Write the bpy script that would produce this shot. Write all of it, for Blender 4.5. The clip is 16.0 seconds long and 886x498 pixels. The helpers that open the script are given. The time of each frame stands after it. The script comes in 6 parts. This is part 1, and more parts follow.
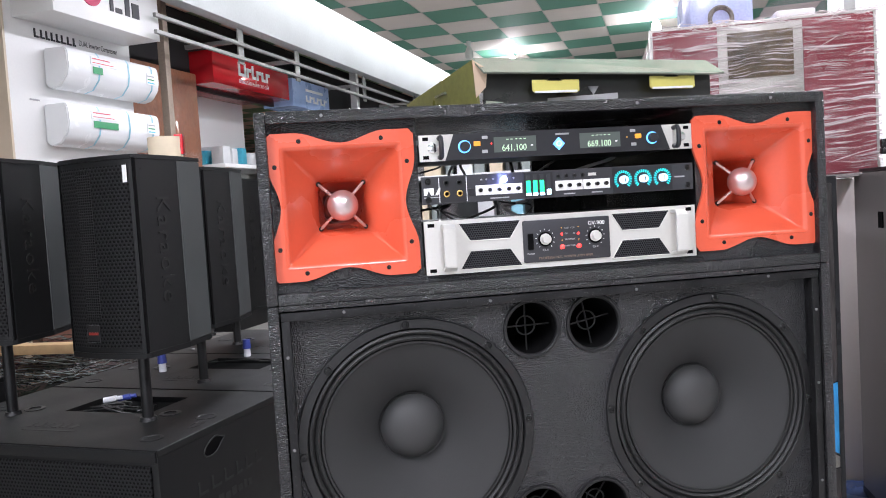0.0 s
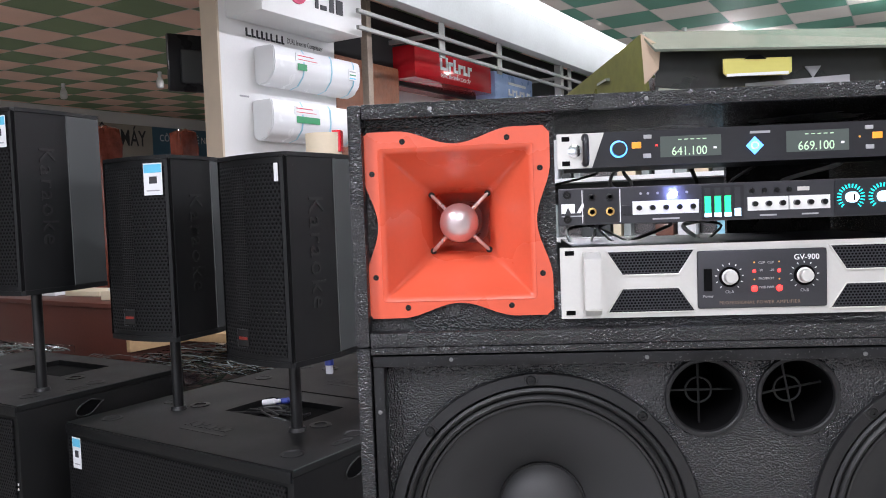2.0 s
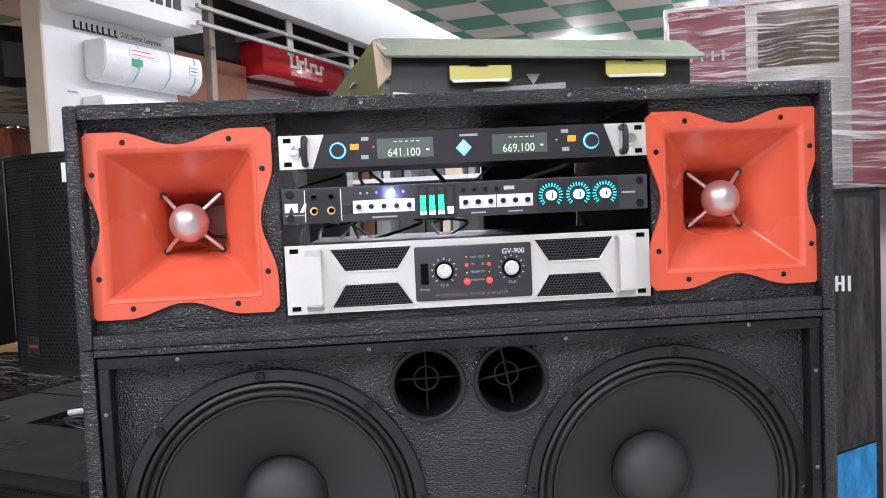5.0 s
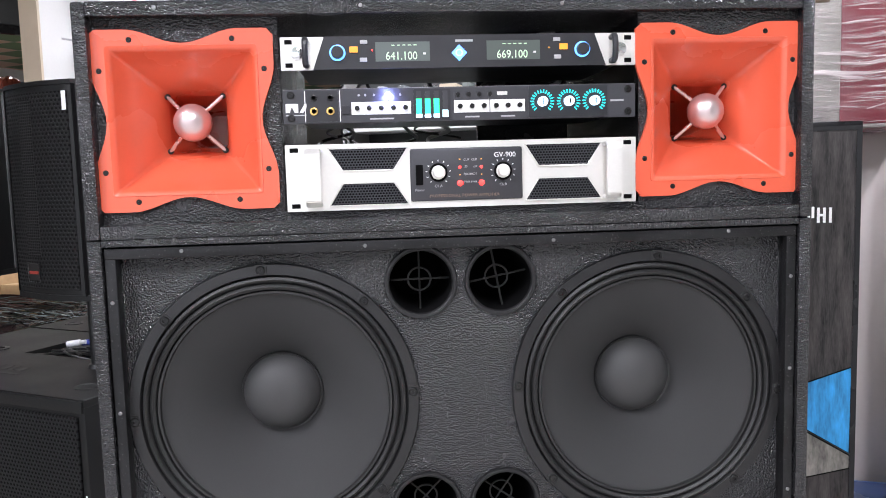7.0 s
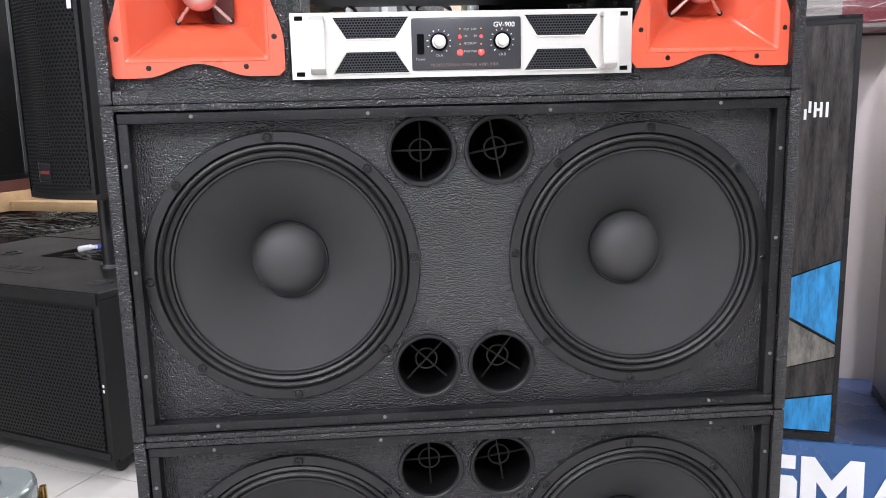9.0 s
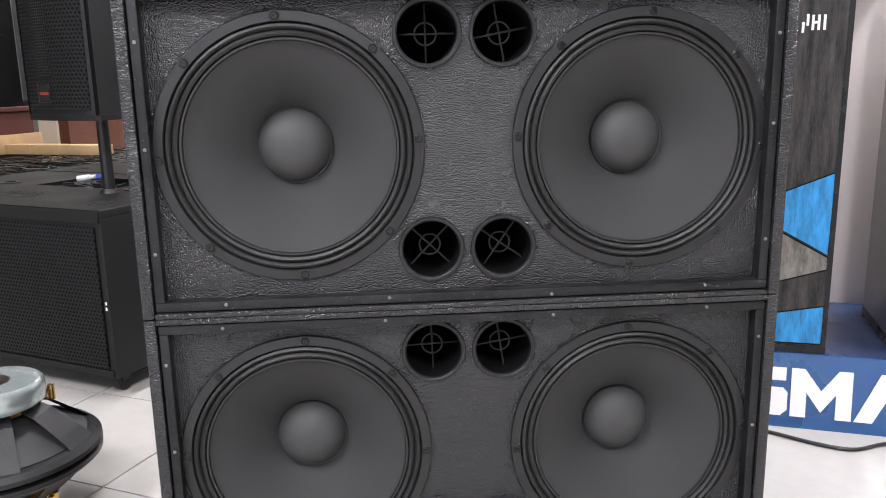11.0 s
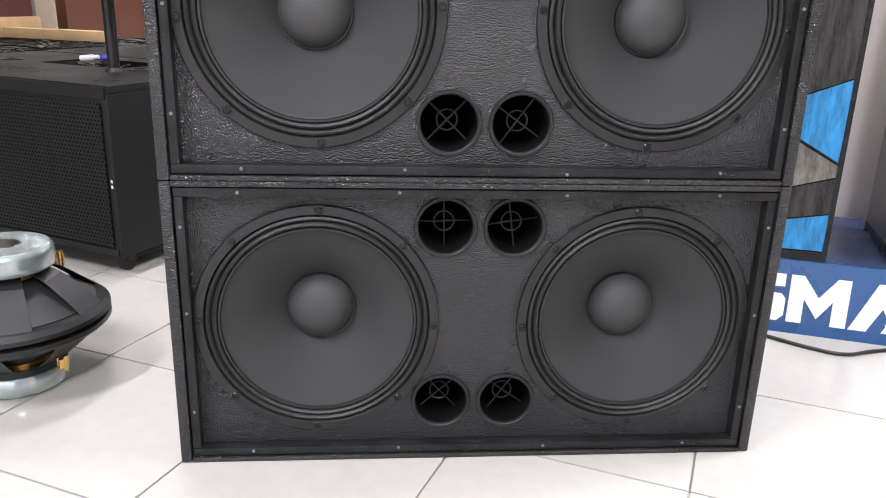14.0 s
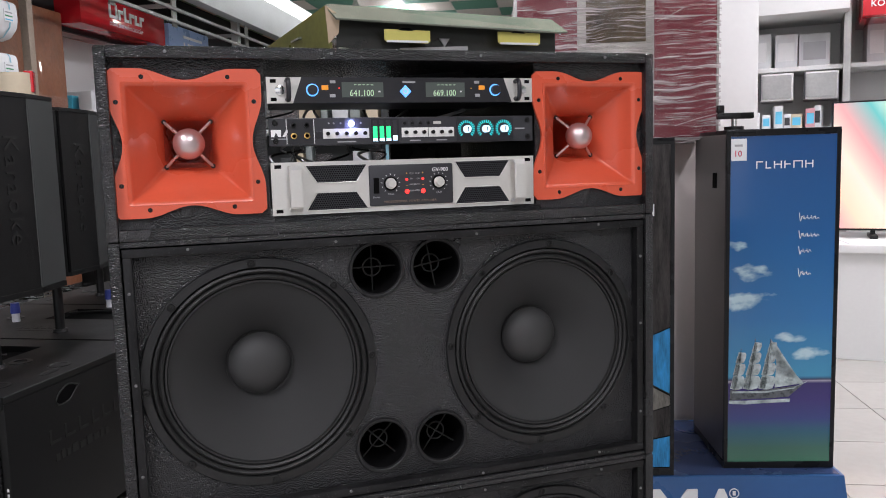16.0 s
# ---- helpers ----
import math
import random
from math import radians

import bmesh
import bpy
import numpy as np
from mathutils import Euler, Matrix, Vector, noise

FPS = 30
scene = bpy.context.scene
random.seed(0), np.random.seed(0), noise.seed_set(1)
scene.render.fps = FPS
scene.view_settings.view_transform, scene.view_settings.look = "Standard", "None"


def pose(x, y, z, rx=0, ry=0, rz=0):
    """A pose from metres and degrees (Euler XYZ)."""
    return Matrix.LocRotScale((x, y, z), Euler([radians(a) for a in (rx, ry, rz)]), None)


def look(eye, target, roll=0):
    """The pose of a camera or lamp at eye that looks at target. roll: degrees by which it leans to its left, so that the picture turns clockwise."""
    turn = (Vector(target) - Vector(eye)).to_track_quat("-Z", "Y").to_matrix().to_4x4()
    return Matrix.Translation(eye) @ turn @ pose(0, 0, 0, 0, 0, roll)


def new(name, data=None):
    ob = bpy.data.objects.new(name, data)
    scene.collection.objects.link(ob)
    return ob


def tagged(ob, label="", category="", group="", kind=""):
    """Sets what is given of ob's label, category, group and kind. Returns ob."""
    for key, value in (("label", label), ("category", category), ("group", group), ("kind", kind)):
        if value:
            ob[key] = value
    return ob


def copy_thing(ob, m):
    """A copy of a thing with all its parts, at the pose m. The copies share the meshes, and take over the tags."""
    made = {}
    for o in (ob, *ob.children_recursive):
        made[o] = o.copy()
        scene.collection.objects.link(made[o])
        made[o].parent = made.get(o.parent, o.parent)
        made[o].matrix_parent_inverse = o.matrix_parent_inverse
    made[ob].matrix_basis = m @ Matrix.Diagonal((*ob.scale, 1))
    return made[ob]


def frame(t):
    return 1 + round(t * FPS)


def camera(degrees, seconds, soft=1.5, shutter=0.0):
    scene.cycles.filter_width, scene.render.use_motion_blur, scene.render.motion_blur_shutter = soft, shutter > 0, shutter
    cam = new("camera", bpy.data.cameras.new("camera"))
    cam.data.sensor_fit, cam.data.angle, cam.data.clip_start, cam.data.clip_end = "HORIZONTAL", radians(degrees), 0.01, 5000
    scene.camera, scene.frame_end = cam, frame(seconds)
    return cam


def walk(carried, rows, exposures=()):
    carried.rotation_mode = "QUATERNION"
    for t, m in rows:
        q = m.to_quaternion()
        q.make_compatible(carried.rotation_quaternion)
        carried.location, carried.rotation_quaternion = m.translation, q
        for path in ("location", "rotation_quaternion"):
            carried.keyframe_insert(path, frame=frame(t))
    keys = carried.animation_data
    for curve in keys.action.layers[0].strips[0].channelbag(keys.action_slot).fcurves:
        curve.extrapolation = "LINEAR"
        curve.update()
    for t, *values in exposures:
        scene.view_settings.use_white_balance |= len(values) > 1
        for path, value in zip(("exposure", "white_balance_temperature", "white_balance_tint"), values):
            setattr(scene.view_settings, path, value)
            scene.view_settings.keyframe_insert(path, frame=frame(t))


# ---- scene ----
cam = camera(58.8, 16.0, soft=1.0)
PATH = [
    (0, (0.004, 0.038, 1.148), (0.352, 2.004, 1.037), -3.5),
    (0.5, (0.017, 0.133, 1.147), (0.212, 2.121, 1.046), -4.0),
    (1, (0.02, 0.27, 1.163), (0.037, 2.268, 1.069), -3.9),
    (1.5, (0.048, 0.348, 1.17), (-0.068, 2.342, 1.072), -2.5),
    (2, (0.145, 0.333, 1.177), (-0.03, 2.322, 1.076), -2.1),
    (2.5, (0.224, 0.317, 1.176), (0.024, 2.305, 1.076), -1.8),
    (3, (0.266, 0.306, 1.171), (0.11, 2.297, 1.069), -1.5),
    (3.5, (0.307, 0.302, 1.17), (0.262, 2.299, 1.068), -1.5),
    (4, (0.331, 0.302, 1.176), (0.392, 2.298, 1.072), -1.6),
    (4.2, (0.339, 0.305, 1.178), (0.432, 2.3, 1.073), -1.8),
    (6.3, (0.339, 0.263, 1.129), (0.504, 2.25, 0.972), -2.7),
    (6.5, (0.335, 0.255, 1.12), (0.497, 2.242, 0.955), -2.4),
    (7, (0.331, 0.248, 1.081), (0.491, 2.232, 0.883), -1.6),
    (7.5, (0.331, 0.241, 1.037), (0.477, 2.219, 0.778), -0.9),
    (8, (0.334, 0.225, 1.019), (0.482, 2.194, 0.705), -0.9),
    (8.5, (0.335, 0.204, 0.998), (0.475, 2.172, 0.67), -1.1),
    (9, (0.331, 0.19, 0.986), (0.473, 2.154, 0.632), -1.4),
    (9.5, (0.325, 0.179, 0.96), (0.468, 2.133, 0.555), -1.4),
    (9.7, (0.317, 0.176, 0.959), (0.472, 2.122, 0.522), -1.2),
    (12, (0.306, 0.121, 0.792), (0.462, 2.071, 0.372), -0.9),
    (12.5, (0.305, 0.118, 0.793), (0.454, 2.038, 0.252), -0.2),
    (13, (0.304, 0.119, 0.785), (0.455, 2.011, 0.155), 0.9),
    (13.5, (0.304, 0.117, 0.78), (0.455, 2.003, 0.131), 1.7),
    (14, (0.275, 0.127, 0.787), (0.442, 2.02, 0.166), 1.7),
    (14.5, (0.162, 0.151, 0.875), (0.524, 2.045, 0.344), 0.3),
    (15, (0.105, 0.099, 0.97), (0.654, 1.981, 0.574), 0.8),
    (15.5, (0.081, 0.027, 1.039), (0.693, 1.919, 0.828), 0.3),
    (16, (0.063, -0.032, 1.116), (0.678, 1.858, 0.894), -1.7),
]
walk(cam, [(t, look(eye, target, roll)) for t, eye, target, roll in PATH],
     exposures=[(0, -0.02, 6150, 12), (1.5, -0.14, 6150, 12), (4, -0.26, 6150, 12), (7, 0.18, 6200, 12), (9, 0.25, 6250, 12), (12, 0.46, 6450, 12), (13, -0.03, 6450, 12), (13.5, 0.1, 6450, 12), (14, 0.45, 6450, 12),
                (14.5, 0.72, 6450, 13), (15, 0.2, 6400, 12), (15.5, -0.57, 6400, 12), (16, -0.84, 6400, 12)])

# ---- world and light ----
world = bpy.data.worlds.new("sky")
scene.world = world
world.use_nodes = True
wn = world.node_tree.nodes
sky = wn.new("ShaderNodeTexSky")
sky.sky_type = "NISHITA"
sky.sun_disc = False
sky.sun_elevation, sky.sun_rotation = radians(48), radians(200)
world.node_tree.links.new(sky.outputs[0], wn["Background"].inputs[0])
wn["Background"].inputs[1].default_value = 0.1

ROOM = pose(-1.79, 5.95, 0, 0, 0, -26)   # shop axes: x across the aisle, y along it


def lamp(name, m, sx, sy, watts, color=(1, 1, 1)):
    d = bpy.data.lights.new(name, "AREA")
    d.shape, d.size, d.size_y, d.energy, d.color = "RECTANGLE", sx, sy, watts, color
    ob = new(name, d)
    ob.matrix_world = m
    return ob


# added fill light: a daylight panel in an unseen shop front, and unseen ceiling tubes
lamp("shop_front_daylight", ROOM @ pose(3.5, -9.7, 1.75, 90, 0, 0), 9.0, 2.9, 100, (0.97, 0.945, 1.0))
# tube positions are made up, set where more light was wanted
FILL_TUBES = [(2.9, -5.6), (5.2, -5.6), (2.9, -2.6), (5.8, -2.2), (5.2, 2.0), (1.9, 2.3), (7.6, -0.5), (1.9, 0.9), (6.3, -0.9), (-3.8, -1.0), (-3.6, 3.2)]
for tx, ty in FILL_TUBES:
    lamp("tube_light", ROOM @ pose(tx, ty, 3.13, 0, 0, 0), 0.1, 1.2, (135 if ty < -5 else 95 if tx > 5.5 else 52) if tx > 0 else 60, (0.98, 0.945, 1.0))


# ---- materials ----
def mk(name, color, rough=0.5, metal=0.0, vary=0.15, scale=6.0, fine=120.0, bump=0.1, dist=0.002, emit=None, strength=0.0,
       coat=0.0, specks=0.0, alpha=1.0, voronoi=False, random=0.0, spec=0.5, stretch=None):
    m = bpy.data.materials.new(name)
    m.use_nodes = True
    nt = m.node_tree
    n, l = nt.nodes, nt.links
    b = n["Principled BSDF"]
    tc = n.new("ShaderNodeTexCoord")
    big = n.new("ShaderNodeTexNoise")
    big.inputs["Scale"].default_value, big.inputs["Detail"].default_value = scale, 6
    small = n.new("ShaderNodeTexNoise")
    small.inputs["Scale"].default_value, small.inputs["Detail"].default_value = fine, 3
    where = tc.outputs["Object"]
    if stretch:
        mp = n.new("ShaderNodeMapping")
        mp.inputs["Scale"].default_value = stretch
        l.new(where, mp.inputs[0])
        where = mp.outputs[0]
    for q in (big, small):
        l.new(where, q.inputs["Vector"])
    both = n.new("ShaderNodeMath")
    both.operation = "MULTIPLY_ADD"
    l.new(small.outputs[0], both.inputs[0])
    both.inputs[1].default_value = 0.4
    l.new(big.outputs[0], both.inputs[2])
    ramp = n.new("ShaderNodeMapRange")
    l.new(both.outputs[0], ramp.inputs[0])
    ramp.inputs[1].default_value, ramp.inputs[2].default_value = 0.4, 1.0
    ramp.inputs[3].default_value, ramp.inputs[4].default_value = 1 - vary, 1 + vary
    col = n.new("ShaderNodeVectorMath")
    col.operation = "SCALE"
    col.inputs[0].default_value = color
    l.new(ramp.outputs[0], col.inputs["Scale"])
    out = col.outputs[0]
    if random:
        oi = n.new("ShaderNodeObjectInfo")
        rr = n.new("ShaderNodeMapRange")
        l.new(oi.outputs["Random"], rr.inputs[0])
        rr.inputs[3].default_value, rr.inputs[4].default_value = 1 - random, 1
        c2 = n.new("ShaderNodeVectorMath")
        c2.operation = "SCALE"
        l.new(out, c2.inputs[0])
        l.new(rr.outputs[0], c2.inputs["Scale"])
        out = c2.outputs[0]
    if specks:
        sp = n.new("ShaderNodeTexNoise")
        sp.inputs["Scale"].default_value, sp.inputs["Detail"].default_value = 330, 1
        l.new(tc.outputs["Object"], sp.inputs["Vector"])
        sr = n.new("ShaderNodeMapRange")
        l.new(sp.outputs[0], sr.inputs[0])
        sr.inputs[1].default_value, sr.inputs[2].default_value = 0.68, 0.75
        sr.inputs[4].default_value = specks
        mx = n.new("ShaderNodeMix")
        mx.data_type = "RGBA"
        l.new(sr.outputs[0], mx.inputs["Factor"])
        l.new(out, mx.inputs["A"])
        mx.inputs["B"].default_value = (0.35, 0.35, 0.34, 1)
        out = mx.outputs["Result"]
    l.new(out, b.inputs["Base Color"])
    rg = n.new("ShaderNodeMapRange")
    l.new(big.outputs[0], rg.inputs[0])
    rg.inputs[1].default_value, rg.inputs[2].default_value = 0.3, 0.7
    rg.inputs[3].default_value, rg.inputs[4].default_value = max(0.02, rough - 0.07), min(1, rough + 0.07)
    l.new(rg.outputs[0], b.inputs["Roughness"])
    b.inputs["Metallic"].default_value = metal
    b.inputs["Coat Weight"].default_value = coat
    b.inputs["Specular IOR Level"].default_value = spec
    if alpha < 1:
        b.inputs["Alpha"].default_value = alpha
    if emit:
        b.inputs["Emission Color"].default_value = (*emit, 1)
        b.inputs["Emission Strength"].default_value = strength
    if bump:
        bp = n.new("ShaderNodeBump")
        bp.inputs["Strength"].default_value, bp.inputs["Distance"].default_value = bump, dist
        if voronoi:
            v = n.new("ShaderNodeTexVoronoi")
            v.inputs["Scale"].default_value = fine
            l.new(tc.outputs["Object"], v.inputs["Vector"])
            pick = n.new("ShaderNodeTexNoise")
            pick.inputs["Scale"].default_value, pick.inputs["Detail"].default_value = 110, 3
            l.new(tc.outputs["Object"], pick.inputs["Vector"])
            lift = n.new("ShaderNodeMapRange")
            l.new(pick.outputs[0], lift.inputs[0])
            lift.inputs[1].default_value, lift.inputs[2].default_value = 0.3, 0.7
            lift.inputs[3].default_value, lift.inputs[4].default_value = -0.5, -1.2
            vm = n.new("ShaderNodeMath")
            vm.operation = "MULTIPLY_ADD"
            l.new(v.outputs["Distance"], vm.inputs[0])
            l.new(lift.outputs[0], vm.inputs[1])
            vm.inputs[2].default_value = 0.6
            l.new(vm.outputs[0], bp.inputs["Height"])
        else:
            l.new(small.outputs[0], bp.inputs["Height"])
        l.new(bp.outputs[0], b.inputs["Normal"])
    return m


def perforated(name, base, hole, step, radius, rough=0.5, metal=0.2, axes=("X", "Z"), offset=True):
    """Punched sheet: round holes on a staggered grid."""
    m = bpy.data.materials.new(name)
    m.use_nodes = True
    nt = m.node_tree
    n, l = nt.nodes, nt.links
    b = n["Principled BSDF"]
    tc = n.new("ShaderNodeTexCoord")
    s = n.new("ShaderNodeSeparateXYZ")
    l.new(tc.outputs["Object"], s.inputs[0])

    def op(kind, a, c=None, d=None):
        q = n.new("ShaderNodeMath")
        q.operation = kind
        for i, v in enumerate((a, c, d)):
            if v is None:
                continue
            if isinstance(v, (int, float)):
                q.inputs[i].default_value = v
            else:
                l.new(v, q.inputs[i])
        return q.outputs[0]
    u = op("DIVIDE", s.outputs[axes[0]], step)
    w = op("DIVIDE", s.outputs[axes[1]], step * 0.87)
    odd = op("MULTIPLY", op("FLOORED_MODULO", op("FLOOR", w), 2.0), 0.5 if offset else 0.0)
    fu = op("SUBTRACT", op("FRACT", op("ADD", u, odd)), 0.5)
    fw = op("SUBTRACT", op("FRACT", w), 0.5)
    r = op("SQRT", op("ADD", op("MULTIPLY", fu, fu), op("MULTIPLY", fw, fw)))
    f = n.new("ShaderNodeMapRange")
    l.new(r, f.inputs[0])
    f.inputs[1].default_value, f.inputs[2].default_value = radius - 0.06, radius + 0.06
    mx = n.new("ShaderNodeMix")
    mx.data_type = "RGBA"
    l.new(f.outputs[0], mx.inputs["Factor"])
    mx.inputs["A"].default_value, mx.inputs["B"].default_value = (*hole, 1), (*base, 1)
    l.new(mx.outputs["Result"], b.inputs["Base Color"])
    rr = n.new("ShaderNodeMapRange")
    l.new(f.outputs[0], rr.inputs[0])
    rr.inputs[3].default_value, rr.inputs[4].default_value = 0.95, rough
    l.new(rr.outputs[0], b.inputs["Roughness"])
    b.inputs["Metallic"].default_value = metal
    b.inputs["Specular IOR Level"].default_value = 0.25
    bp = n.new("ShaderNodeBump")
    bp.inputs["Strength"].default_value, bp.inputs["Distance"].default_value = 0.6, 0.002
    l.new(f.outputs[0], bp.inputs["Height"])
    l.new(bp.outputs[0], b.inputs["Normal"])
    return m


PAINT = mk("textured_black_paint", (0.0105, 0.0105, 0.0116), 0.25, vary=0.35, scale=5, fine=340, bump=0.85, dist=0.0024, voronoi=True, specks=0.07)
STRIP = mk("worn_black_strip", (0.009, 0.009, 0.0095), 0.42, vary=0.8, scale=18, fine=150, bump=0.4, dist=0.001, specks=0.22, spec=0.25)
CONE = mk("paper_cone", (0.0195, 0.0195, 0.0197), 0.78, vary=0.18, scale=9, fine=400, bump=0.12, dist=0.0006)
RUBBER = mk("black_rubber", (0.008, 0.008, 0.008), 0.56, vary=0.2, fine=200, bump=0.05)
CASTING = mk("cast_black_frame", (0.0075, 0.0075, 0.0078), 0.42, vary=0.35, fine=300, bump=0.35, dist=0.001, spec=0.45)
CAPMAT = mk("dust_cap", (0.031, 0.031, 0.031), 0.62, vary=0.15, scale=14, fine=420, bump=0.08, dist=0.0005)
PORTMAT = mk("port_plastic", (0.009, 0.009, 0.0095), 0.5, vary=0.3, fine=180, bump=0.1, spec=0.35)
# near-black for black parts, and for recess shade put into the colour
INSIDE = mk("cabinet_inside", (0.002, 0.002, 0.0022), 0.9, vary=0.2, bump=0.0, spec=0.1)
STEEL = mk("steel_screw", (0.2, 0.2, 0.2), 0.5, 0.7, fine=300, bump=0.05)
BLACKSCREW = mk("black_screw", (0.012, 0.012, 0.012), 0.28, 0.5, fine=300, bump=0.05)
ORANGE = mk("orange_horn_plastic", (0.6, 0.09, 0.043), 0.28, vary=0.06, scale=5, fine=160, bump=0.05, dist=0.0006, coat=0.25, spec=0.45)
# pale colour for painted glints along film creases
FILMEDGE = mk("bright_film_crease", (0.75, 0.66, 0.66), 0.2, vary=0.2, bump=0, alpha=0.6)
BALL = mk("satin_metal_ball", (0.62, 0.5, 0.5), 0.35, 0.85, vary=0.08, scale=20, fine=500, bump=0.03)
ROD = mk("metal_rod", (0.7, 0.62, 0.6), 0.3, 0.8, vary=0.1, bump=0.03)
SILVER = mk("brushed_silver_faceplate", (0.68, 0.665, 0.63), 0.34, 0.5, vary=0.06, scale=8, fine=260, bump=0.04, dist=0.0005)
FACE = mk("black_faceplate", (0.018, 0.018, 0.021), 0.4, 0.2, vary=0.15, fine=300, bump=0.05)
GREYFACE = mk("dark_grey_faceplate", (0.035, 0.035, 0.04), 0.4, 0.2, vary=0.15, fine=300, bump=0.05)
WHITEP = mk("white_plastic", (0.75, 0.75, 0.73), 0.4, vary=0.06, fine=200, bump=0.03)
WHITEINK = mk("white_print", (0.8, 0.8, 0.8), 0.5, vary=0.05, bump=0)
GREYINK = mk("grey_print", (0.35, 0.35, 0.36), 0.5, vary=0.05, bump=0)
TANINK = mk("tan_print", (0.2, 0.14, 0.1), 0.5, vary=0.05, bump=0)
MESHVENT = perforated("vent_mesh", (0.05, 0.05, 0.055), (0.004, 0.004, 0.006), 0.0042, 0.36, 0.4, 0.6)
LCD = mk("lcd_glass", (0.02, 0.025, 0.022), 0.12, vary=0.05, bump=0, emit=(0.3, 0.34, 0.32), strength=0.34)
LCDINK = mk("lcd_digits", (0.3, 0.4, 0.3), 0.4, bump=0, emit=(0.62, 0.85, 0.55), strength=0.75)
BLUEGLOW = mk("blue_glow", (0.1, 0.2, 0.5), 0.3, bump=0, emit=(0.12, 0.45, 1.0), strength=2.2)
ICEGLOW = mk("ice_glow", (0.5, 0.7, 0.9), 0.3, bump=0, emit=(0.6, 0.85, 1.0), strength=2.5)
BLUELED = mk("blue_led", (0.3, 0.3, 0.8), 0.3, bump=0, emit=(0.3, 0.36, 1.0), strength=1600)
TEALGLOW = mk("teal_glow", (0.02, 0.4, 0.4), 0.3, bump=0, emit=(0.02, 0.62, 0.6), strength=2.0)
GREENLED = mk("green_led", (0.05, 0.5, 0.25), 0.3, bump=0, emit=(0.01, 1.0, 0.25), strength=1.5)
REDLED = mk("red_led", (0.6, 0.05, 0.03), 0.3, bump=0, emit=(1.0, 0.02, 0.02), strength=4.5)
AMBER = mk("amber_led", (0.6, 0.3, 0.05), 0.3, bump=0, emit=(1.0, 0.45, 0.08), strength=0.5)
ORANGEBTN = mk("orange_button", (0.7, 0.25, 0.02), 0.35, bump=0, emit=(1.0, 0.4, 0.05), strength=0.5)
GOLD = mk("brass_jack", (0.75, 0.5, 0.18), 0.25, 0.95, bump=0.02)
CHROME = mk("chrome", (0.75, 0.75, 0.76), 0.15, 1.0, bump=0.02)
CARTON_OUT = mk("printed_carton", (0.07, 0.08, 0.035), 0.2, vary=0.3, scale=5, fine=60, bump=0.06, coat=0.3)
CARTON_LIME = mk("lime_carton", (0.13, 0.13, 0.03), 0.32, vary=0.5, fine=80, bump=0.04, coat=0.3)
CARTON_IN = mk("black_carton_print", (0.018, 0.019, 0.017), 0.28, vary=0.4, scale=9, fine=60, bump=0.05, coat=0.4)
CARTON_RAW = mk("raw_cardboard", (0.5, 0.38, 0.27), 0.75, vary=0.12, fine=90, bump=0.1)
CARTON_FOIL = mk("glossy_foil_carton", (0.55, 0.6, 0.48), 0.2, 0.7, vary=0.25, scale=4, fine=60, bump=0.04, coat=0.4)
YELLOWTAB = mk("yellow_tab", (0.6, 0.54, 0.14), 0.4, vary=0.06, bump=0.03)
SPKPAINT = mk("speaker_black_paint", (0.004, 0.0043, 0.0045), 0.47, vary=0.25, scale=4, fine=340, bump=0.4, dist=0.0015, spec=0.3)
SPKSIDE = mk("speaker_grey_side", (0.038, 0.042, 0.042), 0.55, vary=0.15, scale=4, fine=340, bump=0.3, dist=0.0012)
SUBPAINT = mk("subwoofer_black_paint", (0.0052, 0.0054, 0.0053), 0.52, vary=0.35, scale=3, fine=300, bump=0.3, dist=0.001, spec=0.3)
EMBOSS = mk("engraved_black", (0.003, 0.003, 0.003), 0.5, vary=0.1, bump=0)
GRILLE = perforated("speaker_grille", (0.0105, 0.0105, 0.0108), (0.0012, 0.0012, 0.0012), 0.0125, 0.33, 0.45, 0.3)
LADDER = perforated("slotted_grille_band", (0.02, 0.02, 0.02), (0.0012, 0.0012, 0.0012), 0.009, 0.4, 0.45, 0.3, offset=False)
REDBADGE = mk("red_badge", (0.2, 0.022, 0.015), 0.4, bump=0)
TAGBLUE = mk("blue_tag_print", (0.12, 0.5, 0.72), 0.5, vary=0.1, bump=0)
PAPER = mk("white_paper", (0.75, 0.76, 0.77), 0.7, vary=0.05, bump=0.02)
CABLEM = mk("black_cable", (0.01, 0.01, 0.01), 0.4, vary=0.2, bump=0.02)
PLUGW = mk("white_connector", (0.75, 0.75, 0.78), 0.35, bump=0.02)
PLUGB = mk("blue_connector", (0.04, 0.06, 0.3), 0.35, bump=0.02)
TILE = mk("polished_floor_tile", (0.42, 0.405, 0.375), 0.13, vary=0.09, scale=2.5, fine=30, bump=0.015, dist=0.001, random=0.06)
GROUT = mk("tile_joint", (0.3, 0.29, 0.27), 0.8, vary=0.2, bump=0.05)
CEIL_A = mk("pale_ceiling_tile", (0.82, 0.76, 0.71), 0.7, vary=0.08, scale=1.5, fine=60, bump=0.03)
CEIL_B = mk("green_ceiling_tile", (0.15, 0.36, 0.27), 0.7, vary=0.12, scale=1.5, fine=60, bump=0.03)
# left ceiling: the warm light there is put into both tile colours
CEIL_C = mk("terracotta_ceiling_tile", (0.85, 0.57, 0.44), 0.7, vary=0.12, scale=1.5, fine=60, bump=0.03)
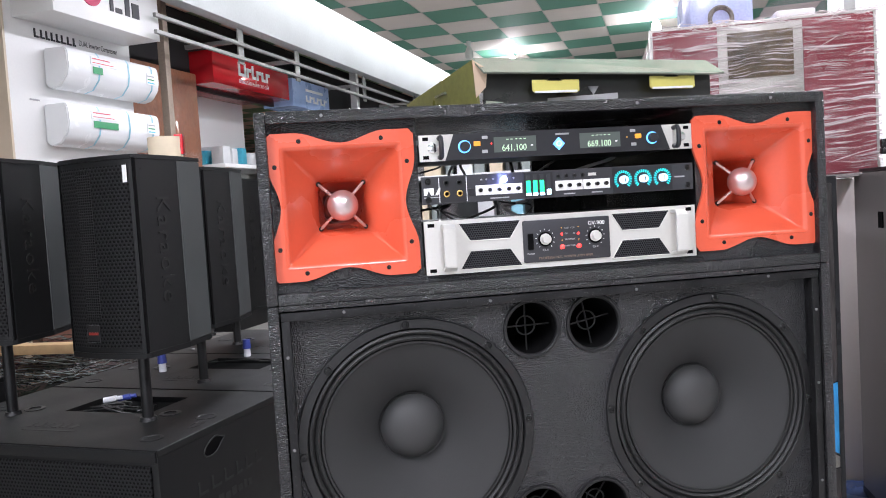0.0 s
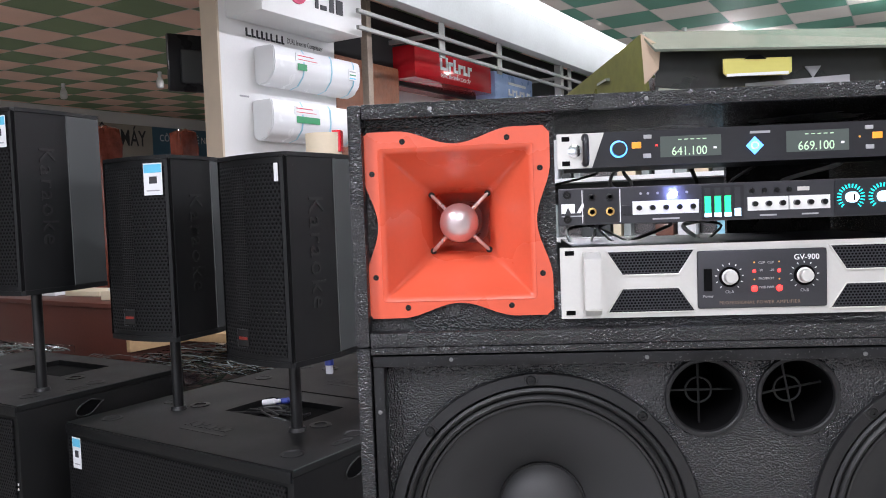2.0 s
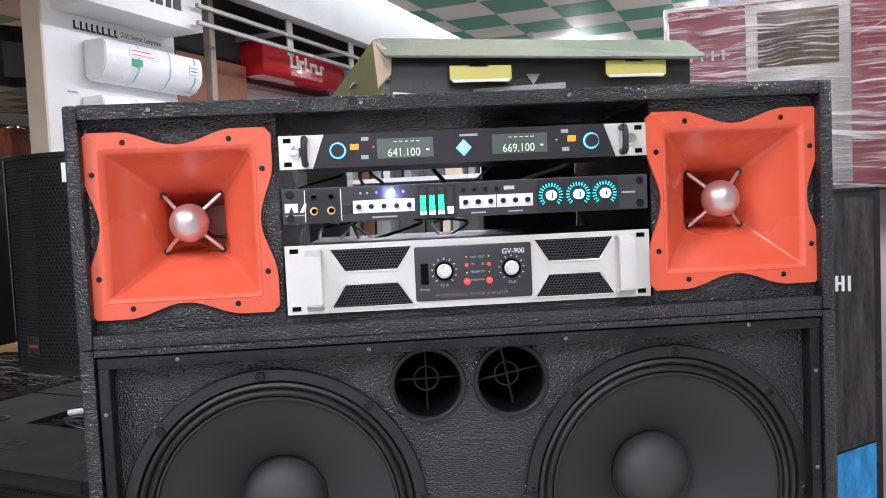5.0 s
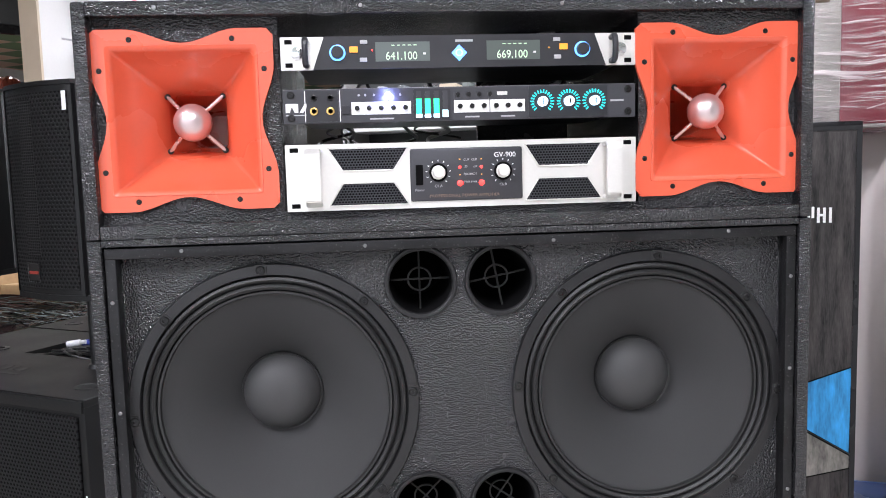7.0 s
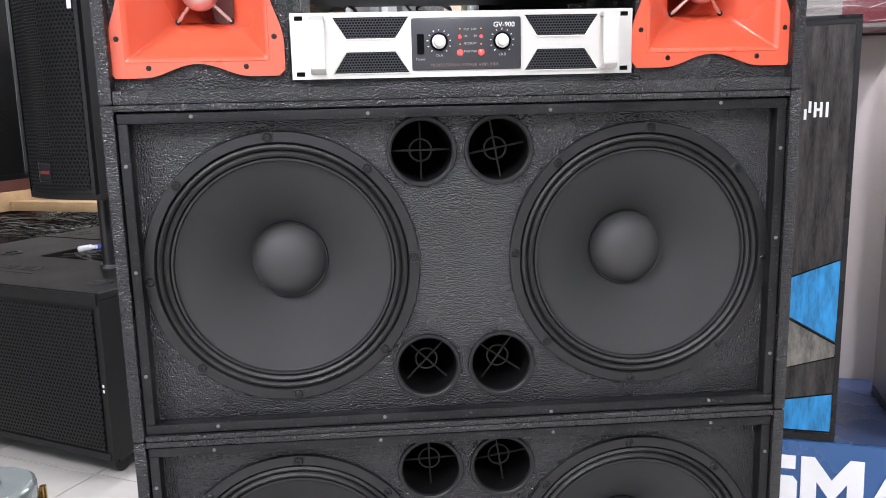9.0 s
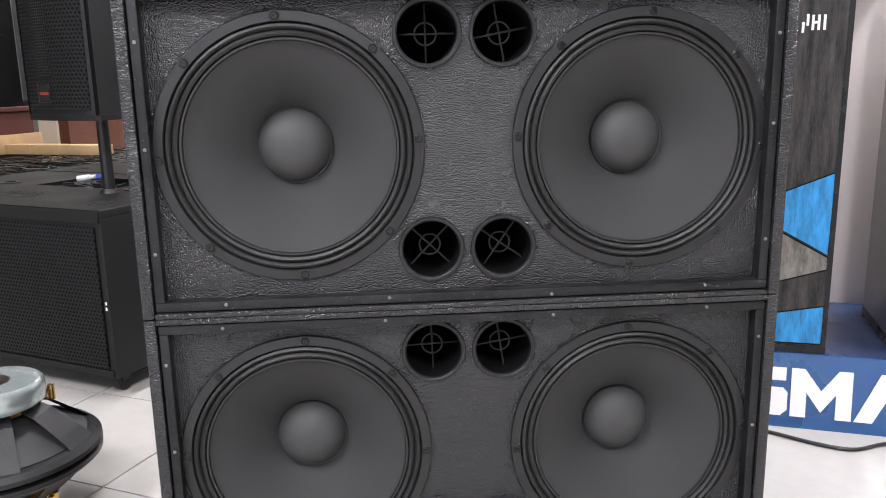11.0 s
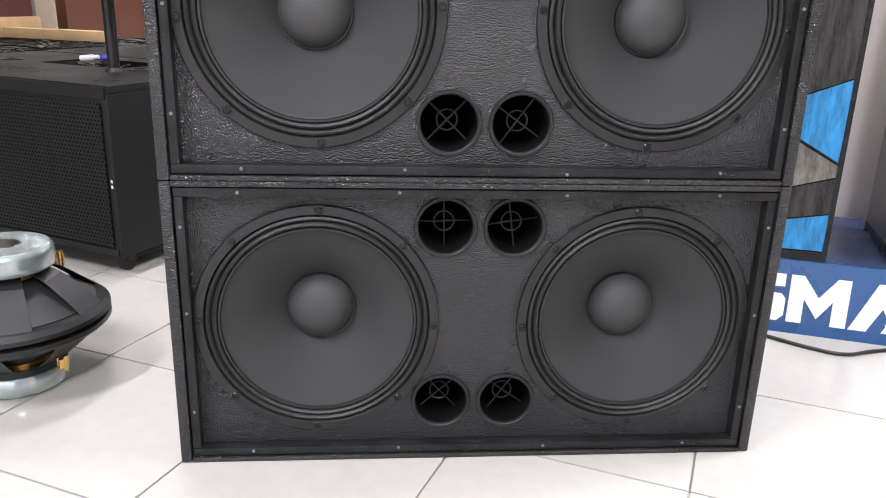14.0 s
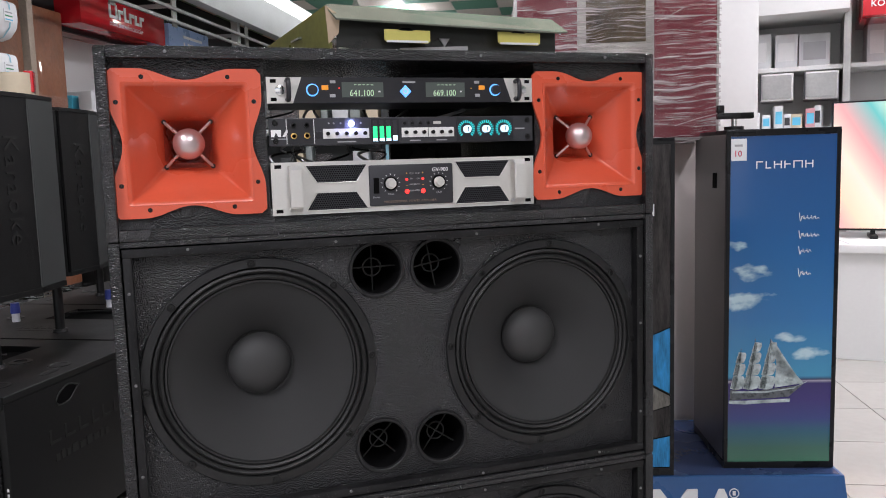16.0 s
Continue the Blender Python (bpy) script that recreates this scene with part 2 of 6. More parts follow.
CEIL_D = mk("olive_ceiling_tile", (0.21, 0.29, 0.15), 0.7, vary=0.15, scale=1.5, fine=60, bump=0.03)
CEILBAR = mk("ceiling_bar", (0.6, 0.58, 0.55), 0.5, bump=0)
WALLW = mk("white_wall", (0.72, 0.72, 0.71), 0.6, vary=0.05, scale=0.8, fine=40, bump=0.03)
BOARDW = mk("white_display_board", (0.78, 0.78, 0.77), 0.35, vary=0.04, scale=1.2, fine=60, bump=0.02)
BEIGE = mk("beige_edge", (0.6, 0.5, 0.38), 0.5, vary=0.08, bump=0.02)
ACWHITE = mk("glossy_white_plastic", (0.78, 0.79, 0.8), 0.22, vary=0.03, bump=0.01, coat=0.3)
TAPEBLUE = mk("pale_blue_tape", (0.25, 0.5, 0.6), 0.3, vary=0.1, bump=0.02)
LABELRED = mk("red_label", (0.6, 0.05, 0.09), 0.5, bump=0)
LABELGREEN = mk("green_label", (0.05, 0.28, 0.12), 0.5, bump=0)
SIGNRED = mk("red_sign_panel", (0.52, 0.012, 0.02), 0.16, vary=0.1, scale=1.5, fine=40, bump=0.01, coat=0.5)
SIGNBLUE = mk("pale_blue_sign", (0.3, 0.42, 0.68), 0.3, vary=0.08, bump=0.01)
SIGNDARK = mk("dark_ink", (0.03, 0.03, 0.035), 0.5, bump=0)
CRIMSON = mk("crimson_disc", (0.5, 0.02, 0.09), 0.35, bump=0)
STEELBAR = mk("galvanised_steel", (0.42, 0.42, 0.41), 0.45, 0.6, vary=0.2, scale=3, fine=60, bump=0.05)
RAILSTEEL = mk("dull_rail_steel", (0.3, 0.3, 0.29), 0.5, 0.5, vary=0.2, scale=3, fine=60, bump=0.05)
RUSTPOST = mk("stained_steel_post", (0.3, 0.24, 0.19), 0.55, 0.3, vary=0.3, scale=3, fine=60, bump=0.08)
BEAMG = mk("grey_beam_cladding", (0.5, 0.52, 0.53), 0.5, vary=0.15, scale=1.2, fine=40, bump=0.03)
# near-black colour for the shade of the gap under the beam
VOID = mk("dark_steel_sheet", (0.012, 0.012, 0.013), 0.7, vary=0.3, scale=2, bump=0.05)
SKYPANEL = mk("bright_skylight_sheet", (0.9, 0.9, 0.9), 0.5, bump=0, emit=(1.0, 1.0, 0.98), strength=3.0)
BULBLIT = mk("lit_bulb", (0.9, 0.9, 0.9), 0.4, bump=0, emit=(1.0, 1.0, 0.98), strength=190)
BULBOFF = mk("unlit_bulb", (0.7, 0.7, 0.66), 0.3, bump=0)
MAROON = mk("maroon_metal_under_film", (0.17, 0.018, 0.03), 0.3, vary=0.2, scale=4, fine=60, bump=0.02, coat=0.6)


def creased_film():
    """Clear stretch film; glints on its taut horizontal creases are painted as milky streaks."""
    m = bpy.data.materials.new("creased_stretch_film")
    m.use_nodes = True
    n, l = m.node_tree.nodes, m.node_tree.links
    b = n["Principled BSDF"]
    tc = n.new("ShaderNodeTexCoord")
    wob = n.new("ShaderNodeTexNoise")
    wob.inputs["Scale"].default_value, wob.inputs["Detail"].default_value = 4.5, 2
    l.new(tc.outputs["Object"], wob.inputs["Vector"])
    off = n.new("ShaderNodeVectorMath")
    off.operation = "MULTIPLY_ADD"
    l.new(wob.outputs["Color"], off.inputs[0])
    off.inputs[1].default_value = (0, 0, 0.055)
    l.new(tc.outputs["Object"], off.inputs[2])
    fac = []
    for sc in ((3.5, 1, 75), (7, 1, 170)):
        mp = n.new("ShaderNodeMapping")
        mp.inputs["Scale"].default_value = sc
        l.new(off.outputs[0], mp.inputs[0])
        nz = n.new("ShaderNodeTexNoise")
        nz.inputs["Scale"].default_value, nz.inputs["Detail"].default_value = 1.0, 4
        l.new(mp.outputs[0], nz.inputs["Vector"])
        r = n.new("ShaderNodeMapRange")
        l.new(nz.outputs[0], r.inputs[0])
        r.inputs[1].default_value, r.inputs[2].default_value = 0.53, 0.68
        fac.append(r.outputs[0])
    mx = n.new("ShaderNodeMath")
    mx.operation = "MAXIMUM"
    l.new(fac[0], mx.inputs[0])
    l.new(fac[1], mx.inputs[1])
    al = n.new("ShaderNodeMapRange")
    l.new(mx.outputs[0], al.inputs[0])
    al.inputs[3].default_value, al.inputs[4].default_value = 0.04, 0.85
    l.new(al.outputs[0], b.inputs["Alpha"])
    b.inputs["Base Color"].default_value = (0.6, 0.53, 0.53, 1)
    b.inputs["Roughness"].default_value = 0.16
    bp = n.new("ShaderNodeBump")
    bp.inputs["Strength"].default_value, bp.inputs["Distance"].default_value = 0.8, 0.004
    l.new(mx.outputs[0], bp.inputs["Height"])
    l.new(bp.outputs[0], b.inputs["Normal"])
    return m


CREASED = creased_film()
WRAP = mk("stretch_film", (0.55, 0.5, 0.5), 0.12, vary=0.3, scale=8, bump=0.0, alpha=0.1)
SILVERTRIM = mk("silver_trim", (0.36, 0.34, 0.315), 0.35, 0.5, bump=0.02)
TOWERSIDE = mk("silver_grey_side", (0.2, 0.19, 0.185), 0.35, 0.5, vary=0.06, scale=2, fine=100, bump=0.02)
BLACKGLOSS = mk("black_gloss_frame", (0.008, 0.008, 0.009), 0.3, bump=0.0, spec=0.25)
FRIDGE = mk("beige_grey_door", (0.5, 0.455, 0.435), 0.35, vary=0.06, scale=2, fine=80, bump=0.02)
PLINTH = mk("blue_plinth", (0.02, 0.085, 0.24), 0.3, vary=0.08, scale=3, fine=60, bump=0.02)
PLINTHTOP = mk("dark_blue_plinth_top", (0.03, 0.05, 0.12), 0.25, vary=0.1, bump=0.02)
REDBROWN = mk("red_brown_cabinet", (0.09, 0.026, 0.017), 0.4, vary=0.25, scale=3, fine=60, bump=0.03)
BROWNWOOD = mk("brown_wood", (0.1, 0.035, 0.02), 0.35, vary=0.3, scale=5, fine=50, bump=0.04, coat=0.3)
PINE = mk("pine_board", (0.5, 0.33, 0.17), 0.6, vary=0.2, scale=8, fine=60, bump=0.06)
FILMWOOD = mk("brown_wood_under_film", (0.22, 0.085, 0.042), 0.4, vary=0.35, scale=4, fine=26, bump=0.4, dist=0.01, coat=0.25)
BLACKFILM = mk("black_plastic_film", (0.012, 0.012, 0.013), 0.12, vary=0.3, scale=20, bump=0.0, coat=0.4)
STRAND = mk("silvery_film_strand", (0.26, 0.29, 0.28), 0.2, 0.3, vary=0.3, bump=0)
CARDBOX = mk("cardboard", (0.6, 0.51, 0.37), 0.7, vary=0.1, fine=60, bump=0.05)
MAGNET = mk("magnet_cover", (0.46, 0.52, 0.51), 0.2, 0.7, vary=0.15, scale=12, fine=120, bump=0.03)
COPPER = mk("copper_coil", (0.6, 0.3, 0.06), 0.35, 0.6, vary=0.2, bump=0.03)
SIGNGREY = mk("grey_wall_sign", (0.36, 0.33, 0.28), 0.6, vary=0.08, bump=0.02)
SIGNTEAL = mk("teal_wall_sign", (0.06, 0.14, 0.2), 0.6, vary=0.08, bump=0.02)
REDWRAP = mk("red_film_bale", (0.2, 0.05, 0.03), 0.12, vary=0.4, scale=8, fine=40, bump=0.3, dist=0.02, coat=0.5)
PINKBOX = mk("pink_packaging", (0.6, 0.3, 0.33), 0.45, vary=0.15, random=0.3, bump=0.02)
TEALBOX = mk("teal_packaging", (0.06, 0.4, 0.55), 0.4, vary=0.15, random=0.3, bump=0.02)
WHITEBOX = mk("white_packaging", (0.7, 0.71, 0.72), 0.5, vary=0.08, random=0.25, bump=0.02)
GLASS = mk("dark_window_glass", (0.075, 0.052, 0.026), 0.3, vary=0.8, scale=12, fine=60, bump=0.0, spec=0.25)


# ---- mesh helpers ----
def thing(name, m, label, category, group="", kind=""):
    ob = new(name)
    ob.empty_display_size = 0.05
    ob.matrix_world = m
    return tagged(ob, label, category, group, kind)


def mesh_of(bm, name, mats, smooth=False):
    me = bpy.data.meshes.new(name)
    bm.normal_update()
    bm.to_mesh(me)
    bm.free()
    for mt in (mats if isinstance(mats, (list, tuple)) else [mats]):
        me.materials.append(mt)
    if smooth:
        me.polygons.foreach_set("use_smooth", [True] * len(me.polygons))
        me.set_sharp_from_angle(angle=radians(38))
    return me


def part(name, bm, material, parent, label="", smooth=True, m=None):
    ob = new(name, mesh_of(bm, name, material, smooth))
    if parent is not None:
        ob.parent = parent
    if m is not None:
        ob.matrix_basis = m
    if label:
        ob["label"] = label
    return ob


def share(ob, m):
    """One more object on the same mesh, beside ob."""
    c = new(ob.name.split(".")[0], ob.data)
    c.parent = ob.parent
    c.matrix_basis = m
    if "label" in ob:
        c["label"] = ob["label"]
    return c


def solo(name, bm, material, m, label, category, group="", kind="", smooth=True):
    ob = new(name, mesh_of(bm, name, material, smooth))
    ob.matrix_world = m
    return tagged(ob, label, category, group, kind)


def B():
    return bmesh.new()


def box(bm, x0, x1, y0, y1, z0, z1, bevel=0.0, mi=0, seg=2):
    r = bmesh.ops.create_cube(bm, size=1)
    vs = r["verts"]
    for v in vs:
        v.co = Vector((x0 + (v.co.x + .5) * (x1 - x0), y0 + (v.co.y + .5) * (y1 - y0), z0 + (v.co.z + .5) * (z1 - z0)))
    fs = list({f for v in vs for f in v.link_faces})
    for f in fs:
        f.material_index = mi
    if bevel:
        es = list({e for v in vs for e in v.link_edges})
        r = bmesh.ops.bevel(bm, geom=es, offset=bevel, segments=seg, affect="EDGES", profile=0.6)
        for f in r["faces"]:
            f.material_index = mi
    return bm


def cyl(bm, a, b, r0, r1=None, n=20, cap=True, mi=0):
    a, b = Vector(a), Vector(b)
    d = b - a
    q = d.to_track_quat("Z", "Y").to_matrix().to_4x4()
    r = bmesh.ops.create_cone(bm, cap_ends=cap, segments=n, radius1=r0, radius2=r0 if r1 is None else r1, depth=d.length,
                              matrix=Matrix.Translation((a + b) / 2) @ q)
    for v in r["verts"]:
        for f in v.link_faces:
            f.material_index = mi
    return bm


def ball(bm, c, r, sx=1, sy=1, sz=1, n=20, mi=0):
    r = bmesh.ops.create_uvsphere(bm, u_segments=n, v_segments=max(6, n // 2), radius=r,
                                  matrix=Matrix.Translation(c) @ Matrix.Diagonal((sx, sy, sz, 1)))
    for v in r["verts"]:
        for f in v.link_faces:
            f.material_index = mi
    return bm


def lathe(bm, profile, n=64, c=(0, 0, 0), mi=0):
    """Turns (radius, out) round the y axis; out points to -y."""
    rings = []
    for r, d in profile:
        if r < 1e-6:
            rings.append([bm.verts.new((c[0], c[1] - d, c[2]))])
        else:
            rings.append([bm.verts.new((c[0] + r * math.cos(2 * math.pi * i / n), c[1] - d, c[2] + r * math.sin(2 * math.pi * i / n))) for i in range(n)])
    for p, q in zip(rings, rings[1:]):
        for i in range(n):
            j = (i + 1) % n
            if len(q) == 1:
                f = bm.faces.new((p[i], p[j], q[0]))
            elif len(p) == 1:
                f = bm.faces.new((p[0], q[j], q[i]))
            else:
                f = bm.faces.new((p[i], p[j], q[j], q[i]))
            f.material_index = mi
    return bm


def prism(bm, pts, y0, y1, mi=0):
    """A flat outline in x, z given from y0 (front) to y1 (back)."""
    a = [bm.verts.new((x, y0, z)) for x, z in pts]
    b = [bm.verts.new((x, y1, z)) for x, z in pts]
    fs = [bm.faces.new(a), bm.faces.new(b[::-1])]
    for i in range(len(pts)):
        j = (i + 1) % len(pts)
        fs.append(bm.faces.new((a[i], b[i], b[j], a[j])))
    for f in fs:
        f.material_index = mi
    bmesh.ops.recalc_face_normals(bm, faces=fs)
    return bm


def plan(bm, pts, z0, z1, mi=0):
    """A plan outline in x, y carried up from z0 to z1."""
    a = [bm.verts.new((x, y, z0)) for x, y in pts]
    b = [bm.verts.new((x, y, z1)) for x, y in pts]
    fs = [bm.faces.new(a[::-1]), bm.faces.new(b)]
    for i in range(len(pts)):
        j = (i + 1) % len(pts)
        fs.append(bm.faces.new((a[i], a[j], b[j], b[i])))
    for f in fs:
        f.material_index = mi
    bmesh.ops.recalc_face_normals(bm, faces=fs)
    return bm


def tube(bm, pts, r, n=8, mi=0):
    pts = [Vector(p) for p in pts]
    rings = []
    for i, p in enumerate(pts):
        d = (pts[min(i + 1, len(pts) - 1)] - pts[max(i - 1, 0)]).normalized()
        s = d.cross(Vector((0.13, 0.21, 1))).normalized()
        t = d.cross(s)
        rings.append([bm.verts.new(p + r * (s * math.cos(2 * math.pi * k / n) + t * math.sin(2 * math.pi * k / n))) for k in range(n)])
    for a, b in zip(rings, rings[1:]):
        for k in range(n):
            f = bm.faces.new((a[k], a[(k + 1) % n], b[(k + 1) % n], b[k]))
            f.material_index = mi
    bm.faces.new(rings[0][::-1])
    bm.faces.new(rings[-1])
    return bm


def curve_pts(keys, n=10):
    """Catmull-Rom through the keys."""
    k = [Vector(p) for p in keys]
    k = [2 * k[0] - k[1]] + k + [2 * k[-1] - k[-2]]
    out = []
    for i in range(1, len(k) - 2):
        for j in range(n):
            t = j / n
            out.append(0.5 * (2 * k[i] + (k[i + 1] - k[i - 1]) * t + (2 * k[i - 1] - 5 * k[i] + 4 * k[i + 1] - k[i + 2]) * t * t
                              + (3 * k[i] - k[i - 1] - 3 * k[i + 1] + k[i + 2]) * t ** 3))
    out.append(k[-2])
    return out


def plate(bm, w0, w1, h0, h1, holes, y0, y1, mi=0, n=48):
    """A board in x, z with holes through it: ("c", x, z, r) or ("r", x0, x1, z0, z1)."""
    edges = []

    def loop(pts):
        vs = [bm.verts.new((x, y0, z)) for x, z in pts]
        edges.extend(bm.edges.new((vs[i], vs[(i + 1) % len(vs)])) for i in range(len(vs)))
    loop([(w0, h0), (w1, h0), (w1, h1), (w0, h1)])
    for h in holes:
        if h[0] == "c":
            loop([(h[1] + h[3] * math.cos(2 * math.pi * i / n), h[2] + h[3] * math.sin(2 * math.pi * i / n)) for i in range(n)])
        else:
            loop([(h[1], h[3]), (h[2], h[3]), (h[2], h[4]), (h[1], h[4])])
    r = bmesh.ops.triangle_fill(bm, use_beauty=True, use_dissolve=False, edges=edges, normal=(0, -1, 0))
    fs = [g for g in r["geom"] if isinstance(g, bmesh.types.BMFace)]
    e = bmesh.ops.extrude_face_region(bm, geom=fs)
    bmesh.ops.translate(bm, verts=[g for g in e["geom"] if isinstance(g, bmesh.types.BMVert)], vec=(0, y1 - y0, 0))
    bmesh.ops.recalc_face_normals(bm, faces=bm.faces[:])
    for f in bm.faces:
        f.material_index = mi
    return bm


def letters(name, text, size, material, parent, m, label="", depth=0.0004, align="LEFT", spacing=1.0, squash=1.0, bold=0.0):
    """Raised lettering in the built-in font; it stands in x, z and faces -y before m."""
    c = bpy.data.curves.new(name, "FONT")
    c.body, c.size, c.extrude, c.align_x, c.space_character, c.resolution_u = text, size, depth, align, spacing, 3
    c.offset = bold
    o = bpy.data.objects.new(name, c)
    scene.collection.objects.link(o)
    dg = bpy.context.evaluated_depsgraph_get()
    me = bpy.data.meshes.new_from_object(o.evaluated_get(dg))
    bpy.data.objects.remove(o)
    me.materials.clear()
    me.materials.append(material)
    me.name = name
    ob = new(name, me)
    if parent is not None:
        ob.parent = parent
    ob.matrix_basis = m @ pose(0, 0, 0, 90, 0, 0) @ Matrix.Diagonal((squash, 1, 1, 1))
    if label:
        ob["label"] = label
    return ob


def bars(bm, x, z, widths, h, gap, y0, y1, mi=0):
    for w in widths:
        box(bm, x, x + w, y0, y1, z, z + h, mi=mi)
        x += w + gap
    return bm


# ---- structure ----
def wall(name, x0, x1, y0, y1, z0, z1, mt=None):
    return solo(name, box(B(), x0, x1, y0, y1, z0, z1), mt or WALLW, ROOM, "plain white painted shop wall", "wall", kind="structure", smooth=False)


XL, XR, YN, YF, H = -8.5, 10.0, -10.0, 21.0, 3.2
floor = solo("floor", box(B(), XL, XR, YN - 3, YF, -0.25, -0.006), GROUT, ROOM, "glossy white tiled shop floor", "floor", kind="structure", smooth=False)
wall("wall_west", XL - 0.2, XL, YN - 3, YF, -0.25, 3.6)
wall("wall_east", XR, XR + 0.2, YN - 3, YF, -0.25, 3.6)
wall("wall_north", XL, XR, YF, YF + 0.2, -0.25, 3.6)
# unseen shop front added behind the camera: piers with an open entrance between them
wall("wall_south_pier", XL, -1.2, YN - 0.2, YN, -0.25, 3.6)
wall("wall_south_pier", 8.2, XR, YN - 0.2, YN, -0.25, 3.6)
wall("wall_south_lintel", -1.2, 8.2, YN - 0.2, YN, 3.21, 3.6)
solo("pavement", box(B(), -30, 30, -40, YN - 3.01, -0.4, -0.1), GROUT, ROOM, "grey pavement added unseen outside the shop", "pavement", kind="structure", smooth=False)


def ceiling(x0, x1):
    """Square tiles in two colours on thin bars, one mesh."""
    bm = B()
    s = 0.6
    i0, i1, j0, j1 = math.floor(x0 / s), math.ceil(x1 / s), math.floor(YN / s), math.ceil(YF / s)
    for i in range(i0, i1):
        for j in range(j0, j1):
            a, b = max(x0, i * s + .006), min(x1, (i + 1) * s - .006)
            c, d = max(YN, j * s + .006), min(YF, (j + 1) * s - .006)
            if b - a < .02 or d - c < .02:
                continue
            vs = [bm.verts.new(p) for p in ((a, c, H), (a, d, H), (b, d, H), (b, c, H))]
            f = bm.faces.new(vs)
            f.material_index = (i + j) % 2
    box(bm, x0, x1, YN, YF, H + .004, H + .12, mi=2)
    return bm


# left part takes the tiles with warm light painted in
solo("ceiling", ceiling(XL, 0.3), [CEIL_C, CEIL_D, CEILBAR], ROOM, "checkered pale and green tiled ceiling with warm light in its colours", "ceiling", kind="structure", smooth=False)
solo("ceiling", ceiling(1.02, XR), [CEIL_A, CEIL_B, CEILBAR], ROOM, "checkered pale and green tiled ceiling", "ceiling", kind="structure", smooth=False)
# the daylight slot between the two ceilings, its beam, and a sheet painting the dark gap's shade
solo("skylight", box(B(), 0.3, 1.02, -3, YF, H + 0.16, H + 0.18), SKYPANEL, ROOM, "bright translucent skylight strip", "skylight", kind="structure", smooth=False)
solo("beam", box(B(), 0.36, 0.5, -3, YF, 2.93, H + 0.14, bevel=0.006), BEAMG, ROOM, "long grey clad roof beam", "beam", kind="structure", smooth=False)
solo("trim_backing", box(B(), -0.3, -0.26, 1.25, YF, 2.45, H - 0.005), VOID, ROOM, "dark sheet standing in for the shaded gap under the beam", "trim", kind="structure", smooth=False)
rack = thing("steel_rail_frame", ROOM, "grey steel rails hung under the roof beam", "rail frame", kind="structure")
for z in (2.63, 2.76):
    part("rail", box(B(), 0.405, 0.435, 0.9, 16, z, z + 0.032, bevel=0.004), RAILSTEEL, rack, smooth=False)
for k in (2.2, 3.4, 5.4, 7.6, 10.0, 12.5):
    part("bracket", box(B(), 0.385, 0.398, k, k + 0.1, 2.6, 2.95), STEELBAR, rack, smooth=False)
    part("arm", box(B(), -0.2, 0.38, k + 0.03, k + 0.07, 2.8, 2.84), STEELBAR, rack, smooth=False)


def post(k, off, mt, w, label):
    bm = box(B(), off - w / 2, off + w / 2, k - w / 2, k + w / 2, 0, H, bevel=0.005)
    box(bm, off - w, off + w, k - w, k + w, 0, 0.012)
    return solo("steel_post", bm, mt, ROOM, label, "post", smooth=False)


post(1.42, 0.12, RUSTPOST, 0.07, "stained square steel post beside the display bays")
post(5.2, 0.35, STEELBAR, 0.09, "pale grey steel post under the roof beam")


def bulb(x, y, lit=False):
    m = Matrix.Translation((x, y, H))
    t = thing("ceiling_bulb", m, "lit white ceiling bulb" if lit else "white ceiling bulb, unlit, in a short holder", "ceiling lamp", "ceiling bulbs")
    part("holder", cyl(B(), (0, 0, -0.001), (0, 0, -0.07), 0.03, 0.022), WHITEP, t)
    bm = B()
    cyl(bm, (0, 0, -0.068), (0, 0, -0.13), 0.026, 0.05)
    cyl(bm, (0, 0, -0.13), (0, 0, -0.2), 0.05, 0.05)
    ball(bm, (0, 0, -0.2), 0.05, sz=0.6)
    part("bulb", bm, BULBLIT if lit else BULBOFF, t)


for x, y, lit in ((4.2, 8.68, True), (3.0, 10.6, True), (2.24, 9.9, False), (-4.59, 10.85, False), (-6.26, 11.33, False), (5.6, 11.5, False)):
    bulb(x, y, lit)
# housings added to go with the unseen fill lamps
tube0 = thing("tube_fixture", ROOM @ pose(FILL_TUBES[0][0], FILL_TUBES[0][1], 0), "white ceiling tube fixture added for the fill lamps", "tube light", "ceiling tubes")
part("housing", box(B(), -0.06, 0.06, -0.62, 0.62, 3.15, 3.198, bevel=0.006), WHITEP, tube0, smooth=False)
for tx, ty in FILL_TUBES[1:]:
    copy_thing(tube0, ROOM @ pose(tx, ty, 0))

# ---- the loudspeaker stack ----
SX, SY = 0.4465, 1.334
HW = 0.508
DEPTH = 0.45


def screw_mesh(r, mt):
    bm = lathe(B(), [(r, 0), (r, r * .35), (r * .75, r * .6), (r * .35, r * .6), (r * .3, r * .3), (0, r * .3)], n=12)
    return mesh_of(bm, "screw", mt, True)


SCREW_W = screw_mesh(0.0058, BLACKSCREW)
SCREW_S = screw_mesh(0.0028, STEEL)


def put_mesh(name, me, parent, m, label=""):
    ob = new(name, me)
    ob.parent = parent
    ob.matrix_basis = m
    if label:
        ob["label"] = label
    return ob


WOOFER = None
WOOFER_SEAT = mesh_of(box(B(), -0.0085, 0.0085, -0.0012, 0.0004, -0.0075, 0.0082, bevel=0.0006, seg=1), "screw_seat", RUBBER)


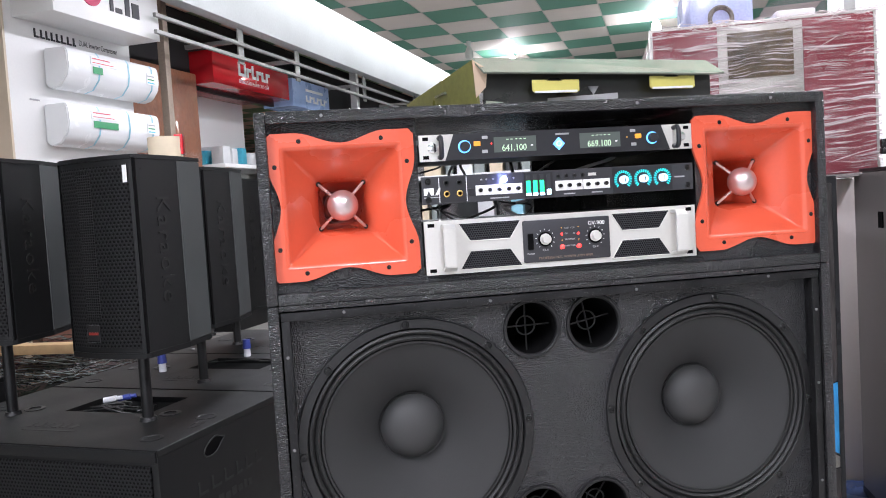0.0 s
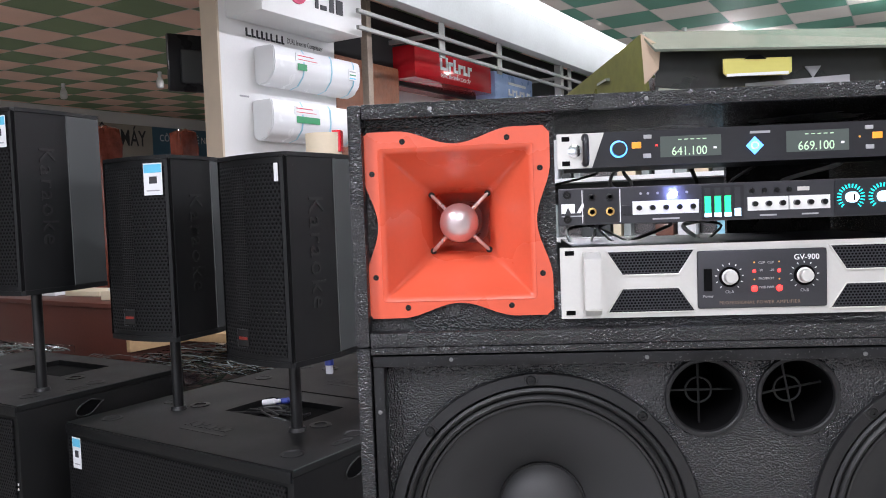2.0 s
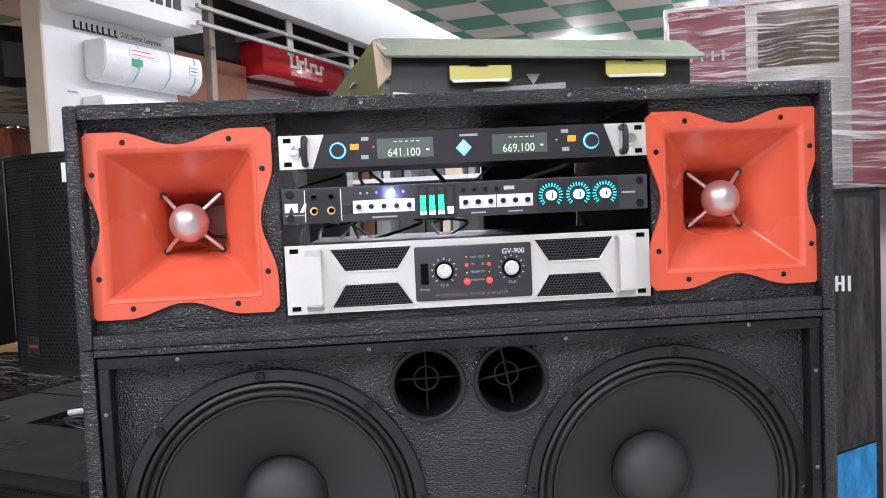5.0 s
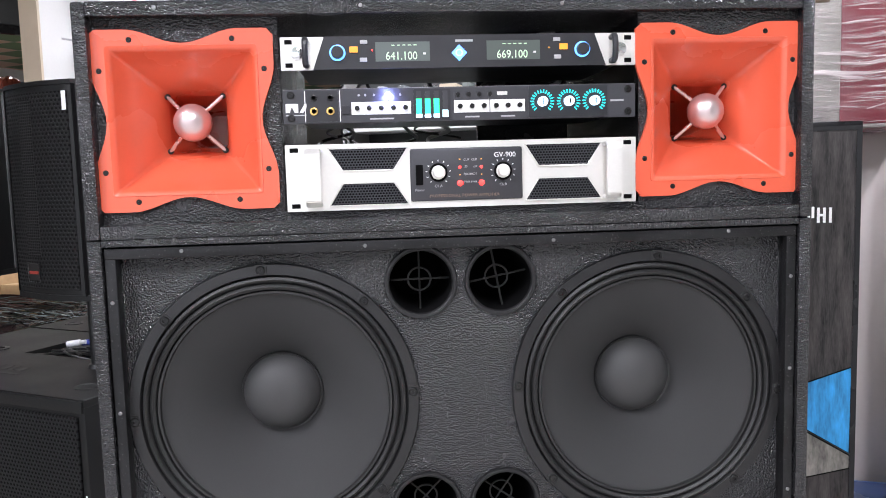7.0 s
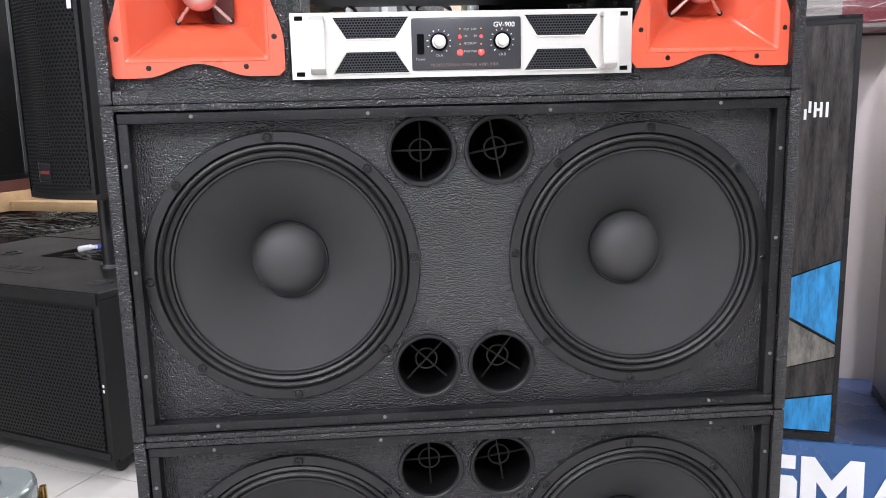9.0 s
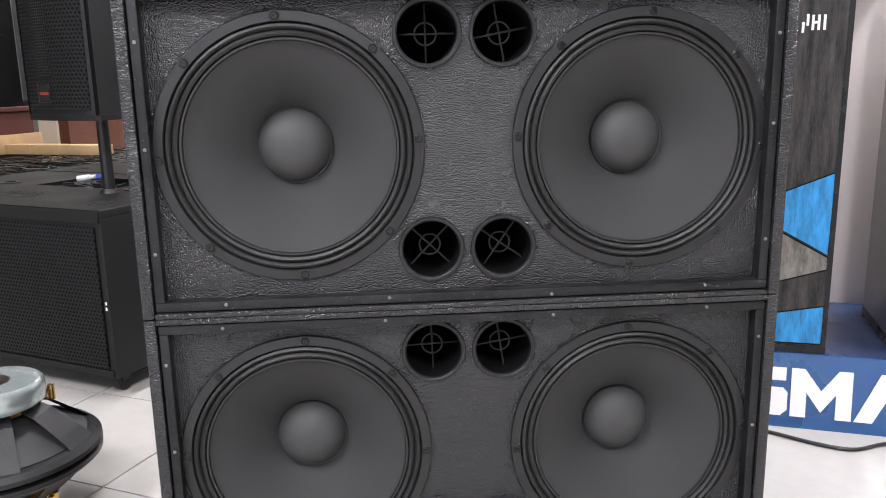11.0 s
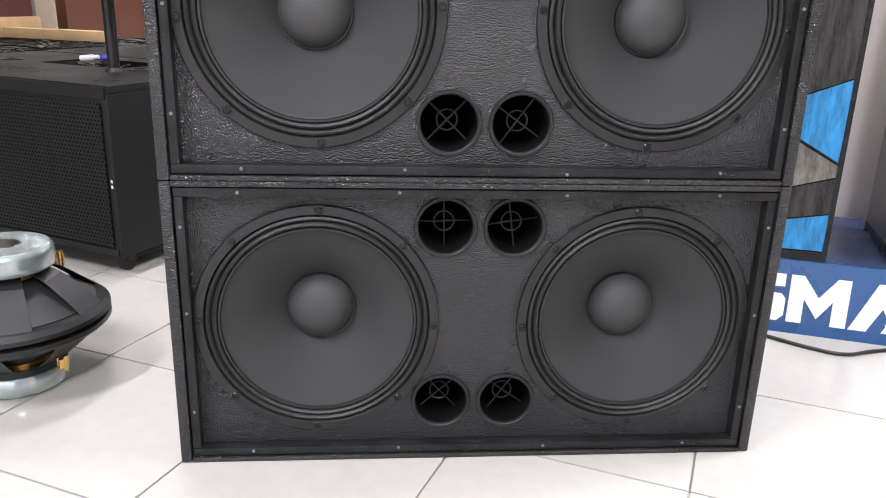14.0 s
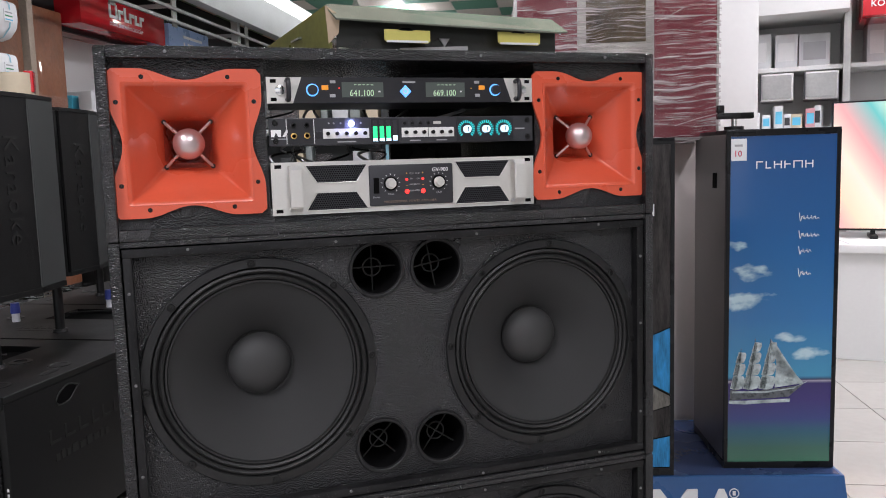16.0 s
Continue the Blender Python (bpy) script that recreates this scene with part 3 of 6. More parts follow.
def woofer(parent, x, z, turn):
    """A fifteen-inch driver facing -y, its flange at the parent's baffle."""
    global WOOFER
    if WOOFER is None:
        fr = lathe(B(), [(0.186, -0.02), (0.2045, -0.001), (0.2045, 0.0055), (0.203, 0.0078), (0.189, 0.0085), (0.1872, 0.006), (0.186, 0.0), (0.186, -0.02)], 96)
        su = lathe(B(), [(0.1865, 0.001), (0.185, 0.0065), (0.1815, 0.0085), (0.1782, 0.006), (0.1765, 0.001), (0.175, 0.006), (0.1715, 0.0085), (0.168, 0.006), (0.1665, 0.0005), (0.165, 0.0045), (0.162, 0.0045), (0.1605, 0.0), (0.158, -0.001)], 96)
        co = lathe(B(), [(0.159, -0.0005), (0.155, -0.003), (0.142, -0.0095), (0.128, -0.017), (0.113, -0.0265), (0.098, -0.0375), (0.084, -0.0495), (0.071, -0.0625), (0.0605, -0.0745), (0.0545, -0.082)], 96)
        ca = lathe(B(), [(0.0588, -0.0765), (0.0582, -0.071), (0.051, -0.0575), (0.039, -0.0475), (0.025, -0.042), (0.0115, -0.0395), (0, -0.039)], 64)
        rim = lathe(B(), [(0.0582, -0.0765), (0.0612, -0.0725), (0.0606, -0.0695), (0.0578, -0.0705)], 64)
        # gk: dark ring that paints the shadow gap round the flange
        gk = lathe(B(), [(0.2042, -0.0018), (0.2058, 0.0004), (0.2075, -0.0018)], 96)
        WOOFER = [mesh_of(b, n, mt, True) for b, n, mt in ((fr, "basket_ring", CASTING), (su, "surround", RUBBER), (co, "cone", CONE), (ca, "dust_cap", CAPMAT), (rim, "glue_ring", RUBBER), (gk, "gasket", INSIDE))]
    w = put_mesh("woofer", WOOFER[0], parent, pose(x, 0.03, z), "black fifteen-inch woofer with ribbed surround")
    for me in WOOFER[1:]:
        put_mesh(me.name, me, w, Matrix())
    for i in range(8):
        a = radians(turn + 45 * i)
        put_mesh("screw", SCREW_W, w, pose(0.196 * math.cos(a), -0.008, 0.196 * math.sin(a)) @ Matrix.Scale(1.15, 4))
        put_mesh("screw_seat", WOOFER_SEAT, w, pose(0.196 * math.cos(a), -0.0079, 0.196 * math.sin(a), 0, 90 - math.degrees(a), 0))
    return w


def port(parent, x, z, turn):
    bm = lathe(B(), [(0.0522, 0.0), (0.0522, 0.003), (0.0512, 0.0048), (0.0475, 0.0048), (0.0455, 0.003), (0.0448, -0.003)], 48)
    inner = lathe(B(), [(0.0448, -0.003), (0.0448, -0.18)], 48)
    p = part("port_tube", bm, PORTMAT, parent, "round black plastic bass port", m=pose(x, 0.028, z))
    # tube wall and end near-black: the port's inner shade is in their colour
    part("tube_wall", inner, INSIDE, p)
    g = B()
    for k in (0, 90):
        a = radians(turn + k)
        d = Vector((math.cos(a), 0, math.sin(a))) * 0.0445
        tube(g, [Vector((0, 0.04, 0)) - d, Vector((0, 0.04, 0)) + d], 0.0017, 6)
    tube(g, [(0.017 * math.cos(2 * math.pi * i / 24), 0.04, 0.017 * math.sin(2 * math.pi * i / 24)) for i in range(25)], 0.0016, 6)
    part("cross_brace", g, RUBBER, p)
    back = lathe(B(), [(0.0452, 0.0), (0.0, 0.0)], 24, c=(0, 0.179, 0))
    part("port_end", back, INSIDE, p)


def shell(parent, h, back=True, cap=0.019):
    t = 0.019
    part("side_panel", box(B(), -HW, -HW + t, 0, DEPTH, 0, h, bevel=0.005), PAINT, parent)
    part("side_panel", box(B(), HW - t, HW, 0, DEPTH, 0, h, bevel=0.005), PAINT, parent)
    part("top_panel", box(B(), -HW + t, HW - t, 0.0005, DEPTH, h - cap, h, bevel=0.0015), PAINT, parent)
    part("bottom_panel", box(B(), -HW + t, HW - t, 0.0005, DEPTH, 0, cap, bevel=0.003), PAINT, parent)
    if back:
        part("back_panel", box(B(), -HW + t, HW - t, DEPTH - t, DEPTH - .001, t, h - t), PAINT, parent, smooth=False)


def sub_cabinet(z, tilt, seed):
    rnd = random.Random(seed)
    t = thing("subwoofer_cabinet", pose(SX, SY, z), "black textured double-woofer cabinet with four round ports", "subwoofer", "stacked subwoofer cabinets")
    h = 0.4996
    shell(t, h, cap=0.009)
    zc = 0.254 if z > 0 else 0.2525
    wl, wx, px, po = -0.2705, (0.2745 if z > 0 else 0.2725), 0.0575, -0.0015
    lo_u, hi_u = (-0.1635, 0.169) if z > 0 else (-0.153, 0.167)
    holes = [("c", wl, zc, 0.19), ("c", wx, zc, 0.19)] + [("c", po + s * px, zc + u, 0.0485) for s in (-1, 1) for u in (lo_u, hi_u)]
    part("baffle", plate(B(), -HW + .019, HW - .019, .009, h - .009, holes, 0.028, 0.044), PAINT, t, smooth=False)
    iw, s = HW - 0.0205, 0.0145
    lo, hi = 0.0105, h - 0.0115
    part("strip", box(B(), -iw, iw, 0.005, 0.0275, hi - s, hi, bevel=0.002), STRIP, t, "worn black wooden grille strip")
    part("strip", box(B(), -iw, iw, 0.005, 0.0275, lo, lo + s, bevel=0.002), STRIP, t)
    part("strip", box(B(), -iw, -iw + s, 0.0055, 0.0275, lo + s, hi - s, bevel=0.002), STRIP, t)
    part("strip", box(B(), iw - s, iw, 0.0055, 0.0275, lo + s, hi - s, bevel=0.002), STRIP, t)
    for x in (-0.386, -0.13, 0.13, 0.388):
        for zz in (hi - s / 2, lo + s / 2):
            put_mesh("screw", SCREW_S, t, pose(x + rnd.uniform(-.006, .006), 0.005, zz + rnd.uniform(-.003, .003), 0, rnd.uniform(0, 90), 0))
    for zz in (0.1, 0.27, 0.42):
        for x in (-iw + s / 2, iw - s / 2):
            put_mesh("screw", SCREW_S, t, pose(x, 0.0055, zz + rnd.uniform(-.01, .01)))
    woofer(t, wl, zc, 90 + tilt)
    woofer(t, wx, zc, 90 - tilt if z > 0 else 93)
    for i, (u, sx) in enumerate(((lo_u, -1), (lo_u, 1), (hi_u, -1), (hi_u, 1))):
        port(t, po + sx * px, zc + u, (40, 50, 3, 5)[i] + rnd.uniform(-6, 6))
    return t


sub_cabinet(0.0, -1.5, 3)
sub_cabinet(0.5, 3.5, 5)

# the rack cabinet on top, open at the back
rk = thing("rack_cabinet", pose(SX, SY, 1.0), "black textured rack cabinet with two orange horns", "rack cabinet")
RH = 0.314
shell(rk, RH, back=False)
hx, hz = 0.3715, 0.158
part("baffle", plate(B(), -HW + .019, -0.244, .019, RH - .019, [("r", -hx - .095, -hx + .095, hz - .095, hz + .095)], 0.020, 0.036), PAINT, rk, smooth=False)
part("baffle", plate(B(), 0.258, HW - .019, .019, RH - .019, [("r", hx - .095, hx + .095, hz - .095, hz + .095)], 0.020, 0.036), PAINT, rk, smooth=False)
part("lower_rail", box(B(), -0.244, 0.258, 0.022, 0.038, .019, 0.03), PAINT, rk, smooth=False)
for x in (-0.262, 0.258):
    part("inner_wall", box(B(), x, x + 0.016, 0.037, DEPTH - 0.01, .02, RH - .02), PAINT, rk, smooth=False)
for x in (-0.4, -0.13, 0.145, 0.4):
    put_mesh("screw", SCREW_S, rk, pose(x, 0.0005, RH - 0.009))


def horn(x):
    t = part("horn", horn_flange(), ORANGE, rk, "glossy orange square horn flare", m=pose(x, 0.020, hz))
    part("flare", horn_flare(), ORANGE, t)
    part("throat", horn_throat(), ORANGE, t)
    bm = ball(B(), (0, 0.040, 0), 0.0265, n=28)
    part("phase_ball", bm, BALL, t, "satin metal phase ball")
    for sx in (-1, 1):
        for sz in (-1, 1):
            part("strut", tube(B(), [(sx * .013, 0.046, sz * .013), (sx * .0385, 0.064, sz * .0385)], 0.0027, 8), ROD, t)
            put_mesh("screw", SCREW_W, t, pose(sx * .0385, 0.064, sz * .0385) @ Matrix.Scale(.75, 4))
    for s in (-1, 1):
        for u in (-1, 1):
            put_mesh("screw", SCREW_W, t, pose(s * .0675, -0.0055, u * .108) @ Matrix.Scale(.66, 4))
            put_mesh("screw", SCREW_W, t, pose(s * .1085, -0.0055, u * .0675) @ Matrix.Scale(.66, 4))


def flange_outline():
    """A square with wide tabs at the corners and shallow hollows between."""
    a, d = 0.1215, 0.0185
    side = []
    for i in range(33):
        s = -1 + 2 * i / 32
        q = abs(s)
        dip = d * (0.5 + 0.5 * math.cos(math.pi * min(1, q / 0.62))) if q < 0.62 else 0
        side.append((s * a, -a + dip))
    pts = []
    for k in range(4):
        c, sn = math.cos(k * math.pi / 2), math.sin(k * math.pi / 2)
        row = side[:-1]
        for x, z in row:
            if abs(x) > a * .93:
                f = (abs(x) / a - .93) / .07
                z += 0.008 * f * f
                x *= 1 - 0.01 * f
            pts.append((x * c - z * sn, x * sn + z * c))
    return pts


def ring_square(half, r, y, n=5):
    out = []
    for k in range(4):
        cx, cz = ((1, 1), (-1, 1), (-1, -1), (1, -1))[k]
        for i in range(n):
            a = math.pi / 2 * (k + i / (n - 1))
            out.append((cx * (half - r) + r * math.cos(a), y, cz * (half - r) + r * math.sin(a)))
    return out


def loft(bm, rings):
    vs = [[bm.verts.new(p) for p in r] for r in rings]
    for a, b in zip(vs, vs[1:]):
        for i in range(len(a)):
            j = (i + 1) % len(a)
            bm.faces.new((a[i], a[j], b[j], b[i]))
    return vs


def horn_flange():
    bm = B()
    pts = flange_outline()
    e = []
    for loop in (pts, [(p[0], p[2]) for p in ring_square(0.1005, 0.004, 0)]):
        vs = [bm.verts.new((x, -0.0065, z)) for x, z in loop]
        e += [bm.edges.new((vs[i], vs[(i + 1) % len(vs)])) for i in range(len(vs))]
    r = bmesh.ops.triangle_fill(bm, use_beauty=True, use_dissolve=False, edges=e, normal=(0, -1, 0))
    fs = [g for g in r["geom"] if isinstance(g, bmesh.types.BMFace)]
    x = bmesh.ops.extrude_face_region(bm, geom=fs)
    bmesh.ops.translate(bm, verts=[g for g in x["geom"] if isinstance(g, bmesh.types.BMVert)], vec=(0, 0.006, 0))
    bmesh.ops.recalc_face_normals(bm, faces=bm.faces[:])
    return bm


def horn_flare():
    bm = B()
    loft(bm, [ring_square(h, r, y) for h, r, y in ((0.1005, .004, -0.0065), (0.1, .004, -0.0075), (0.096, .004, -0.0062), (0.092, .004, -0.001), (0.089, .004, 0.006), (0.074, .005, 0.024),
                                                    (0.06, .007, 0.04), (0.0495, .009, 0.054), (0.0435, .012, 0.066), (0.0405, .014, 0.078))])
    return bm


def horn_throat():
    bm = B()
    v = loft(bm, [ring_square(h, r, y) for h, r, y in ((0.0405, .014, 0.078), (0.0385, .016, 0.1), (0.033, .018, 0.15), (0.024, .018, 0.25))])
    bm.faces.new(v[-1])
    return bm


horn(-hx)
horn(hx + 0.002)

# ---- rack devices ----
def device(name, z, h, depth, label, category, body=True):
    t = thing(name, pose(SX + 0.006, SY + 0.0195, z), label, category)
    if body:
        part("chassis", box(B(), -0.225, 0.225, 0.004, depth, -h / 2 + .003, h / 2 - .003, bevel=0.002), FACE, t, smooth=False)
    return t


def knob(parent, x, z, r, d, mt, label="", tick=None):
    k = part("knob", lathe(B(), [(r, 0), (r, d * .8), (r * .85, d), (0, d)], 24), mt, parent, label, m=pose(x, -0.003, z))
    if tick:
        part("pointer", box(B(), -r * .1, r * .1, -d - .0006, -d + .0002, r * .2, r * .9), tick, k, smooth=False)
    return k


FW = 0.2465
# power amplifier
AZ = 1.0758
amp = device("power_amplifier", AZ, 0.093, 0.33, "silver two-unit power amplifier with dark centre panel", "amplifier")
ah = 0.0458
slots = [("r", s * (FW - .012) - .006, s * (FW - .012) + .006, u - .0032, u + .0032) for s in (-1, 1) for u in (-.0385, .0385)]
part("faceplate", plate(B(), -FW, FW, -ah, ah, slots, -0.004, 0.003), SILVER, amp, smooth=False)
for s in (-1, 1):
    for u in (-.0385, .0385):
        part("slot", box(B(), s * (FW - .012) - .006, s * (FW - .012) + .006, -.002, .0025, u - .003, u + .003), INSIDE, amp, smooth=False)
for s in (-1, 1):
    for u in (-1, 1):
        o = s * 0.1345 + (0.0075 if s > 0 else 0)
        pts = [(o - .054, u * .0395), (o + .056, u * .0395), (o + .036 * 1.0, u * .0085), (o - .034, u * .0085)]
        if s > 0:
            pts = [(o - .056, u * .0395), (o + .054, u * .0395), (o + .034, u * .0085), (o - .036, u * .0085)]
        v = part("vent", prism(B(), pts, -0.0052, -0.0035), MESHVENT, amp, "black honeycomb vent mesh", smooth=False)
        rim = B()
        ring = [Vector((x, -0.0055, z)) for x, z in pts]
        tube(rim, ring + ring[:1], 0.0011, 6)
        part("vent_rim", rim, SILVER, v)
cp = part("centre_panel", box(B(), -0.0755, 0.082, -0.0075, -0.0035, -0.0365, 0.0365, bevel=0.003), GREYFACE, amp, "dark grey control panel")
letters("model_text", "GV-900", 0.0098, WHITEINK, cp, pose(0.073, -0.0078, 0.0225), align="RIGHT")
letters("caption_text", "PROFESSIONAL POWER AMPLIFIER", 0.0058, TANINK, cp, pose(0.0, -0.0078, -0.0315), align="CENTER", spacing=1.12)
part("power_switch", box(B(), -0.068, -0.058, -0.010, -0.0074, -0.014, 0.014, bevel=0.001), INSIDE, cp, smooth=False)
letters("switch_text", "Power", 0.005, GREYINK, cp, pose(-0.063, -0.0078, -0.0225), align="CENTER")
for x, tx in ((-0.0365, "Ch.A"), (0.0545, "Ch.B")):
    k = part("knob", lathe(B(), [(.0098, 0), (.0098, .003), (.0082, .004), (.0078, .012), (.0068, .013), (0, .013)], 28), SILVER, cp, "silver level knob with black skirt", m=pose(x, -0.0075, 0.003))
    part("skirt", lathe(B(), [(.0128, 0), (.0128, .0018), (.0108, .002), (0, .002)], 28), INSIDE, k)
    for i in range(11):
        a = radians(-50 + 28 * i)
        put_mesh("tick", mesh_of(box(B(), -.0005, .0005, -.0004, 0, -.0012, .0012), "tick", WHITEINK), cp, pose(x + .0165 * math.cos(a), -0.0076, 0.003 + .0165 * math.sin(a), 0, 90 - math.degrees(a), 0))
    letters("channel_text", tx, 0.0052, GREYINK, cp, pose(x, -0.0078, -0.0175), align="CENTER")
for x in (-0.0062, 0.0242):
    for zz, mt, r in ((0.0205, AMBER, .001), (0.0095, REDLED, .0022), (-0.001, AMBER, .001), (-0.0125, REDLED, .0042)):
        part("led", ball(B(), (x, -0.008, zz), r, sy=.6, n=12), mt, cp)
for x, ls in ((-0.001, ("CLIP", "-20", "PROT", "PWR")), (0.018, ("CLIP", "-20", "PROT", "PWR"))):
    for zz, s in zip((0.0185, 0.009, -0.0015, -0.0125), ls):
        letters("legend_text", s, 0.0042, GREYINK, cp, pose(x, -0.0078, zz), align="LEFT" if x < 0 else "RIGHT")
for s in (-1, 1):
    x = s * (FW - 0.0385)
    bm = B()
    w = 0.0105
    path = [(x, -0.004, -0.037), (x, -0.022, -0.037), (x, -0.029, -0.032), (x, -0.029, 0.032), (x, -0.022, 0.037), (x, -0.004, 0.037)]
    vs = []
    for i, p in enumerate(path):
        q = Vector(p)
        out = Vector((0, -1, 0)) if 1 < i < 4 else Vector((0, -.4, math.copysign(1, p[2]))).normalized()
        vs.append([bm.verts.new(q + Vector((-w, 0, 0)) + out * .003), bm.verts.new(q + Vector((w, 0, 0)) + out * .003), bm.verts.new(q + Vector((w, 0, 0)) - out * .003), bm.verts.new(q + Vector((-w, 0, 0)) - out * .003)])
    for a, b in zip(vs, vs[1:]):
        for i in range(4):
            bm.faces.new((a[i], a[(i + 1) % 4], b[(i + 1) % 4], b[i]))
    bm.faces.new(vs[0]), bm.faces.new(vs[-1][::-1])
    bmesh.ops.recalc_face_normals(bm, faces=bm.faces[:])
    bmesh.ops.bevel(bm, geom=bm.edges[:], offset=0.0012, segments=2, affect="EDGES")
    part("handle", bm, SILVER, amp, "brushed aluminium pull handle")

# audio processor
PZ = 1.1735
pr = device("audio_processor", PZ, 0.046, 0.2, "black one-unit karaoke processor with glowing knobs", "audio processor")
ph = 0.0235
part("faceplate", box(B(), -FW, FW, -0.003, 0.003, -ph, ph, bevel=0.001), GREYFACE, pr, smooth=False)
for s in (-1, 1):
    for u in (-.0155, .0155):
        put_mesh("screw", SCREW_W, pr, pose(s * (FW - .011), -0.003, u) @ Matrix.Scale(.9, 4))
lg = part("logo", prism(B(), [(-.243, -.008), (-.238, -.008), (-.2345, 0), (-.231, -.008), (-.226, -.008), (-.226, .004), (-.243, .004)], -0.0036, -0.003), WHITEINK, pr, "white maker's mark as plain shapes", smooth=False)
part("mark", prism(B(), [(-.224, -.008), (-.219, -.008), (-.212, .004), (-.217, .004)], -0.0036, -0.003), WHITEINK, lg, smooth=False)
part("mark_line", box(B(), -.243, -.215, -.0034, -.003, -.0125, -.011), GREYINK, lg, smooth=False)
jp = part("jack_panel", box(B(), -0.2145, -0.1715, -0.0042, -0.003, -.021, .021), FACE, pr, smooth=False)
for x in (-0.2045, -0.182):
    for z, r, mt in ((-.007, .0055, GOLD), (.0115, .0045, BLACKSCREW)):
        j = part("jack", lathe(B(), [(r, 0), (r, .003), (r * .6, .0034), (r * .5, .0), (0, 0)], 20), mt, jp, m=pose(x, -0.0042, z))
for x in (-0.2165, -0.169):
    part("divider", box(B(), x - .0005, x + .0005, -.0036, -.003, -.021, .021), WHITEINK, pr, smooth=False)
part("switch", box(B(), -.167, -.1555, -.0052, -.003, -.012, .0, bevel=.0008), FACE, pr, smooth=False)
for x0, n, st in ((-0.1535, 5, 0.0166), (-.0115, 3, 0.0168), (0.0392, 3, 0.0166)):
    w = st * n
    wp = part("slider_panel", box(B(), x0, x0 + w - .001, -.0042, -.003, -.0125, .0045), WHITEP, pr, "white control strip", smooth=False)
    for i in range(n):
        part("knob", lathe(B(), [(.0034, 0), (.0034, .006), (.0026, .007), (0, .007)], 16), BLACKSCREW, wp, m=pose(x0 + st * (i + .5) - .0005, -.0042, -.004))
    part("legend_bar", box(B(), x0 + w * .3, x0 + w * .7, -.0034, -.003, -.0195, -.0175), GREYINK, pr, smooth=False)
for i, x in enumerate((-.143, -.134, -.122, -.106, -.098, -.086, -.006, .009, .024, .039)):
    part("button" if i > 5 else "indicator", lathe(B(), [(.0032 if i > 5 else .0016, 0), (.003 if i > 5 else .0014, .0025), (0, .0026)], 12), BLACKSCREW if i > 5 else GREYINK, pr, m=pose(x, -.003, .0125 if i > 5 else .014))
part("usb_slot", box(B(), .049, .0635, -.0036, -.003, .0105, .0155), SILVER, pr, smooth=False)
part("indicator", ball(B(), (-.103, -.0045, .0125), .0042, sy=.7, n=12), BLUELED, pr, "glaring blue indicator light")
mp = part("meter", box(B(), -.068, -.0165, -.0046, -.003, -.0205, .0205), FACE, pr, "level meter with green light columns", smooth=False)
for i in range(4):
    x = -.0605 + .0122 * i
    part("light_column", box(B(), x - .0038, x + .0038, -.0052, -.0045, -.018, (.0075, .0075, .0075, -.0085)[i]), GREENLED if i < 3 else ICEGLOW, mp, smooth=False)
    if i < 3:
        part("light_foot", box(B(), x - .0042, x + .0042, -.0056, -.0051, -.0185, -.0135), ICEGLOW, mp, smooth=False)
    part("dim_column", box(B(), x - .0034, x + .0034, -.0050, -.0045, (.0085, .0085, .0085, -.0075)[i], .018), GREYFACE, mp, smooth=False)
kp = part("knob_panel", box(B(), .0935, .2055, -.0042, -.003, -.0215, .0215), FACE, pr, smooth=False)
for x in (.1125, .15, .1865):
    for i in range(18):
        a = radians(-45 + 270 / 17 * i)
        put_mesh("light_tick", mesh_of(box(B(), -.0007, .0007, -.001, 0, -.0024, .0024), "light_tick", TEALGLOW), kp, pose(x + .0142 * math.cos(a), -.0045, .0142 * math.sin(a), 0, 90 - math.degrees(a), 0))
    k = part("knob", lathe(B(), [(.0066, 0), (.0066, .009), (.0058, .0105), (0, .0105)], 28), ICEGLOW, kp, "glowing white knob", m=pose(x, -.0042, 0))
    part("pointer", box(B(), -.0009, .0009, -.0113, -.0104, -.004, .004), INSIDE, k, smooth=False)
part("legend_bar", box(B(), .2105, .2295, -.0034, -.003, -.0012, .0012), GREYINK, pr, smooth=False)

# wireless receiver
RZ, ph = 1.2445, 0.022
rc = device("wireless_receiver", RZ, 0.046, 0.2, "black and silver wireless microphone receiver with two displays", "wireless receiver")
for s in (-1, 1):
    ear = [(s * FW, -ph), (s * FW, ph), (s * .187, ph), (s * .203, -ph)] if s < 0 else [(.203, -ph), (.187, ph), (FW, ph), (FW, -ph)]
    e = part("rack_ear", prism(B(), ear, -.004, .003), SILVER, rc, "silver rack ear", smooth=False)
    for u in (-.0155, .0155):
        part("slot", box(B(), s * (FW - .011) - .005, s * (FW - .011) + .005, -.0046, -.0036, u - .003, u + .003), INSIDE, e, smooth=False)
    part("boss", lathe(B(), [(.0085, 0), (.0085, .003), (.006, .004), (0, .004)], 24), CHROME, e, m=pose(s * .2245, -.004, 0))
    bm = B()
    tube(bm, curve_pts([(s * .212, -.004, -.016), (s * .212, -.02, -.0155), (s * .212, -.024, 0), (s * .212, -.02, .0155), (s * .212, -.004, .016)], 6), .0042, 10)
    part("handle", bm, FACE, e, "black pull handle")
fp = part("faceplate", prism(B(), [(-.203, -ph), (.203, -ph), (.187, ph), (-.187, ph)], -.007, .003), FACE, rc, smooth=False)
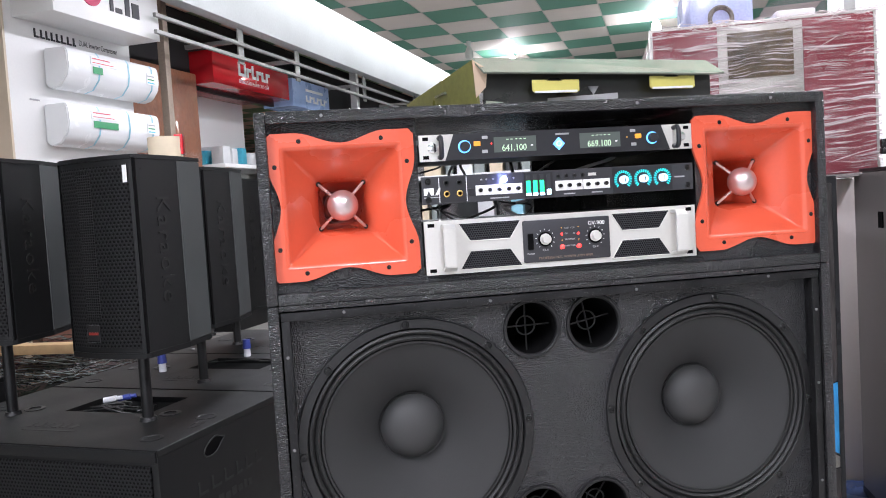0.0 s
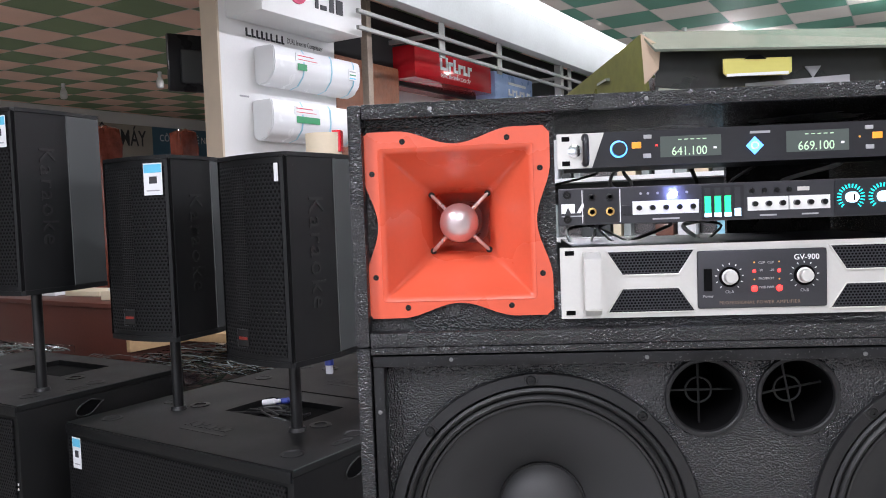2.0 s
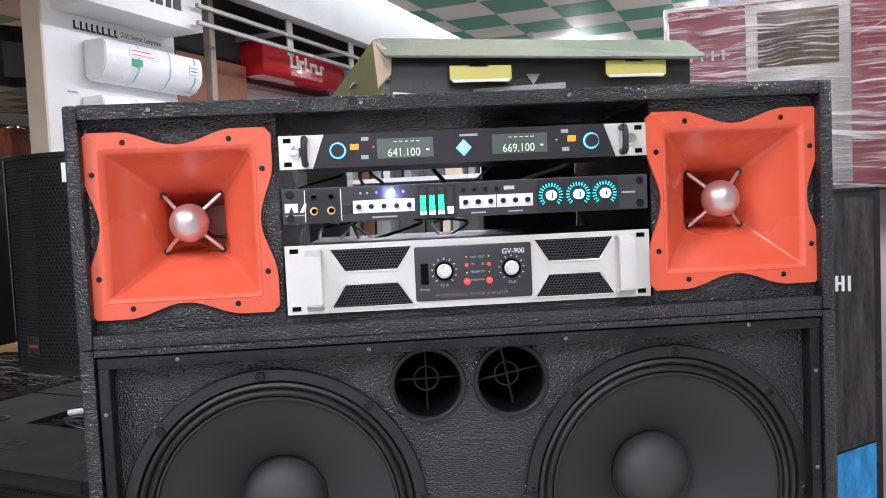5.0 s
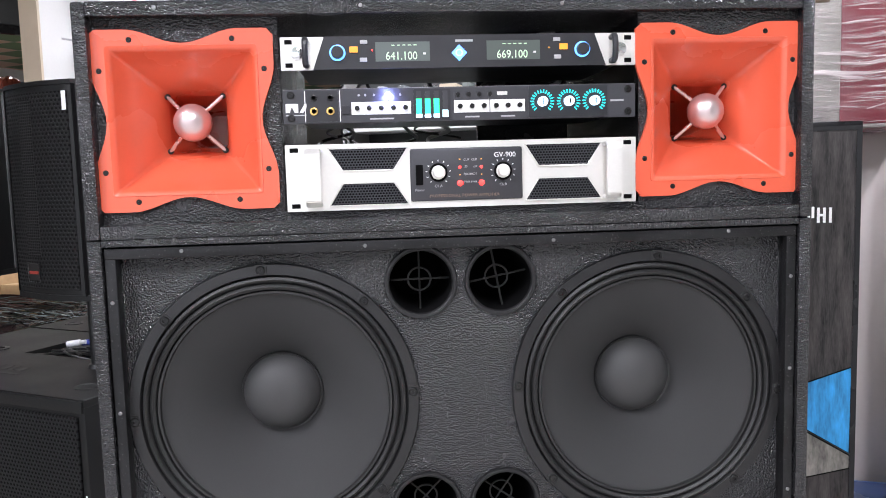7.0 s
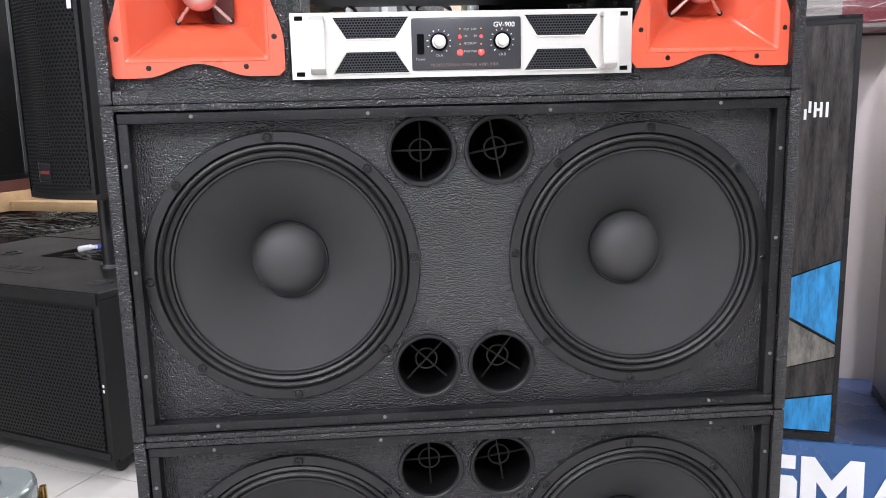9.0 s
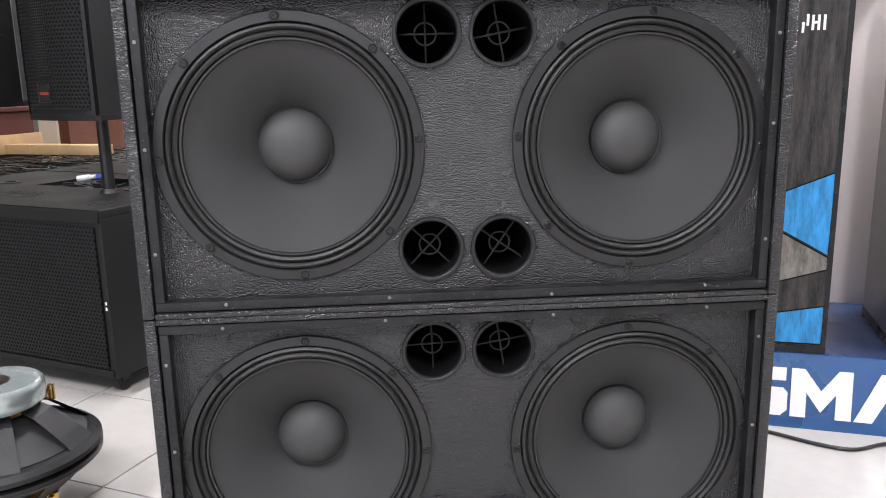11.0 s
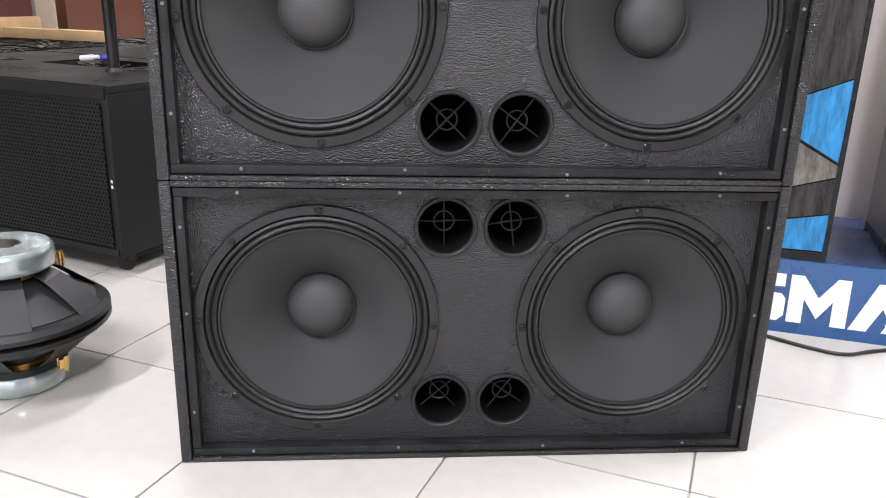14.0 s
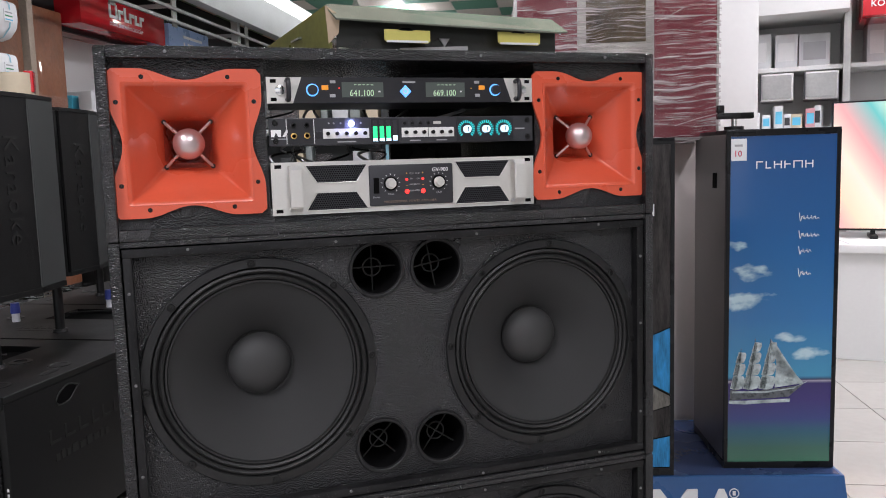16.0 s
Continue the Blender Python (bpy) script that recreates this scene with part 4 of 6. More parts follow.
for x, tx in ((-.118, "641.100"), (.0352, "669.100")):
    d = part("display", box(B(), x, x + .0745, -.0078, -.0068, -.0125, .0135), LCD, fp, "lit liquid crystal display", smooth=False)
    letters("display_text", tx, .0155, LCDINK, d, pose(x + .0135, -.0081, -.0105), squash=.88)
    for i in range(5):
        part("level_mark", box(B(), x + .022 + .0075 * i, x + .0265 + .0075 * i, -.0081, -.0077, .0085, .0095), LCDINK, d, smooth=False)
    part("cell_mark", box(B(), x + .065, x + .069, -.0081, -.0077, -.004, -.0015), WHITEINK, d, smooth=False)
for s in (-1, 1):
    o = s * .1695
    r = part("light_ring", lathe(B(), [(.0108, 0), (.0108, .0012), (.0086, .0016), (.0086, 0)], 36), BLUEGLOW, fp, m=pose(o, -.007, 0))
    part("knob", lathe(B(), [(.0088, 0), (.0082, .009), (.007, .01), (0, .01)], 28), FACE, fp, m=pose(o, -.007, 0))
    ob_ = -.1475 if s < 0 else .143
    part("button", box(B(), ob_ - .0058, ob_ + .0058, -.0092, -.0068, .0, .008, bevel=.0008), ORANGEBTN, fp, "orange button", smooth=False)
    part("button", box(B(), s * .1345 - .005, s * .1345 + .005, -.0084, -.0068, -.0125, -.007, bevel=.0008), GREYINK, fp, smooth=False)
    part("button", box(B(), s * .1335 - .005, s * .1335 + .005, -.0084, -.0068, .0115, .0165, bevel=.0008), GREYINK, fp, smooth=False)
    part("led", ball(B(), (s * .1225, -.0075, .003), .0013, n=8), REDLED if s < 0 else AMBER, fp)
pb = part("power_button", prism(B(), [(0, -.0135), (.0105, -.0025), (0, .0085), (-.0105, -.0025)], -.0092, -.0068), BLUEGLOW, fp, "glowing diamond power button", m=pose(-.003, 0, 0), smooth=False)
part("power_ring", tube(B(), [(.0042 * math.cos(2 * math.pi * i / 20), -.0096, -.0025 + .0042 * math.sin(2 * math.pi * i / 20)) for i in range(21)], .0011, 6), WHITEINK, pb)
part("name_bar", box(B(), -.008, .016, -.0074, -.0069, .0125, .0155), GREYINK, fp, smooth=False)

part("rear_panel", box(B(), .08, .256, DEPTH - .016, DEPTH - .002, .02, RH - .02), PAINT, rk, smooth=False)

# loose leads behind the rack devices
rnd = random.Random(11)
for i in range(13):
    x0 = rnd.uniform(-.2, .2)
    z0, z1 = (1.235, 1.19) if i % 2 else (1.16, 1.125)
    k = [(x0, .16 + rnd.uniform(0, .1), z0), (x0 + rnd.uniform(-.03, .03), .24, z0 - .012), (x0 + rnd.uniform(-.08, .08), .3, z1 + .012), (x0 + rnd.uniform(-.05, .05), .22, z1 - .008)]
    solo("audio_lead", tube(B(), curve_pts(k, 7), rnd.choice((.002, .0028, .0035)), 8), CABLEM if i % 3 else GREYINK, pose(SX, SY, 0), "thin audio lead looped behind the rack devices", "cable", "rack leads")

# open carton on the cabinet
ct = thing("open_carton", pose(0.0, 0.0, 1.314), "open olive and black printed carton with yellow tabs", "carton")
bm = B()
plan(bm, [(.345, 1.485), (.83, 1.475), (.80, 1.80), (.262, 1.795)], 0.0, 0.004)
part("base", bm, CARTON_RAW, ct, smooth=False)
bm = B()
v = [bm.verts.new(p) for p in ((.345, 1.485, 0), (.252, 1.79, 0), (.252, 1.79, .062), (.335, 1.485, .1))]
w = [bm.verts.new(q.co + Vector((.005, .002, 0))) for q in v]
bm.faces.new(v), bm.faces.new(w[::-1])
for i in range(4):
    bm.faces.new((v[i], w[i], w[(i + 1) % 4], v[(i + 1) % 4]))
bmesh.ops.recalc_face_normals(bm, faces=bm.faces[:])
part("side_panel", bm, CARTON_LIME, ct, "olive-lime printed side", smooth=False)
part("front_panel", prism(B(), [(.356, .0), (.823, .0), (.823, .066), (.362, .09)], 1.50, 1.505), CARTON_IN, ct, "glossy black printed front", smooth=False)
part("pale_print", prism(B(), [(.36, .001), (.402, .001), (.395, .022), (.362, .026)], 1.4965, 1.4995), CARTON_FOIL, ct, "pale green print", smooth=False)
part("bar_print", prism(B(), [(.484, .026), (.626, .032), (.626, .02), (.484, .014)], 1.4965, 1.4995), GREYINK, ct, "plain pale print block", smooth=False)
bm = B()
v = [bm.verts.new(p) for p in ((.336, 1.482, .101), (.352, 1.46, .074), (.81, 1.46, .058), (.835, 1.465, .06), (.815, 1.50, .09), (.345, 1.505, .108))]
bm.faces.new(v)
x = bmesh.ops.extrude_face_region(bm, geom=bm.faces[:])
bmesh.ops.translate(bm, verts=[g for g in x["geom"] if isinstance(g, bmesh.types.BMVert)], vec=(0, 0.002, -.003))
bmesh.ops.recalc_face_normals(bm, faces=bm.faces[:])
part("top_flap", bm, CARTON_FOIL, ct, "shiny olive lid flap", smooth=False)
bm = B()
v = [bm.verts.new(p) for p in ((.335, 1.477, .1), (.362, 1.475, .082), (.36, 1.482, .05), (.34, 1.483, .03))]
w = [bm.verts.new(q.co + Vector((.001, .004, 0))) for q in v]
bm.faces.new(v), bm.faces.new(w[::-1])
for i in range(4):
    bm.faces.new((v[i], w[i], w[(i + 1) % 4], v[(i + 1) % 4]))
bmesh.ops.recalc_face_normals(bm, faces=bm.faces[:])
part("torn_corner", bm, CARTON_RAW, ct, "bare cardboard corner", smooth=False)
for x in (.447, .683):
    w = .046
    tb = part("tab", prism(B(), [(x, .058), (x, .038), (x + .005, .034), (x + 2 * w - .005, .032), (x + 2 * w, .036), (x + 2 * w, .056)], 1.472, 1.476), YELLOWTAB, ct, "yellow cardboard tab", smooth=False)
    part("tab_edge", box(B(), x + .004, x + 2 * w - .004, 1.4715, 1.4725, .033, .037), PAPER, tb, smooth=False)
    part("slot", prism(B(), [(x + .028, .056), (x + .035, .0605), (x + .05, .0605), (x + .058, .055)], 1.4705, 1.472), INSIDE, tb, smooth=False)
part("arrow_mark", prism(B(), [(.566, .046), (.588, .046), (.577, .03)], 1.497, 1.4995), GREYINK, ct, smooth=False)
part("shelf_panel", plan(B(), [(.30, 1.60), (.81, 1.55), (.80, 1.79), (.27, 1.79)], .055, .059), CARTON_OUT, ct, smooth=False)

# ---- the left group: powered subwoofers and pole speakers ----
AL = -29


def caster(parent, x, y):
    c = part("caster", box(B(), x - .014, x + .014, y - .02, y + .02, .048, .064, bevel=.002), STEEL, parent, "small swivel caster")
    part("wheel", cyl(B(), (x - .011, y + .01, .026), (x + .011, y + .01, .026), .026, n=24), RUBBER, c)
    part("fork", box(B(), x - .015, x + .015, y - .004, y + .016, .03, .052), BLACKSCREW, c, smooth=False)


def floor_sub(m, h, label, tray=True, tag=False):
    """A wide double subwoofer on casters, front to -y, with a cable tray in its top."""
    w, d = 0.51, 0.65
    t = thing("powered_subwoofer", m, label, "subwoofer", "powered subwoofers")
    z0 = 0.062
    bm = B()
    box(bm, -w, w, 0, d, z0, h - .02, bevel=.006)
    part("body", bm, SUBPAINT, t)
    holes = [("r", -.14, .20, .34, .55)] if tray else []
    top = plate(B(), -w, w, 0, d, holes, 0.0, .0195)
    part("top_board", top, SUBPAINT, t, m=pose(0, 0, h, -90, 0, 0), smooth=False)
    part("front_edge", box(B(), -w + .004, w - .004, -.006, .004, h - .035, h - .004, bevel=.003), SPKPAINT, t)
    part("grille", box(B(), -w + .022, w - .022, -.008, -.0005, z0 + .03, h - .045, bevel=.003), GRILLE, t, "black perforated steel front grille")
    part("kick_board", box(B(), -w + .01, w - .01, -.004, .001, z0 + .004, z0 + .024), SPKPAINT, t, smooth=False)
    for x, y in ((-w + .06, .06), (w - .06, .06), (-w + .06, d - .06), (w - .06, d - .06)):
        caster(t, x, y)
    for x, y in ((-w + .1, .1), (w - .1, .1), (w - .08, .33), (-w + .1, .34)):
        c = part("foot_cup", lathe(B(), [(.034, 0), (.034, .002), (.026, .0025), (.022, -.0005), (0, -.0005)], 28), EMBOSS, t, "round stacking foot cup", m=pose(x, y, h, -90, 0, 0))
    for x, y in ((-.28, .35), (.28, .35)):
        part("pole_cup", lathe(B(), [(.034, 0), (.034, .003), (.02, .004), (.02, -.001), (0, -.001)], 28), CASTING, t, "pole mounting cup", m=pose(x, y, h, -90, 0, 0))
    # engraved words on the top and on the side, as plain strokes
    rr = random.Random(4)
    x = -.12
    for i in range(6):
        ww = rr.uniform(.018, .034)
        bm = box(B(), x, x + ww * .4, .16, .205, h - .0005, h + .0008)
        box(bm, x + ww * .4, x + ww, .16, .172 + .02 * (i % 2), h - .0005, h + .0008)
        part("engraved_letter", bm, EMBOSS, t, smooth=False)
        x += ww + .012
    part("engraved_line", box(B(), -.1, .1, .125, .14, h - .0005, h + .0008), EMBOSS, t, smooth=False)
    y = .16
    for i in range(6):
        ww = rr.uniform(.03, .05)
        bm = box(B(), w - .0005, w + .0012, y, y + .009, h - .19, h - .148)
        box(bm, w - .0005, w + .0012, y, y + ww, h - .19, h - .182)
        part("engraved_letter", bm, EMBOSS, t, smooth=False)
        y += ww + .018
    y = .18
    for i in range(9):
        ww = rr.uniform(.014, .028)
        part("engraved_letter", box(B(), w - .0005, w + .0012, y, y + ww, h - .245, h - .225 + .006 * (i % 2)), EMBOSS, t, smooth=False)
        y += ww + .008
    hp = [(math.cos(a) * .052, math.sin(a) * (.024 if math.cos(a) < 0.2 else .024 * (1.15 - math.cos(a))) + .012 * math.cos(a)) for a in [2 * math.pi * i / 28 for i in range(28)]]
    # flat shape, near-black in place of the shade inside the handle recess
    hd = part("handle_cup", prism(B(), hp, -.0022, .0), INSIDE, t, "side handle, its recess shade a flat near-black shape", m=pose(w, .25, h - .06, 0, 0, 90), smooth=False)
    ring = [Vector((x, -.002, z)) for x, z in hp]
    part("handle_rim", tube(B(), ring + ring[:1], .0024, 6), EMBOSS, hd)
    # edge wear, together with the edge highlight painted as a paler strip
    part("worn_edge", box(B(), w - .0018, w + .0006, .002, d - .002, h - .0024, h + .0006), SPKSIDE, t, "worn edge, its highlight painted in dull grey", smooth=False)
    part("finger_slot", lathe(B(), [(.03, 0), (.03, .0012), (.022, .0015), (.02, -.0005), (0, -.0005)], 28), EMBOSS, t, "oval slot", m=pose(w - .055, .25, h, -90, 0, 0) @ Matrix.Diagonal((.55, 1, 1.5, 1)))
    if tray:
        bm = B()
        # tray floor near-black, with the recess shade in its colour
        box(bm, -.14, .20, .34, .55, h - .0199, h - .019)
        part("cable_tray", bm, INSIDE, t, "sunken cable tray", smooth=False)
    for z, mt in ((h - .27, WHITEP), (h - .255, WHITEP)):
        part("scuff", box(B(), w - .006, w - .001, -.0095, -.0078, z, z + .008), mt, t, smooth=False)
    if tag:
        sticker(t, -w + .045, -.0082, h - .14, .045, .1)
    return t


def sticker(parent, x, y, z, w, h, rot=0):
    s = part("spec_sticker", box(B(), 0, w, -.0012, -.0002, 0, h), PAPER, parent, "white and blue specification sticker", smooth=False, m=pose(x, y, z, 0, 0, rot))
    part("sticker_band", box(B(), .002, w - .002, -.0018, -.0011, h * .7, h * .96), TAGBLUE, s, smooth=False)
    part("sticker_icon", box(B(), w * .3, w * .72, -.0018, -.0011, h * .36, h * .58), SIGNDARK, s, smooth=False)
    part("sticker_line", box(B(), w * .15, w * .85, -.0018, -.0011, h * .12, h * .16), GREYINK, s, smooth=False)


SUB1 = pose(-0.870, 2.492, 0, 0, 0, AL)
floor_sub(SUB1, 0.532, "black double subwoofer on casters with cable tray in its top", tag=True)
floor_sub(pose(-0.548, 3.075, 0, 0, 0, AL), 0.532, "black double subwoofer standing behind another one")
floor_sub(pose(-1.885, 2.895, 0, 0, 0, AL + 2), 0.605, "tall black subwoofer with a wide top recess")
floor_sub(pose(-0.228, 3.655, 0, 0, 0, AL), 0.532, "black double subwoofer at the back of the group", tray=False)


def pole_speaker(px, py, base, z0, z1, label, tag=(True, False), rot=-28):
    """A slim speaker with a bowed grille on a pole."""
    p = thing("speaker_pole", pose(px, py, base), "black steel speaker pole standing in a subwoofer cup", "speaker pole", "speaker poles")
    part("tube", cyl(B(), (0, 0, 0), (0, 0, z0 - base - .001), .0175, n=20), CASTING, p)
    part("collar", cyl(B(), (0, 0, 0), (0, 0, .012), .028, .024, n=20), CASTING, p)
    h = z1 - z0
    t = thing("pole_speaker", pose(px, py, z0, 0, 0, rot), label, "loudspeaker", "pole speakers")
    f = [(-.142 + .284 * i / 10, -.128 - .022 * (1 - ((i - 5) / 5) ** 2)) for i in range(11)]
    ang = [(.142, -.128), (.150, -.118), (.141, .055), (.10, .2), (-.10, .2), (-.141, .055), (-.150, -.118), (-.142, -.128)]
    bm = plan(B(), f[1:-1] + ang, .01, h - .008)
    bmesh.ops.bevel(bm, geom=[e for e in bm.edges if abs(e.verts[0].co.z - e.verts[1].co.z) < 1e-5], offset=.005, segments=2, affect="EDGES")
    part("body", bm, SPKPAINT, t)
    part("top_cap", plan(B(), [(x * 1.02, y * 1.02) for x, y in f[1:-1] + ang], h - .012, h), SPKPAINT, t, smooth=False)
    part("bottom_cap", plan(B(), [(x * 1.02, y * 1.02) for x, y in f[1:-1] + ang], 0, .016), SPKPAINT, t, smooth=False)
    g = B()
    gf = [(x * .93, y - .006) for x, y in f]
    plan(g, gf + [(x, y + .008) for x, y in gf[::-1]], .03, h - .03)
    gr_ = part("grille", g, GRILLE, t, "black perforated bowed grille")
    lb_ = B()
    lf = [(-.05 + .058 * i / 4, -.128 - .022 * (1 - ((-.05 + .058 * i / 4) / .142) ** 2) - .0072) for i in range(5)]
    plan(lb_, lf + [(x, y + .0015) for x, y in lf[::-1]], .12, h - .045)
    part("slotted_band", lb_, LADDER, gr_, "band of wide slots")
    for s in (1, -1):
        part("seam", box(B(), s * .147 - .0022, s * .147 + .0022, -.1285, -.118, .014, h - .01), INSIDE, t, smooth=False)
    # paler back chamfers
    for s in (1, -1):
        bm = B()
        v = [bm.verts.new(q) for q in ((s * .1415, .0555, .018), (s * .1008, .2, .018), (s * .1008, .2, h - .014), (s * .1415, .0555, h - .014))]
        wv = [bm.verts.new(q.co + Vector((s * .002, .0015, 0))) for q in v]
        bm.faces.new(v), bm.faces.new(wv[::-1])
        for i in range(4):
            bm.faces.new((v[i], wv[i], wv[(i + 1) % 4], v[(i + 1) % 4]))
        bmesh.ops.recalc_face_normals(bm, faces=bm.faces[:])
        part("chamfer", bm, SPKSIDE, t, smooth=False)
    # engraved word down the side
    letters("side_word", "Karaoke", .08, EMBOSS, t, pose(.1472, -.045, h * .80) @ pose(0, 0, 0, 0, 0, 93) @ pose(0, 0, 0, 0, 90, 0), "engraved word", spacing=1.2, depth=.0016)
    bd = part("badge", box(B(), -.045, .0, -.1605, -.155, .055, .10), CASTING, t, "square badge with red bar", smooth=False)
    part("badge_bar", box(B(), -.042, -.003, -.1615, -.1603, .072, .08), REDBADGE, bd, smooth=False)
    rim = [Vector((x, -.1615, z)) for x, z in ((-.047, .05), (.002, .05), (.002, .103), (-.047, .103))]
    part("badge_rim", tube(B(), rim + rim[:1], .0008, 5), SPKSIDE, bd)
    if tag[0]:
        sticker(t, .066, -.1525, h - .125, .068, .1, 11)
    if tag[1]:
        part("paper_tag", box(B(), .118, .132, -.139, -.136, h - .08, h - .03), PAPER, t, smooth=False)
    for z in (.2, h - .04):
        put_mesh("screw", SCREW_W, t, pose(.1465, -.1, z, 0, 0, 90) @ Matrix.Scale(.8, 4))
    return t


pole_speaker(-.512, 2.606, .532, .757, 1.349, "black slim speaker with perforated grille on a pole", (False, True), -34)
pole_speaker(-1.0, 2.885, .532, .79, 1.379, "black slim speaker with blue sticker on a pole", (True, False), -23)
pole_speaker(-1.48, 2.88, .605, .95, 1.548, "black slim speaker raised high on a pole", (True, False))
pole_speaker(-.404, 3.125, .532, .757, 1.337, "black slim speaker behind the front pair", (True, False))
pole_speaker(-.345, 3.985, .532, .70, 1.33, "black slim speaker at the back of the group", (False, True))

tr = thing("tape_roll", pose(-.40, 2.63, 1.350), "cream roll of packing tape on a speaker", "tape roll")
part("roll", lathe(B(), [(.03, .0), (.052, .0), (.052, .062), (.03, .062), (.03, 0)], 36), CARDBOX, tr, m=pose(0, 0, 0, -90, 0, 0))
part("red_end", box(B(), .03, .056, -.02, .02, .006, .07, bevel=.003), SIGNRED, tr, "red label end", smooth=False)

rnd = random.Random(21)
SU = SUB1 @ Matrix.Translation((0, 0, .532))
for i in range(9):
    a = Vector((rnd.uniform(-.12, .17), rnd.uniform(.37, .52), -.012))
    k = [a, a + Vector((rnd.uniform(-.05, .05), rnd.uniform(-.04, .04), .012)), a + Vector((rnd.uniform(-.09, .09), rnd.uniform(-.05, .05), .012)), a + Vector((rnd.uniform(-.12, .12), rnd.uniform(-.04, .04), -.004))]
    solo("power_lead", tube(B(), curve_pts(k, 6), .004, 8), CABLEM, SU, "black power lead coiled in the cable tray", "cable", "tray leads")
for x, y, m2 in ((-.075, .45, PLUGW), (-.04, .48, PLUGB)):
    solo("cable_connector", cyl(cyl(B(), (x, y, .008), (x + .04, y + .016, .014), .0105, n=16), (x + .04, y + .016, .014), (x + .058, y + .023, .016), .007, n=12), m2, SU, "white and blue speaker cable connector", "connector", "cable connectors")
S2 = pose(-0.548, 3.075, .532, 0, 0, AL)
for x, y in ((-.22, .28), (-.02, .6)):
    t = thing("cable_connector", S2 @ Matrix.Translation((x, y, 0)), "upright white and blue cable connector", "connector", "cable connectors")
    part("lower_shell", cyl(B(), (0, 0, 0), (0, 0, .035), .015, n=16), PLUGW, t)
    part("upper_shell", cyl(B(), (0, 0, .035), (0, 0, .075), .019, .016, n=16), PLUGB, t)
solo("power_lead", tube(B(), curve_pts([(.36, .6, .004), (.3, .52, .03), (.18, .46, .01), (.05, .5, .004), (-.1, .44, .004)], 8), .004, 8), CABLEM, S2, "black lead lying on a subwoofer", "cable")

# film-wrapped bales and cable bundles behind the speakers
def film_heap(m, w, d, z, seed, label):
    rr = random.Random(seed)
    bm = B()
    nx, ny = 46, 26
    vs = []
    for j in range(ny + 1):
        row = []
        for i in range(nx + 1):
            x, y = w * (i / nx - .5), d * (j / ny - .5)
            e = min(1, 5 * min(i / nx, 1 - i / nx), 5 * min(j / ny, 1 - j / ny))
            hgt = z * e ** .5 + .05 * e * noise.noise((x * 3 + seed, y * 14, 0)) + .03 * e * noise.noise((x * 9, y * 30, seed))
            row.append(bm.verts.new((x, y, max(0.0, hgt))))
        vs.append(row)
    for j in range(ny):
        for i in range(nx):
            bm.faces.new((vs[j][i], vs[j][i + 1], vs[j + 1][i + 1], vs[j + 1][i]))
    t = thing("wrapped_bale", m, label, "bale")
    part("film", bm, BLACKFILM, t, "shiny black plastic film")
    bm = B()
    for i in range(330):
        x, y = rr.uniform(-w * .42, w * .42), rr.uniform(-d * .45, d * .42)
        l = rr.uniform(.15, .5)
        a = rr.gauss(0, .17)
        k = []
        for q in range(4):
            xx, yy = x + l * (q / 3 - .5) * math.cos(a), y + l * (q / 3 - .5) * math.sin(a) + rr.uniform(-.015, .015)
            xx, yy = max(-w * .44, min(w * .44, xx)), max(-d * .44, min(d * .44, yy))
            k.append((xx, yy, z + .045 + rr.uniform(-.02, .02)))
        tube(bm, curve_pts(k, 4), rr.choice((.0009, .0014, .0026)), 4, mi=0 if i % 3 else 1)
    s = part("film_tangle", bm, [BLACKFILM, STRAND], t, "loose glossy film strands")
    s["kind"] = "stuff"
    return t


film_heap(pose(-1.3, 4.55, 0, 0, 0, -22), 1.5, 1.5, .42, 3, "heap of black film-wrapped bundles on the floor")
film_heap(pose(-2.6, 3.95, 0, 0, 0, -22), 1.0, .8, .5, 8, "smaller heap of black film-wrapped bundles")
solo("pine_batten", box(B(), -.45, .45, -.045, .045, 0, .05, bevel=.004), PINE, pose(-1.5, 4.5, .5, 0, 0, -20), "raw pine batten lying on wrapped bundles", "batten")
rb = thing("wooden_cabinet", pose(-2.15, 4.7, 0, 0, 0, -28), "red-brown cabinet with papers on its top", "cabinet")
part("body", box(B(), -1.1, .5, -.28, .28, 0, .72, bevel=.008), REDBROWN, rb)
part("top_board", box(B(), -1.12, .52, -.3, .3, .72, .745, bevel=.005), REDBROWN, rb)
part("pine_edge", box(B(), .497, .527, -.3, .3, .5, .6, bevel=.003), PINE, rb)
for i, (x, y, r) in enumerate(((-.2, 0, 8), (.08, .06, -14), (.25, -.06, 20), (-.55, -.05, 5), (-.85, .04, -9))):
    solo("paper_pad", box(B(), -.14, .14, -.1, .1, 0, .03 + .01 * (i % 3), bevel=.004), PAPER if i % 2 else CARDBOX, pose(-2.15, 4.7, .7465, 0, 0, -28) @ pose(x, y, 0, 0, 0, r), "pale paper pad on the cabinet", "paper", "paper pads")
ww = thing("wrapped_wardrobe", ROOM @ pose(-.42, 1.8, 0), "brown wooden wardrobe wrapped in glossy clear film", "wardrobe")
part("body", box(B(), -.28, .28, -.5, .5, .0, 2.57, bevel=.02), FILMWOOD, ww)
part("plinth", box(B(), -.27, .285, -.49, .49, .0, .08), BLACKFILM, ww, smooth=False)
for z in (.9, 1.7):
    part("film_band", box(B(), -.282, .284, -.503, .503, z, z + .1, bevel=.004), WRAP, ww, "tight band of clear film")

